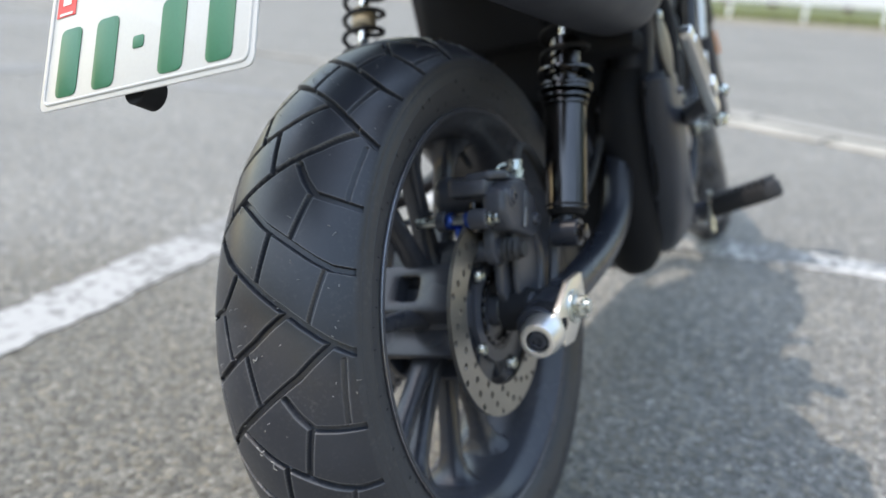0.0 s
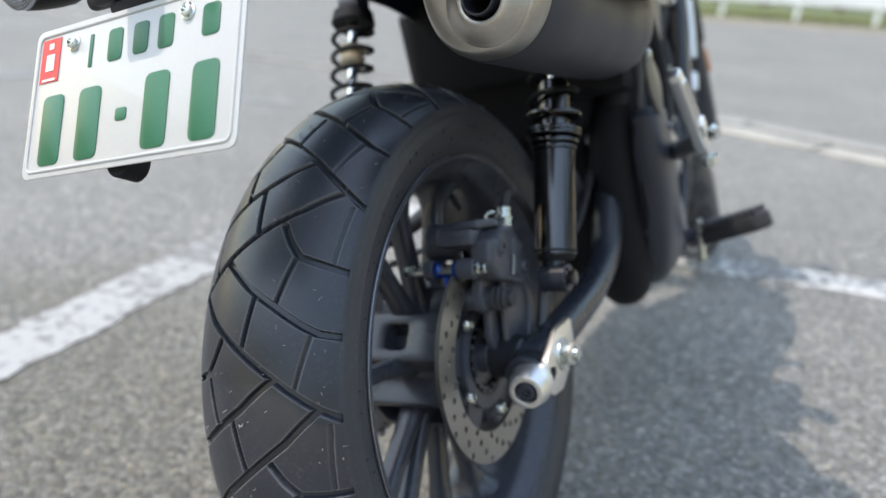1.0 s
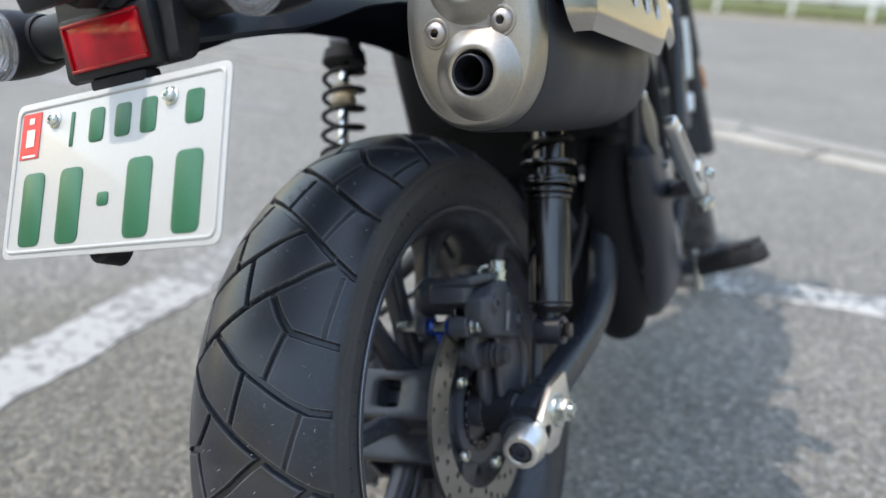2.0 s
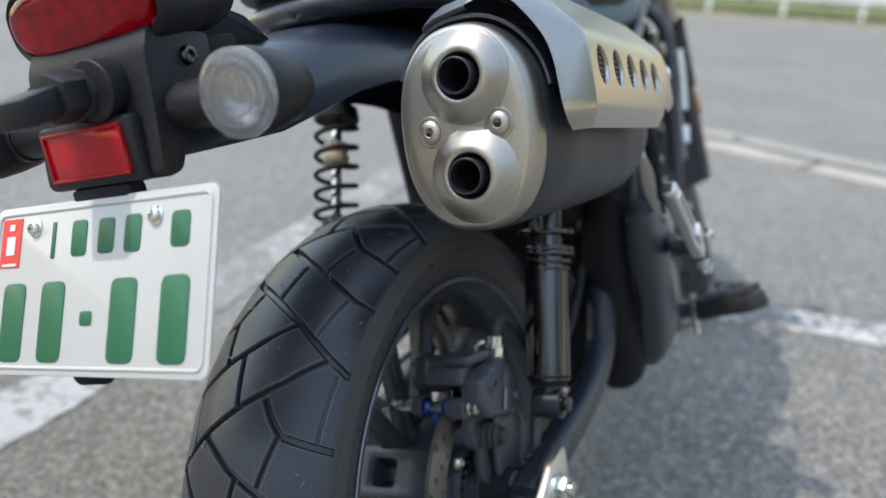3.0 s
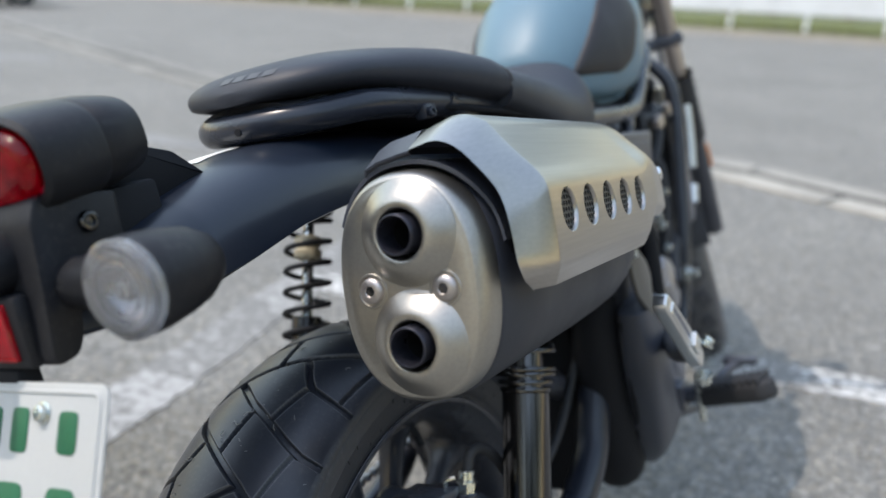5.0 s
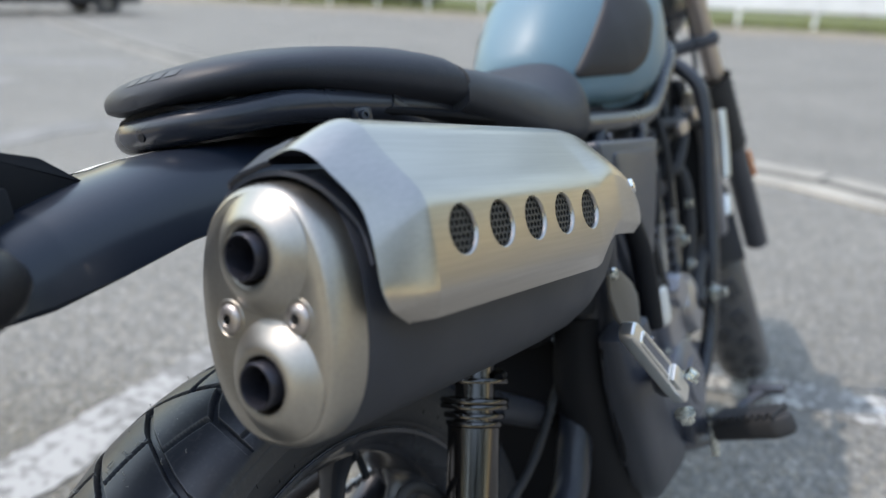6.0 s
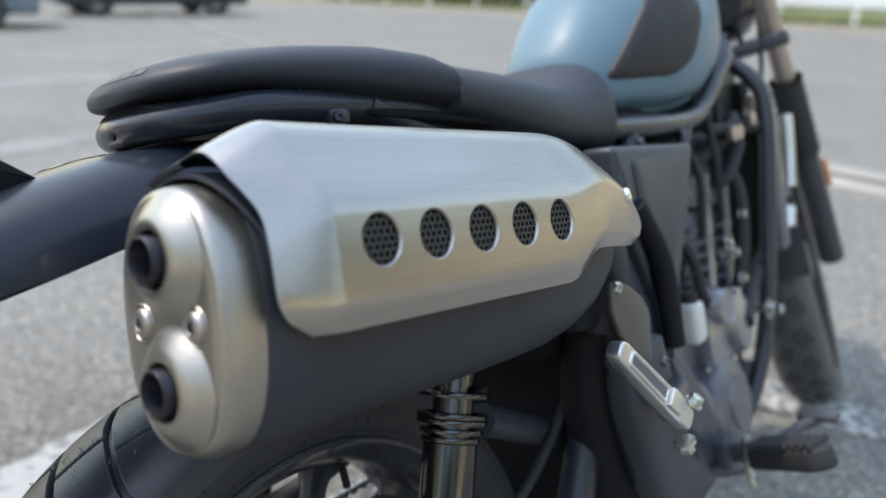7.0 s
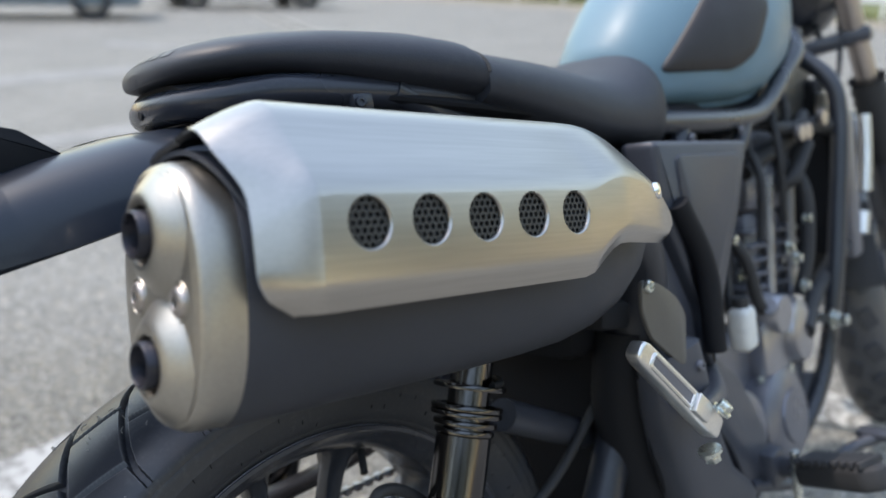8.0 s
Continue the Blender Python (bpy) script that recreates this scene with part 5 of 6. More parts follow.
side_outline = [(0.228, 0.512), (0.284, 0.520), (0.292, 0.505), (0.297, 0.462), (0.300, 0.440), (0.302, 0.424), (0.298, 0.419), (0.284, 0.421), (0.270, 0.445), (0.232, 0.470)]
bracket = part("plate_bracket", slab(rounded([(y, z) for y, z in side_outline], 0.005), 0.122, axes((0.061, 0, 0), (0, -1, 0), (0, 0, 1)), 0.003), PLASTIC, motorcycle, "black plastic plate bracket under the tail lamp")
for x in (-0.0615, 0.0615):
    part("bracket_bolt", cap_bolt((x, -0.255, 0.497), (1 if x > 0 else -1, 0, 0), 0.0068, 0.004), DARK_CHROME, bracket)
part("fender_arm", join(block((0.030, -0.215, 0.492), (0.030, 0.070, 0.040), 0.004), block((-0.030, -0.215, 0.492), (0.030, 0.070, 0.040), 0.004)), DARK, bracket)
part("fender_fin", slab(rounded([(-0.118, 0.5035), (-0.147, 0.5270), (-0.205, 0.5450), (-0.215, 0.488), (-0.172, 0.4900)], 0.003), 0.062, axes((-0.031, 0, 0), (0, 1, 0), (0, 0, 1)), 0.002), DARK, bracket)
plate_lamp = part("plate_lamp", join(
    slab([(0.0215 * math.cos(math.pi / 3 * k + 0.5), 0.0175 * math.sin(math.pi / 3 * k + 0.5)) for k in range(6)], 0.040, axes((0.004, -0.290, 0.484), (1, 0, 0), (0, 0, 1)), 0.003),
    slab([(0.0240 * math.cos(math.pi / 4 * k), 0.0190 * math.sin(math.pi / 4 * k)) for k in range(8)], 0.012, axes((0.006, -0.300, 0.484), (1, 0, 0), (0, 0, 1)), 0.002),
    block((-0.002, -0.338, 0.480), (0.038, 0.036, 0.020), 0.004, Matrix.Rotation(radians(12), 4, "X")),
    cyl((0.022, -0.286, 0.484), (0.022, -0.310, 0.484), 0.021)), PLASTIC, motorcycle, "black plate lamp housing")
reflector = part("rear_reflector", block((0.000, -0.302, 0.4430), (0.096, 0.012, 0.046), 0.004), PLASTIC, motorcycle, "red rear reflector in a black frame")
part("red_reflector", block((-0.001, -0.3068, 0.4440), (0.080, 0.006, 0.034), 0.0015), RED_REFLECTOR, reflector, "red prismatic reflector")
part("reflector_rim", join(*[block((-0.001 + x, -0.3082, 0.4440 + z), (w, 0.006, h), 0.0010) for x, z, w, h in ((0, 0.0162, 0.0804, 0.0028), (0, -0.0162, 0.0804, 0.0028), (0.0388, 0, 0.0030, 0.0300), (-0.0388, 0, 0.0030, 0.0300))]), RED_RIM, reflector, "bright red bevelled rim")

PLATE = axes((-0.003, -0.3327, 0.356), (1, 0, 0), (0, 0.427, 0.904))  # z runs to the rear
plate_out = rounded([(-0.115, -0.0625), (0.115, -0.0625), (0.115, 0.0625), (-0.115, 0.0625)], 0.009, 6)
plate = part("number_plate", slab(plate_out, 0.0016, PLATE, 0.0006), PLATE_WHITE, motorcycle, "white enamelled plate with green characters as bars")


def rim_loop(hw, hh, r, wire):
    pts = rounded([(-hw, -hh), (hw, -hh), (hw, hh), (-hw, hh)], r, 6)
    pts = [(x, y, 0.0016) for x, y in pts] + [(pts[0][0], pts[0][1], 0.0016)]
    return tube(pts, wire, 8, smooth=False)


part("raised_rim", moved(rim_loop(0.1095, 0.0570, 0.007, 0.0014), PLATE), PLATE_WHITE, plate)


def bar(x, y, w, h, mat, parent, skew=0.0, z=0.0016):
    o = rounded([(-w / 2, -h / 2), (w / 2, -h / 2), (w / 2 + skew, h / 2), (-w / 2 + skew, h / 2)], min(w, h) * 0.25, 3)
    return part("character_bar", slab(o, 0.0007, PLATE @ pose(x, y, z), 0.0002), mat, parent)


for x in (-0.0835, -0.0395, 0.0340, 0.0820):
    bar(x, -0.0245, 0.0255, 0.0575, PLATE_GREEN, plate)
bar(-0.0025, -0.0226, 0.012, 0.010, PLATE_GREEN, plate)
for x, w, h in ((-0.0445, 0.004, 0.027), (-0.0165, 0.016, 0.026), (0.0117, 0.016, 0.025), (0.0383, 0.016, 0.026), (0.0830, 0.017, 0.024)):
    bar(x, 0.0345, w, h, PLATE_GREEN, plate)
sticker = part("sticker", slab([(-0.0115, -0.0185), (0.0115, -0.0185), (0.0115, 0.0185), (-0.0115, 0.0185)], 0.0004, PLATE @ pose(-0.0940, 0.0350, 0.0018), 0), STICKER_RED, plate, "small red sticker")
for y, w, h in ((0.0470, 0.006, 0.005), (0.0330, 0.010, 0.014), (0.0185, 0.016, 0.002)):
    part("sticker_bar", slab([(-w / 2, -h / 2), (w / 2, -h / 2), (w / 2, h / 2), (-w / 2, h / 2)], 0.0003, PLATE @ pose(-0.0935, y, 0.0023), 0), LABEL_WHITE, sticker)
for x in (-0.0660, 0.0595):
    part("plate_bolt", moved(lathe([(0.0068, 0.001), (0.0068, 0.0025), (0.0048, 0.0030), (0.0048, 0.0060), (0.0036, 0.0068), (0.0026, 0.0068), (0.0024, 0.0040), (0.0001, 0.0040)], (x, 0.0448, 0), (0, 0, 1), 20), PLATE), ZINC, plate, "zinc plate bolt")
part("plate_stay", block((0.0, -0.300, 0.405), (0.060, 0.016, 0.030), 0.003), DARK, bracket)
part("plate_back_nut", cyl((-0.012, -0.352, 0.304), (-0.012, -0.334, 0.296), 0.013), DARK, bracket)


def indicator(sx):
    """A bullet indicator on its stalk."""
    c = Vector((0.136 * sx, -0.298, 0.464))
    ax = Vector((0.06 * sx, -1.0, 0.02)).normalized()
    shell = part("indicator", lathe([(0.0274, 0.0), (0.0284, -0.004), (0.0282, -0.014), (0.0266, -0.030), (0.0235, -0.046), (0.0175, -0.059), (0.009, -0.067), (0.0001, -0.069)], c, ax, 48), PLASTIC, motorcycle, "black bullet indicator with a clear lens")
    part("lens", lathe([(0.0268, -0.002), (0.0268, 0.003), (0.0253, 0.0065), (0.0214, 0.0085), (0.0120, 0.0098), (0.0001, 0.0102)], c, ax, 48), CLEAR, shell, "clear ribbed lens")
    part("lens_ring", lathe([(0.0282, -0.001), (0.0282, 0.0035), (0.0267, 0.0045), (0.0263, 0.002)], c, ax, 48), CLEAR, shell)
    part("bowl", lathe([(0.0261, -0.0025), (0.0225, -0.010), (0.015, -0.016), (0.006, -0.019), (0.0001, -0.0195)], c, ax, 40), LAMP_BOWL, shell)
    for r in (0.0249, 0.0195, 0.0138):
        part("lens_rib", lathe([(r + 0.0012, 0.0), (r, 0.0025), (r - 0.0012, 0.0)], c + ax * 0.003, ax, 40), CLEAR, shell)
    part("bulb", lathe([(0.006, -0.016), (0.0065, -0.006), (0.0045, -0.001), (0.0001, 0.0005)], c, ax, 24), CLEAR, shell)
    part("stalk", join(cyl((0.058 * sx, -0.272, 0.463), (0.112 * sx, -0.272, 0.463), 0.0165, 0.0175), cyl((0.104 * sx, -0.272, 0.463), (0.112 * sx, -0.272, 0.463), 0.0195)), PLASTIC, shell)
    return shell


indicator(1)
indicator(-1)

# ---- rear fender, seat, grab rail ----
CROWN = [(-0.292, 0.458, 0.052), (-0.270, 0.468, 0.066), (-0.235, 0.481, 0.076), (-0.19, 0.494, 0.080), (-0.14, 0.505, 0.082), (-0.08, 0.5145, 0.083), (-0.02, 0.517, 0.084), (0.05, 0.514, 0.085), (0.12, 0.505, 0.085), (0.20, 0.488, 0.084), (0.28, 0.462, 0.080), (0.34, 0.43, 0.075), (0.38, 0.38, 0.070), (0.395, 0.31, 0.068)]


def fender_skin(drop, inset):
    rows = []
    full = drop
    for y, z, hw in CROWN:
        row = []
        # the skirt gets shallower towards the tail
        drop = min(full, z - 0.434) if y < -0.1 else full
        for k in range(21):
            t = math.pi * k / 20
            c, s = math.cos(t), math.sin(t)
            row.append(((hw - inset) * math.copysign(abs(c) ** 0.75, c), y, z - inset - drop + drop * s ** 0.72))
        rows.append(row)
    return rows


outer, inner = fender_skin(0.066, 0.0), fender_skin(0.064, 0.0035)
fender = part("rear_fender", join(grid(outer), grid(inner), grid([[o[0], i[0]] for o, i in zip(outer, inner)]), grid([[o[-1], i[-1]] for o, i in zip(outer, inner)]), grid([outer[0], inner[0]])), FENDER, motorcycle, "satin blue-black painted rear fender")


def on_fender(x, y, lift=0.0006):
    """A point on the fender's skin."""
    yy = [r[0] for r in CROWN]
    zc, hw = float(np.interp(y, yy, [r[1] for r in CROWN])), float(np.interp(y, yy, [r[2] for r in CROWN]))
    c = min(1.0, (abs(x) / hw) ** (1 / 0.75))
    return (x, y, zc - 0.066 + 0.066 * math.sqrt(1 - c * c) ** 0.72 + lift)


part("warning_label", grid([[on_fender(-0.044 + 0.046 * k / 8, -0.098 + 0.052 * j / 4) for k in range(9)] for j in range(5)]), LABEL_WHITE, fender, "white warning label on the fender")
flap = [(0.335, 0.42), (0.372, 0.34), (0.388, 0.25), (0.388, 0.16), (0.378, 0.08), (0.366, 0.0), (0.352, -0.05)]
part("inner_fender", loft([[(-0.104, y - 0.004, z), (0.104, y - 0.004, z), (0.104, y + 0.004, z), (-0.104, y + 0.004, z)] for y, z in flap]), DARK, motorcycle)


def seat_half_width(y):
    w = float(np.interp(y, [0.05, 0.12, 0.21, 0.30, 0.38, 0.46, 0.54, 0.59, 0.64], [0.105, 0.132, 0.152, 0.154, 0.151, 0.147, 0.139, 0.112, 0.08]))
    if y < 0.05:
        w = 0.105 * max(0.0, 1 - ((0.05 - y) / 0.0935) ** 2.1) ** (1 / 2.1)
    return w


def seat_skin(ys, top, bottom, power=2.6, pad=0.0, skirt=0.0):
    """A cushion lofted from back to front: domed above, tucked in below, with squarer sides towards the front where it has a skirt."""
    rings = []
    for y in ys:
        hw = max(seat_half_width(y) + pad, 0.004)
        zt, zb = float(np.interp(y, *top)), float(np.interp(y, *bottom))
        h = zt - zb
        ring = []
        for k in range(36):
            t = 2 * math.pi * k / 36
            c, s = math.cos(t), math.sin(t)
            x = hw * math.copysign(abs(c) ** (2 / (power + skirt * min(max((y - 0.28) / 0.2, 0.0), 1.0))), c)
            z = zb + h * 0.42 + (h * 0.58 * abs(s) ** (2 / 2.2) if s > 0 else -h * 0.42 * abs(s) ** (2 / 3.2))
            ring.append((x, y, z))
        rings.append(ring)
    return loft(rings)


BACK_TOP = ([-0.044, -0.036, -0.022, 0.005, 0.05, 0.10, 0.17, 0.218, 0.225], [0.562, 0.572, 0.578, 0.5835, 0.587, 0.586, 0.580, 0.570, 0.563])
BACK_BOT = ([-0.044, -0.02, 0.03, 0.08, 0.15, 0.26], [0.552, 0.549, 0.543, 0.534, 0.514, 0.488])
ys = [-0.0432, -0.0425, -0.0405, -0.037, -0.031, -0.022, -0.008, 0.015, 0.05, 0.09, 0.13, 0.17, 0.20, 0.215, 0.221, 0.2245]
seat = part("seat", seat_skin(ys, BACK_TOP, BACK_BOT, 2.45), LEATHER, motorcycle, "black grained vinyl seat")
FRONT_TOP = ([0.222, 0.230, 0.30, 0.38, 0.43, 0.47, 0.50, 0.53, 0.555, 0.572, 0.588, 0.598], [0.556, 0.562, 0.551, 0.535, 0.521, 0.514, 0.519, 0.534, 0.541, 0.536, 0.512, 0.475])
FRONT_BOT = ([0.222, 0.40, 0.55, 0.615], [0.488, 0.430, 0.406, 0.418])
part("front_cushion", seat_skin([0.2240, 0.228, 0.236, 0.27, 0.32, 0.36, 0.40, 0.43, 0.455, 0.478, 0.50, 0.52, 0.536, 0.550, 0.563, 0.574, 0.583, 0.590, 0.595], FRONT_TOP, FRONT_BOT, 2.45, 0.0, 1.3), LEATHER, seat)
seam = [(seat_half_width(0.225) * math.copysign(abs(math.cos(t)) ** (2 / 2.45), math.cos(t)) * 1.002, 0.225, 0.496 + 0.0665 * 0.42 + 0.0655 * 0.58 * abs(math.sin(t)) ** (2 / 2.2)) for t in [math.pi * k / 24 for k in range(25)]]
part("seat_seam", tube(seam, 0.0022, 6, smooth=False), PEG_RUBBER, seat, "stitched seam piping")
part("seat_base", seat_skin([-0.028, -0.025, -0.015, 0.01, 0.06, 0.14, 0.22, 0.30, 0.40, 0.52], ([-0.07, 0.0, 0.15, 0.26, 0.52], [0.552, 0.549, 0.525, 0.500, 0.452]), ([-0.07, 0.0, 0.15, 0.26, 0.52], [0.541, 0.535, 0.500, 0.478, 0.430]), 2.6, -0.014), DARK, seat)
seat_tree = bvhtree.BVHTree.FromPolygons([v.co for v in seat.data.vertices], [tuple(p.vertices) for p in seat.data.polygons])
for x0 in (-0.012, 0.003, 0.018, 0.033):
    strip = []
    for z in (0.5710, 0.5755):
        row = []
        for k in range(6):
            hit, normal = seat_tree.ray_cast(Vector((x0 + 0.011 * k / 5, -0.3, z)), Vector((0, 1, 0)))[:2]
            row.append(hit + normal * (0.0006 if normal.y < 0 else -0.0006))
        strip.append(row)
    part("brand_bar", grid(strip), PRINT_DIM, seat)

LOOP_Z = 0.531
loop = [(sx * x, y, z) for sx, rows in ((-1, [(0.118, 0.26, 0.496), (0.110, 0.17, 0.513), (0.099, 0.09, 0.525), (0.088, 0.035, LOOP_Z), (0.068, 0.0, LOOP_Z), (0.038, -0.023, LOOP_Z)]), (1, [(0.0, -0.031, LOOP_Z), (0.038, -0.023, LOOP_Z), (0.068, 0.0, LOOP_Z), (0.088, 0.035, LOOP_Z), (0.099, 0.09, 0.525), (0.110, 0.17, 0.513), (0.118, 0.26, 0.496)])) for x, y, z in rows]
grab_rail = part("grab_rail", tube(loop, 0.0145, 18), SATIN, motorcycle, "black tubular grab rail round the seat")
part("rail_bolt", cap_bolt((0.119, 0.096, 0.512), (1, -0.3, 0.1), 0.0050, 0.004), SATIN, grab_rail)
part("rail_bracket", block((0.110, 0.102, 0.513), (0.014, 0.022, 0.015), 0.003), SATIN, grab_rail)
# solid dark disc on the rail: a hole's shade as colour, nothing is bored
part("rail_hole_shade", cyl((0.004, -0.0462, LOOP_Z - 0.002), (0.004, -0.042, LOOP_Z - 0.002), 0.0038, bevel=0.0003), DARK, grab_rail)
for x in (-0.05, 0.05):
    part("seat_damper", block((x, 0.01, 0.541), (0.03, 0.02, 0.014), 0.003), PEG_RUBBER, seat)

# ---- tank, frame, side cover ----
TANK_ROWS = [  # y, half-width, top, widest height, bottom
    (0.584, 0.030, 0.545, 0.510, 0.480), (0.594, 0.057, 0.560, 0.506, 0.464), (0.612, 0.078, 0.583, 0.505, 0.459), (0.640, 0.091, 0.611, 0.507, 0.455), (0.672, 0.104, 0.638, 0.512, 0.452),
    (0.715, 0.122, 0.666, 0.518, 0.444), (0.78, 0.137, 0.692, 0.530, 0.440), (0.85, 0.142, 0.702, 0.545, 0.444), (0.93, 0.132, 0.700, 0.570, 0.472), (0.99, 0.112, 0.690, 0.590, 0.516), (1.04, 0.085, 0.672, 0.605, 0.565), (1.06, 0.050, 0.655, 0.61, 0.59)]


def tank_ring(y, hw, top, mid, bot):
    ring = []
    for k in range(48):
        t = 2 * math.pi * k / 48
        c, s = math.cos(t), math.sin(t)
        x = hw * math.copysign(abs(c) ** (2 / 2.5), c)
        z = mid + ((top - mid) * abs(s) ** (2 / 2.0) if s > 0 else -(mid - bot) * abs(s) ** (2 / 4.0))
        ring.append((x, y, z))
    return ring


def tank_x(y, z):
    """The tank's half-width at that place."""
    yy = [r[0] for r in TANK_ROWS]
    hw, top, mid, bot = (float(np.interp(y, yy, [r[k] for r in TANK_ROWS])) for k in (1, 2, 3, 4))
    s = min(0.999, abs((z - mid) / ((top - mid) if z > mid else (mid - bot))))
    e = 2 / 2.0 if z > mid else 2 / 4.0
    sn = s ** (1 / e)
    return hw * (max(0.0, 1 - sn * sn) ** 0.5) ** (2 / 2.5)


tank = part("fuel_tank", loft([tank_ring(*r) for r in TANK_ROWS]), TANK, motorcycle, "pale blue-grey painted fuel tank", 60)
part("tank_seam", join(*[tube([(sx * (tank_x(y, z) + 0.001), y, z) for y, z in ((0.604, 0.468), (0.65, 0.461), (0.72, 0.454), (0.80, 0.452), (0.86, 0.459), (0.94, 0.488), (1.0, 0.534))], 0.004, 8) for sx in (-1, 1)]), TANK, tank)


def knee_pad(sx):
    outline = rounded([(0.620, 0.507), (0.745, 0.495), (0.796, 0.518), (0.846, 0.582), (0.842, 0.640), (0.785, 0.648), (0.725, 0.608), (0.665, 0.550)], 0.02, 5)
    cy, cz = 0.735, 0.57
    rows = []
    for s, h in ((1.0, 0.0005), (0.985, 0.0035), (0.95, 0.0055), (0.75, 0.0065), (0.4, 0.007), (0.05, 0.007)):
        rows.append([(sx * (tank_x(cy + (y - cy) * s, cz + (z - cz) * s) + h), cy + (y - cy) * s, cz + (z - cz) * s) for y, z in outline])
    return loft(rows)


part("knee_pad", knee_pad(1), KNEE_PAD, tank, "black rubber knee pad")
part("knee_pad", knee_pad(-1), KNEE_PAD, tank, "black rubber knee pad")
# added dark block that fills the bright gap between tank and frame
part("under_tank_filler", block((0.0, 0.76, 0.440), (0.190, 0.36, 0.050), 0.02), DARK, motorcycle)
part("filler_cap", lathe([(0.034, 0.0), (0.034, 0.006), (0.030, 0.009), (0.0001, 0.010)], (0, 0.80, 0.703), (0, 0, 1), 36), DARK_CHROME, tank)

frame_tubes = part("frame", tube([(0.118, 0.30, 0.462), (0.120, 0.42, 0.452), (0.120, 0.54, 0.445), (0.122, 0.68, 0.432), (0.121, 0.79, 0.427), (0.118, 0.85, 0.438), (0.112, 0.93, 0.476), (0.100, 1.02, 0.522), (0.040, 1.10, 0.575)], 0.0150, 14), FRAME_PAINT, motorcycle, "black tubular steel frame")
part("frame_tube", tube([(-0.118, 0.30, 0.462), (-0.120, 0.54, 0.445), (-0.118, 0.80, 0.440), (-0.08, 0.97, 0.53), (-0.035, 1.06, 0.61)], 0.0150, 14), FRAME_PAINT, frame_tubes)
for sx in (1, -1):
    part("rear_stay", tube([(sx * 0.118, 0.60, 0.428), (sx * 0.122, 0.55, 0.34), (sx * 0.125, 0.50, 0.22), (sx * 0.12, 0.47, 0.12), (sx * 0.11, 0.50, 0.02)], 0.0150, 12), FRAME_PAINT, frame_tubes)
    part("sub_frame", tube([(sx * 0.118, 0.40, 0.452), (sx * 0.115, 0.28, 0.466), (sx * 0.112, 0.20, 0.490), (sx * 0.110, 0.14, 0.520)], 0.0130, 12), FRAME_PAINT, frame_tubes)
    part("diagonal_stay", tube([(sx * 0.122, 0.78, 0.428), (sx * 0.124, 0.70, 0.34), (sx * 0.122, 0.64, 0.25)], 0.012, 12), FRAME_PAINT, frame_tubes)
    part("down_tube", tube([(sx * 0.03, 1.09, 0.545), (sx * 0.075, 1.095, 0.505), (sx * 0.122, 1.097, 0.455), (sx * 0.134, 1.090, 0.39), (sx * 0.133, 1.057, 0.25), (sx * 0.131, 1.020, 0.12), (sx * 0.12, 0.975, -0.02), (sx * 0.11, 0.88, -0.10), (sx * 0.11, 0.70, -0.12)], 0.0145, 14), FRAME_PAINT, frame_tubes)
part("head_stock", cyl((0, 1.12, 0.53), (0, 1.04, 0.70), 0.034), SATIN, frame_tubes)
for y, z in ((0.735, 0.412), (0.60, 0.418)):
    part("frame_bolt", cap_bolt((0.134, y, z), (1, 0, 0), 0.006, 0.005), ENGINE, frame_tubes)
side_cover = part("side_cover", slab(rounded([(0.415, 0.432), (0.628, 0.406), (0.590, 0.325), (0.545, 0.255), (0.516, 0.200), (0.492, 0.150), (0.479, 0.170), (0.479, 0.232), (0.436, 0.318), (0.418, 0.350)], 0.010), 0.045, axes((0.150, 0, 0), (0, 1, 0), (0, 0, 1)), 0.007, 3), COVER, motorcycle, "black plastic side cover")
part("cover_panel", slab(rounded([(0.452, 0.412), (0.600, 0.394), (0.562, 0.318), (0.524, 0.262), (0.500, 0.240), (0.460, 0.325)], 0.012), 0.006, axes((0.192, 0, 0), (0, 1, 0), (0, 0, 1)), 0.003), COVER, side_cover)
part("rear_cover", slab(rounded([(0.350, 0.345), (0.408, 0.342), (0.428, 0.314), (0.470, 0.230), (0.470, 0.150), (0.400, 0.155), (0.372, 0.250)], 0.010), 0.036, axes((0.152, 0, 0), (0, 1, 0), (0, 0, 1)), 0.006, 3), COVER, side_cover)
part("left_cover", slab(rounded([(0.415, 0.430), (0.640, 0.395), (0.545, 0.235), (0.43, 0.25)], 0.016), 0.045, axes((-0.195, 0, 0), (0, 1, 0), (0, 0, 1)), 0.007, 3), PLASTIC, side_cover)
part("air_box", block((0.0, 0.45, 0.314), (0.27, 0.28, 0.224), 0.03), DARK, motorcycle)
part("battery_box", block((0.0, 0.33, 0.36), (0.20, 0.14, 0.14), 0.02), DARK, motorcycle)

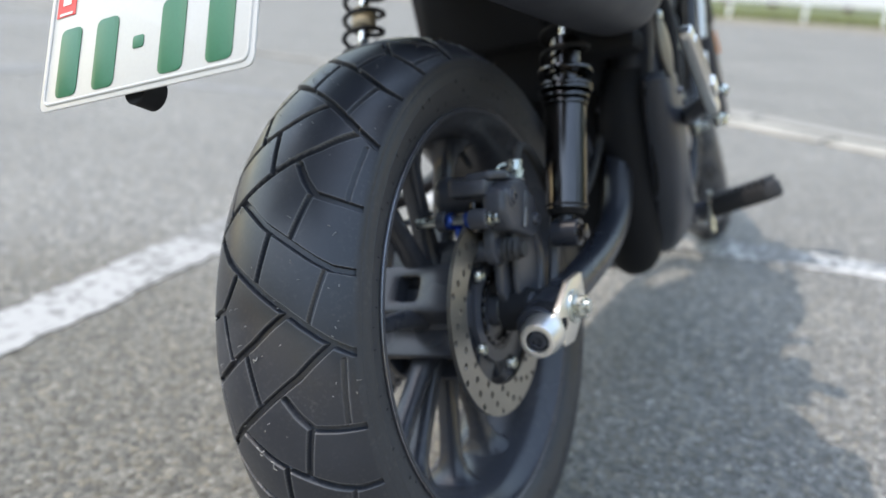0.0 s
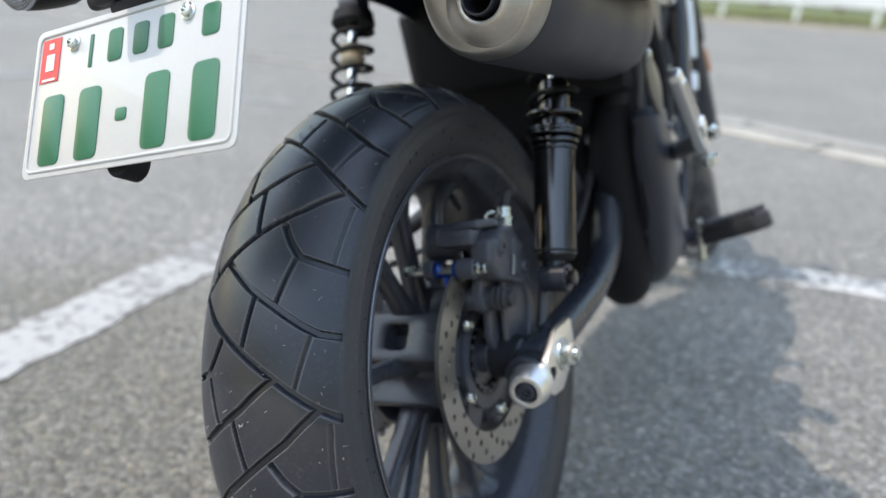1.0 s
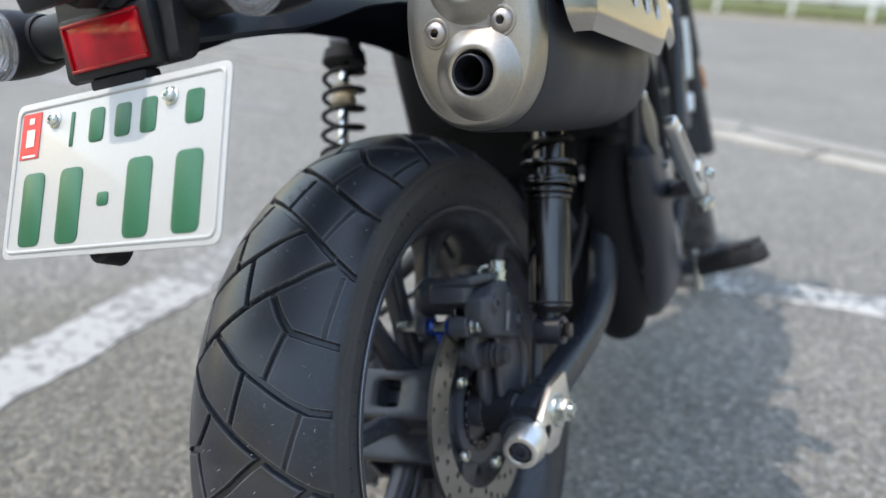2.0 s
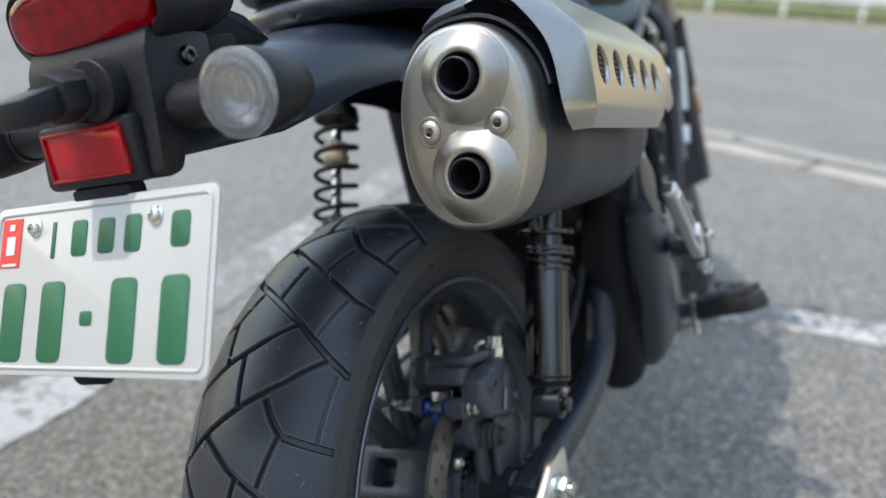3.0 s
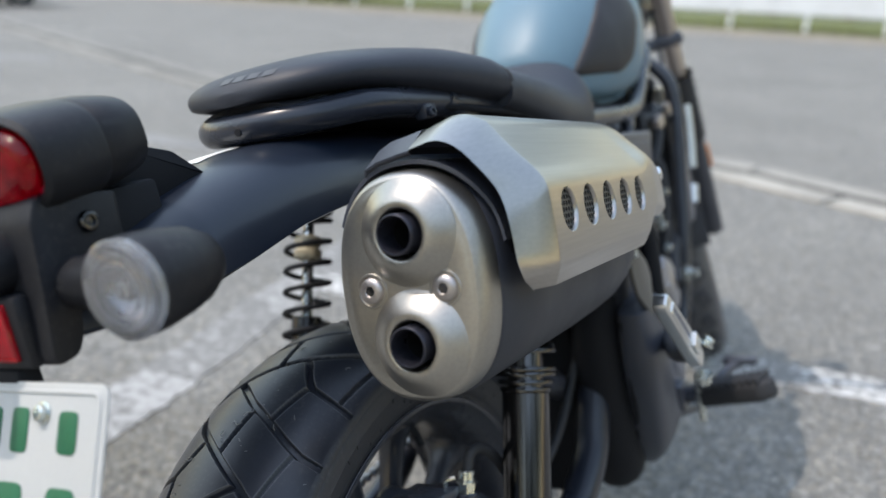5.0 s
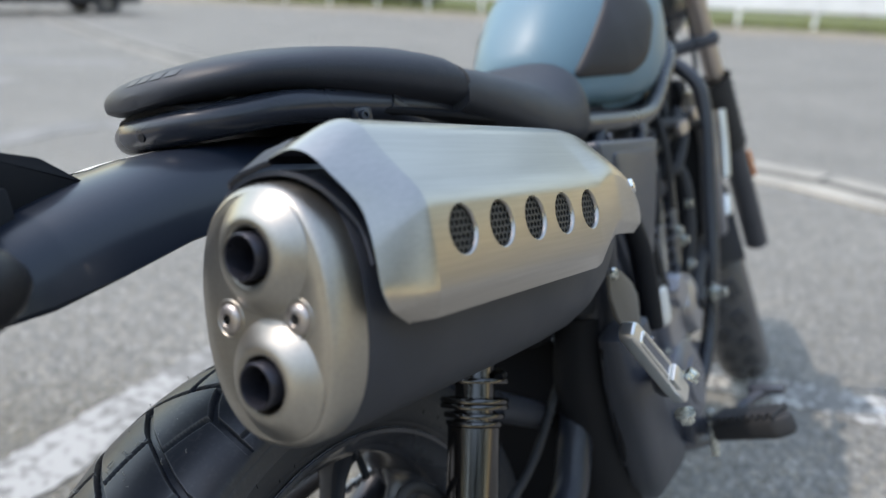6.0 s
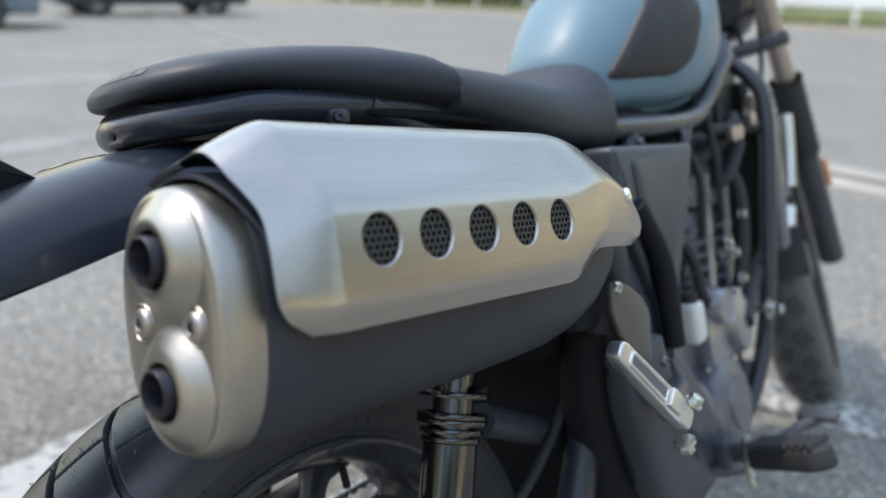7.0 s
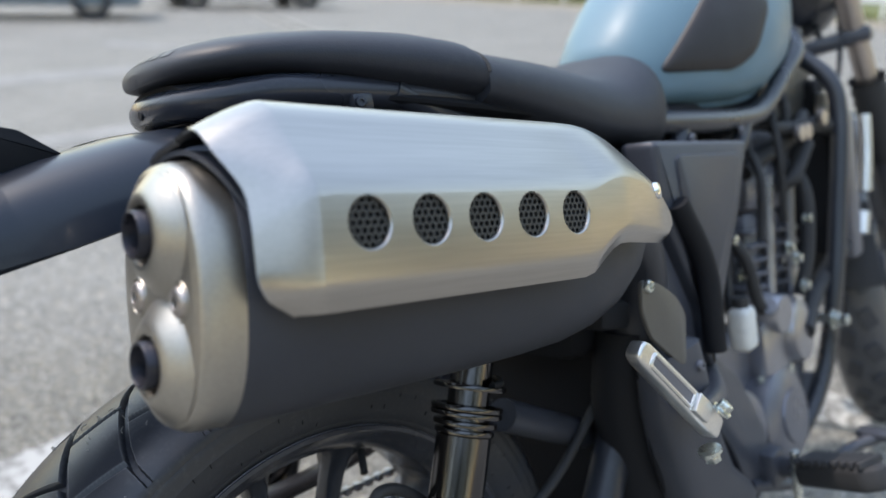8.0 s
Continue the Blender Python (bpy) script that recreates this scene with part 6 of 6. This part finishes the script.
# ---- exhaust pipe and its guards ----
header = part("exhaust_pipe", tube([(0.195, 0.27, 0.372), (0.190, 0.35, 0.345), (0.175, 0.385, 0.28), (0.165, 0.375, 0.20), (0.156, 0.383, 0.10), (0.146, 0.410, 0.01), (0.130, 0.465, -0.06), (0.11, 0.57, -0.085), (0.09, 0.78, -0.09), (0.07, 0.96, -0.02), (0.05, 0.985, 0.12), (0.04, 0.93, 0.22)], [0.034, 0.031, 0.030, 0.029, 0.028, 0.027, 0.025, 0.021, 0.020, 0.020], 18), MUFFLER, motorcycle, "matt black exhaust pipe")
part("pipe_shroud", tube([(0.160, 0.372, 0.235), (0.152, 0.368, 0.16), (0.144, 0.382, 0.08), (0.134, 0.412, 0.00), (0.118, 0.455, -0.055), (0.100, 0.515, -0.080), (0.085, 0.60, -0.088)], [0.032, 0.038, 0.041, 0.043, 0.043, 0.038, 0.026], 20), DARK, header, "dull black pipe shroud")
guard_rows = []
for z, y0, y1, x, hw in ((0.222, 0.345, 0.405, 0.214, 0.010), (0.214, 0.332, 0.420, 0.217, 0.020), (0.16, 0.332, 0.428, 0.217, 0.0235), (0.10, 0.346, 0.442, 0.214, 0.0245), (0.04, 0.372, 0.478, 0.206, 0.0250), (-0.01, 0.405, 0.540, 0.194, 0.0250), (-0.045, 0.442, 0.580, 0.180, 0.0240), (-0.068, 0.470, 0.585, 0.168, 0.0200), (-0.078, 0.492, 0.570, 0.160, 0.0100)):
    ring = []
    for k in range(28):
        t = 2 * math.pi * k / 28
        c, s = math.cos(t), math.sin(t)
        ring.append((x - 0.010 + hw * math.copysign(abs(c) ** 0.55, c), (y0 + y1) / 2 + (y1 - y0) / 2 * math.copysign(abs(s) ** 0.55, s), z))
    guard_rows.append(ring)
pipe_guard = part("pipe_guard", loft(guard_rows), COVER, motorcycle, "matt black exhaust pipe guard")
part("guard_edge", tube([(0.196, 0.336, 0.205), (0.193, 0.350, 0.10), (0.184, 0.378, 0.04), (0.170, 0.412, -0.01), (0.158, 0.448, -0.045)], 0.004, 8), DARK, pipe_guard)
part("guard_bolt", cap_bolt((0.228, 0.400, 0.190), (1, 0, 0), 0.006, 0.005), ENGINE, pipe_guard)
olive = part("upper_guard", slab(rounded([(0.314, 0.306), (0.345, 0.294), (0.372, 0.274), (0.386, 0.252), (0.377, 0.200), (0.368, 0.200), (0.320, 0.244), (0.309, 0.275)], 0.008), 0.006, axes((0.222, 0, 0), (0, 1, 0), (0, 0, 1)), 0.002), OLIVE, motorcycle, "dull metal guard plate")
part("guard_bolt", cap_bolt((0.228, 0.3210, 0.2975), (1, 0, 0), 0.0065, 0.005), ZINC, olive)
part("guard_mount", tube([(0.20, 0.44, 0.36), (0.205, 0.475, 0.28), (0.205, 0.478, 0.18)], 0.013, 10), DARK, motorcycle)
for y, z in ((0.424, 0.060), (0.436, 0.016)):
    part("hose_clip", cyl((0.122, y, z), (0.138, y + 0.010, z), 0.008), ZINC, motorcycle)
part("lower_link", tube([(0.119, 0.205, 0.190), (0.104, 0.29, 0.142), (0.086, 0.366, 0.100)], 0.0170, 16), COVER, motorcycle, "dark grey tube under the seat")
part("wire_sleeve", cyl((0.028, 0.462, 0.165), (0.024, 0.472, 0.118), 0.0065), RED_SLEEVE, motorcycle, "dull red wire sleeve")
part("wire_plug", block((0.060, 0.424, 0.132), (0.016, 0.020, 0.014), 0.003), BOLT_GREY, motorcycle, "grey wire plug")
part("hanger_plate", block((0.160, 0.300, 0.272), (0.090, 0.050, 0.030), 0.008, Matrix.Rotation(radians(-14), 4, "X")), DARK, motorcycle)
part("muffler_stay", block((0.165, 0.175, 0.345), (0.014, 0.11, 0.05), 0.004), CAST, motorcycle)
for y in (0.165, 0.185, 0.205):
    part("stay_bolt", cap_bolt((0.173, y, 0.318), (1, 0, 0), 0.006, 0.005), ZINC, motorcycle)

# ---- foot pegs ----
peg_a, peg_b = Vector((0.281, 0.214, 0.274)), Vector((0.290, 0.318, 0.158))
along = (peg_b - peg_a).normalized()
pm = axes(peg_a.lerp(peg_b, 0.5), along, Vector((1, 0, 0)).cross(along))  # z runs outward
peg_shape = rounded([(-0.078, -0.0070), (-0.070, -0.0105), (0.040, -0.0118), (0.070, -0.0105), (0.070, 0.0105), (0.040, 0.0118), (-0.070, 0.0105), (-0.078, 0.0070)], 0.006)
peg = part("pillion_peg", slab(peg_shape, 0.016, pm @ pose(0, 0, -0.010), 0.003, 3), ALLOY, motorcycle, "bare alloy pillion peg folded up")
inner_shape = rounded([(-0.060, -0.0058), (0.012, -0.0070), (0.012, 0.0070), (-0.060, 0.0058)], 0.004)
border = [(x, y, 0.0058) for x, y in inner_shape]
part("peg_border", moved(tube(border + [border[0]], 0.0022, 8, smooth=False), pm), ALLOY, peg)
part("peg_groove", slab(inner_shape, 0.001, pm @ pose(0, 0, 0.0055), 0), ENGINE, peg, "grey recessed panel")
part("peg_pad", block((0, 0, 0), (0.024, 0.019, 0.007), 0.002, pm @ pose(0.026, 0, 0.008)), ALLOY, peg)
part("peg_pivot", hex_bolt((0.298, 0.283, 0.158), (0.1, 0.2, -0.95), 0.008, 0.012), ZINC, peg)
part("peg_bolt", hex_bolt((0.300, 0.306, 0.186), (0.6, 0.3, 0.7), 0.007, 0.010), ZINC, peg)
part("peg_bracket", tube([(0.285, 0.300, 0.178), (0.26, 0.335, 0.165), (0.23, 0.42, 0.15), (0.18, 0.50, 0.14)], [0.011, 0.012, 0.014, 0.014], 12), CAST, motorcycle)
part("peg_hanger", slab(rounded([(0.45, 0.19), (0.52, 0.17), (0.60, 0.10), (0.66, 0.00), (0.65, -0.06), (0.60, -0.06), (0.56, 0.02), (0.47, 0.13)], 0.015), 0.016, axes((0.150, 0, 0), (0, 1, 0), (0, 0, 1)), 0.004), CAST, motorcycle, "black foot peg hanger")
fp_in, fp_out = Vector((0.205, 0.655, -0.040)), Vector((0.330, 0.610, 0.000))
fpm = axes(fp_in.lerp(fp_out, 0.5), fp_out - fp_in, (0.3, 0.95, 0))
foot_peg = part("foot_peg", slab(rounded([(-0.062, -0.018), (0.050, -0.022), (0.068, -0.006), (0.066, 0.012), (0.045, 0.022), (-0.062, 0.018)], 0.008), 0.030, fpm @ pose(0, 0, -0.022), 0.006, 3), PEG_RUBBER, motorcycle, "black ribbed rubber foot peg")
for k in range(9):
    part("peg_rib", block((0, 0, 0), (0.0065, 0.042, 0.010), 0.0015, fpm @ pose(-0.048 + 0.0125 * k, 0, 0.012), 1), PEG_RUBBER, foot_peg)
part("peg_clevis", join(cyl((0.165, 0.660, -0.050), (0.210, 0.652, -0.040), 0.014), block((0.17, 0.65, -0.045), (0.03, 0.04, 0.05), 0.006)), CAST, foot_peg)
part("peg_pin", cyl((0.210, 0.640, -0.085), (0.210, 0.640, -0.010), 0.006), ZINC, foot_peg)
part("brake_pedal", tube([(0.165, 0.60, -0.055), (0.190, 0.70, -0.085), (0.215, 0.80, -0.075), (0.245, 0.845, -0.065)], [0.009, 0.008, 0.008, 0.010], 12), CAST, motorcycle)
part("pedal_pad", block((0.245, 0.845, -0.062), (0.060, 0.030, 0.012), 0.004), CAST, motorcycle)
part("side_stand", tube([(-0.13, 0.62, -0.10), (-0.22, 0.60, -0.20), (-0.315, 0.575, -0.245)], 0.012, 12), CAST, motorcycle)
part("left_peg", tube([(-0.16, 0.65, -0.04), (-0.33, 0.61, 0.0)], 0.016, 10), PEG_RUBBER, motorcycle)

# ---- engine ----
engine = part("engine", slab(rounded([(0.52, 0.10), (0.66, 0.12), (0.80, 0.11), (0.93, 0.04), (0.95, -0.06), (0.88, -0.13), (0.60, -0.13), (0.50, -0.05)], 0.04, 6), 0.20, axes((-0.10, 0, 0), (0, 1, 0), (0, 0, 1)), 0.02, 3), ENGINE, motorcycle, "dark grey single cylinder engine")
part("clutch_cover", lathe([(0.078, 0.0), (0.080, 0.024), (0.074, 0.040), (0.060, 0.048), (0.042, 0.050), (0.040, 0.054), (0.0001, 0.056)], (0.095, 0.790, -0.035), (1, 0.05, 0.1), 48), ENGINE, engine)
part("gear_cover", lathe([(0.066, 0.0), (0.068, 0.030), (0.060, 0.050), (0.042, 0.058), (0.0001, 0.060)], (0.090, 0.645, -0.005), (1, -0.1, 0.1), 44), ENGINE, engine)
part("cam_chain_cover", lathe([(0.052, 0.0), (0.054, 0.030), (0.048, 0.044), (0.030, 0.050), (0.0001, 0.051)], (0.092, 0.868, 0.078), (1, 0.15, 0.1), 44), ENGINE_LIGHT, engine)
reservoir = part("oil_bottle", block((0.150, 0.652, 0.150), (0.030, 0.036, 0.062), 0.010, None, 3), LABEL_WHITE, engine, "milky white plastic reservoir")
part("alternator_cover", lathe([(0.090, 0.0), (0.090, 0.02), (0.07, 0.035), (0.0001, 0.04)], (-0.095, 0.73, -0.02), (-1, 0, 0), 40), ENGINE, engine)
part("water_pump", join(cyl((0.10, 0.800, 0.128), (0.142, 0.800, 0.128), 0.034, 0.028), cyl((0.125, 0.80, 0.128), (0.135, 0.765, 0.150), 0.013)), ENGINE_LIGHT, engine, "grey alloy water pump")
part("front_case", block((0.105, 0.80, 0.075), (0.05, 0.09, 0.10), 0.018), ENGINE_LIGHT, engine)
part("oil_cap", cyl((0.150, 0.652, 0.180), (0.150, 0.652, 0.194), 0.011), PEG_RUBBER, engine)
for k in range(9):
    a = 2 * math.pi * k / 9
    part("case_bolt", cap_bolt((0.116, 0.790 + 0.082 * math.cos(a), -0.033 + 0.082 * math.sin(a)), (1, 0, 0), 0.0060, 0.007), ZINC, engine)
CYL = pose(0, 0.895, 0.105, 0, 0, 0) @ Matrix.Rotation(radians(-8), 4, "X")
part("cylinder", moved(block((0, 0, 0.08), (0.150, 0.15, 0.17), 0.02), CYL), ENGINE, engine)
part("cylinder_head", moved(block((0, 0, 0.205), (0.175, 0.17, 0.09), 0.025), CYL), ENGINE, engine)
part("cam_cover", moved(block((0, 0.0, 0.270), (0.150, 0.15, 0.05), 0.02), CYL), ENGINE, engine)
for k in range(6):
    part("cooling_fin", moved(block((0, 0, 0.02 + 0.022 * k), (0.176, 0.174, 0.006), 0.0015, None, 1), CYL), ENGINE, engine)
for dy in (-0.022, 0.056):
    part("head_stud", moved(cyl((0.086, dy, 0.02), (0.086, dy, 0.22), 0.009), CYL), ENGINE_LIGHT, engine)
part("spark_plug_cap", moved(tube([(0.09, 0.0, 0.20), (0.115, 0.01, 0.215), (0.118, 0.06, 0.27)], 0.011, 10), CYL), PEG_RUBBER, engine)
part("intake_pipe", tube([(0.0, 0.70, 0.33), (0.02, 0.64, 0.34), (0.03, 0.58, 0.34)], 0.030, 14), DARK, engine)
part("air_duct", block((0.0, 0.715, 0.285), (0.150, 0.200, 0.250), 0.03), DARK, engine)
for y, z in ((0.700, 0.262), (0.722, 0.205), (0.750, 0.175), (0.882, 0.212), (0.905, 0.190), (0.955, 0.245), (0.925, 0.140), (0.835, 0.030)):
    part("engine_bolt", hex_bolt((0.118, y, z), (1, 0, 0), 0.0075, 0.012), ZINC, engine, "zinc engine bolt")
for pts, r in (([(0.10, 0.69, 0.30), (0.13, 0.715, 0.235), (0.128, 0.745, 0.165), (0.12, 0.79, 0.13)], 0.009), ([(0.07, 0.95, 0.36), (0.115, 0.965, 0.30), (0.12, 0.955, 0.20), (0.11, 0.93, 0.12)], 0.011),
               ([(0.09, 0.83, 0.39), (0.115, 0.82, 0.33), (0.11, 0.815, 0.24)], 0.007), ([(0.11, 1.0, 0.41), (0.12, 0.95, 0.395), (0.11, 0.89, 0.40)], 0.010)):
    part("engine_hose", tube(pts, r, 10), PEG_RUBBER, engine)
part("throttle_body", block((0.06, 0.66, 0.345), (0.09, 0.06, 0.06), 0.012), ENGINE_LIGHT, engine)
radiator = part("radiator", block((0.0, 1.130, 0.27), (0.23, 0.035, 0.25), 0.008), DARK, motorcycle, "black radiator behind the front wheel")
for x in (0.122, -0.122):
    part("radiator_tank", block((x, 1.130, 0.27), (0.03, 0.045, 0.26), 0.010), ENGINE, radiator)
part("side_shroud", tube([(0.132, 1.210, 0.385), (0.134, 1.200, 0.325), (0.134, 1.182, 0.25)], 0.011, 10), ALLOY, radiator, "bright alloy side tube")
part("side_shroud", tube([(0.134, 1.165, 0.215), (0.134, 1.150, 0.178)], 0.012, 10), ALLOY, radiator)
part("header_tank", block((0.0, 1.150, 0.425), (0.170, 0.050, 0.075), 0.014), DARK, radiator)
part("filler_neck", cyl((0.100, 1.13, 0.40), (0.104, 1.13, 0.435), 0.020), ALLOY, radiator)
part("head_gusset", slab(rounded([(0.88, 0.410), (1.00, 0.470), (1.08, 0.530), (1.14, 0.560), (1.16, 0.470), (1.10, 0.405)], 0.012), 0.010, axes((0.055, 0, 0), (0, 1, 0), (0, 0, 1)), 0.003), OLIVE, frame_tubes, "dull grey frame gusset")
part("coolant_hose", tube([(0.118, 1.12, 0.37), (0.116, 1.02, 0.39), (0.09, 0.90, 0.36), (0.08, 0.84, 0.34)], 0.014, 12), PEG_RUBBER, motorcycle)
part("lower_hose", tube([(0.118, 1.12, 0.17), (0.118, 0.98, 0.12), (0.14, 0.87, 0.08)], 0.014, 12), PEG_RUBBER, motorcycle)
for y, z in ((0.93, 0.385), (0.955, 0.385), (1.02, 0.40)):
    part("hose_clamp", cyl((0.128, y, z), (0.138, y, z), 0.013), BOLT_GREY, motorcycle)
part("crash_bolt", join(hex_bolt((0.135, 0.99, 0.065), (1, 0, 0), 0.013, 0.012), cyl((0.09, 0.99, 0.065), (0.16, 0.99, 0.065), 0.009)), ZINC, motorcycle, "zinc engine mounting bolt")
part("skid_plate", slab(rounded([(0.60, -0.135), (0.94, -0.135), (1.0, -0.04), (0.985, -0.03), (0.93, -0.115), (0.60, -0.118)], 0.006), 0.20, axes((-0.10, 0, 0), (0, 1, 0), (0, 0, 1)), 0.003), ENGINE_LIGHT, motorcycle)
for pts, r in (([(0.10, 0.62, 0.42), (0.13, 0.66, 0.36), (0.12, 0.68, 0.25), (0.13, 0.66, 0.14)], 0.006), ([(0.10, 0.90, 0.45), (0.12, 0.88, 0.36), (0.11, 0.90, 0.25)], 0.006), ([(0.06, 0.98, 0.50), (0.10, 0.96, 0.42), (0.09, 0.93, 0.30)], 0.008)):
    part("wire", tube(pts, r, 8), PEG_RUBBER, motorcycle)

# ---- front wheel, forks, bars: turned a little to the left ----
STEER = Matrix.Translation((0, 1.525, 0.008)) @ Matrix.Rotation(radians(17), 4, Vector((0, -0.420, 0.9075)))


def front(geo):
    return moved(geo, STEER)


FR = 0.329
ftyre = [(0.262, 0.052), (0.285, 0.058), (0.300, 0.056), (0.314, 0.045), (0.324, 0.025), (FR, 0.0)]
ftyre = ftyre + [(r, -h) for r, h in ftyre[::-1][1:]]
front_wheel = part("front_wheel", front(lathe([(0.250, 0.040), (0.262, 0.046), (0.258, 0.036), (0.238, 0.020), (0.238, -0.020), (0.258, -0.036), (0.262, -0.046), (0.250, -0.040)], (0, 0, 0), (1, 0, 0), 64)), CAST, motorcycle, "black cast front wheel")
part("tyre", front(lathe(ftyre, (0, 0, 0), (1, 0, 0), 96)), RUBBER, front_wheel, "black front tyre")
for k in range(28):
    for s in (-1, 1):
        a = 2 * math.pi * (k + 0.25 * s) / 28
        blk = block((0, 0, 0), (0.030, 0.042, 0.007), 0.002, None, 1)
        part("tread_block", front(moved(blk, Matrix.Rotation(a, 4, "X") @ Matrix.Translation((s * 0.022, 0, 0.325)) @ Matrix.Rotation(radians(24 * s), 4, "Y") @ Matrix.Rotation(radians(20 * s), 4, "Z"))), SIDEWALL, front_wheel)
for k in range(10):
    a = 2 * math.pi * k / 10
    part("spoke", front(moved(tube([(0.02, 0, 0.03), (0.018, 0.006, 0.12), (0.016, 0.0, 0.242)], [0.014, 0.010, 0.012], 10), Matrix.Rotation(a, 4, "X"))), CAST, front_wheel)
part("hub", front(cyl((-0.05, 0, 0), (0.05, 0, 0), 0.045)), CAST, front_wheel)
part("brake_disc", front(lathe([(0.105, 0.070), (0.155, 0.070), (0.155, 0.075), (0.105, 0.075), (0.105, 0.070)], (-0.14, 0, 0), (1, 0, 0), 60)), DISC, front_wheel)
UP = Vector((0, -0.420, 0.9075))
fork = part("front_fork", join(*[front(cyl(Vector((sx * 0.098, -0.012, 0.0)), Vector((sx * 0.098, -0.012, 0)) + UP * 0.30, 0.027)) for sx in (-1, 1)]), CAST, motorcycle, "front fork with black sliders")
for sx in (-1, 1):
    part("stanchion", front(cyl(Vector((sx * 0.098, -0.012, 0)) + UP * 0.29, Vector((sx * 0.098, -0.012, 0)) + UP * 0.74, 0.0205)), BOLT_GREY, fork, "dull steel fork tube")
    part("fork_boot", front(lathe([(0.030 + (0.004 if k % 2 else 0.0), 0.012 * k) for k in range(16)], Vector((sx * 0.098, -0.012, 0)) + UP * 0.29, UP, 24)), PEG_RUBBER, fork)
    part("fork_clamp", front(moved(block((0, 0, 0), (0.056, 0.056, 0.030), 0.01), Matrix.Translation(Vector((sx * 0.098, -0.012, 0)) + UP * 0.56))), CAST, fork)
    part("side_reflector", front(moved(block((0, 0, 0), (0.010, 0.028, 0.062), 0.004), Matrix.Translation(Vector((sx * 0.130, 0.030, 0)) + UP * 0.225))), ORANGE, fork, "orange side reflector")
part("top_yoke", front(moved(block((0, 0.0, 0), (0.26, 0.09, 0.03), 0.012), Matrix.Translation(UP * 0.72))), CAST, fork)
part("lower_yoke", front(moved(block((0, 0.0, 0), (0.21, 0.07, 0.03), 0.012), Matrix.Translation(UP * 0.56))), CAST, fork)
frows = []
for k in range(15):
    a = radians(40 + 105 * k / 14)
    frows.append([(0.075 * math.copysign(abs(math.cos(t)) ** 0.7, math.cos(t)), (0.350 + 0.022 * math.sin(t)) * -math.cos(a), (0.350 + 0.022 * math.sin(t)) * math.sin(a)) for t in [math.pi * j / 12 for j in range(13)]])
finner = [[(x * 0.96, y * 0.992, z * 0.992) for x, y, z in r] for r in frows]
part("front_fender", front(join(grid(frows), grid(finner), grid([[o[0], i[0]] for o, i in zip(frows, finner)]), grid([[o[-1], i[-1]] for o, i in zip(frows, finner)]))), SATIN, motorcycle, "black front fender")
part("mud_flap", front(moved(block((0, 0, 0), (0.13, 0.006, 0.16), 0.002), Matrix.Translation((0.0, -0.352, 0.13)) @ Matrix.Rotation(radians(-18), 4, "X"))), PEG_RUBBER, motorcycle)
part("handlebar", front(tube([Vector((0.40, -0.42, 0.80)), Vector((0.28, -0.38, 0.80)), Vector((0.15, -0.35, 0.76)), Vector((0.06, -0.36, 0.70)), Vector((-0.06, -0.36, 0.70)), Vector((-0.15, -0.35, 0.76)), Vector((-0.28, -0.38, 0.80)), Vector((-0.40, -0.42, 0.80))], 0.011, 12)), SATIN, motorcycle, "black handlebar")
for sx in (-1, 1):
    part("hand_grip", front(cyl((sx * 0.30, -0.387, 0.80), (sx * 0.42, -0.427, 0.80), 0.017)), PEG_RUBBER, motorcycle)
    part("mirror_stem", front(tube([(sx * 0.25, -0.36, 0.80), (sx * 0.30, -0.34, 0.88), (sx * 0.34, -0.35, 0.97)], 0.006, 8)), SATIN, motorcycle)
    part("mirror", front(lathe([(0.0001, -0.012), (0.045, -0.010), (0.058, 0.0), (0.058, 0.008), (0.0001, 0.008)], (sx * 0.34, -0.35, 1.0), (0, -1, 0), 36)), SATIN, motorcycle)
head_lamp = part("head_lamp", front(lathe([(0.0001, -0.10), (0.06, -0.08), (0.085, -0.03), (0.090, 0.02), (0.084, 0.03), (0.0001, 0.035)], (0, -0.19, 0.62), (0, 1, 0), 40)), SATIN, motorcycle, "round head lamp in a black shell")
part("cable", front(join(tube([(0.05, -0.20, 0.72), (0.08, -0.20, 0.62), (0.07, -0.26, 0.50), (0.06, -0.40, 0.42)], 0.005, 8), tube([(-0.04, -0.20, 0.74), (0.02, -0.18, 0.62), (0.04, -0.26, 0.50)], 0.006, 8))), PEG_RUBBER, motorcycle)
for sx in (-1, 1):
    part("front_indicator", front(lathe([(0.028, 0.0), (0.030, -0.01), (0.022, -0.05), (0.0001, -0.065)], (sx * 0.19, -0.20, 0.68), (0, 1, 0), 28)), PLASTIC, motorcycle)
    part("indicator_stalk", front(cyl((sx * 0.09, -0.22, 0.66), (sx * 0.18, -0.225, 0.68), 0.010)), PLASTIC, motorcycle)
LIFT = 0.0
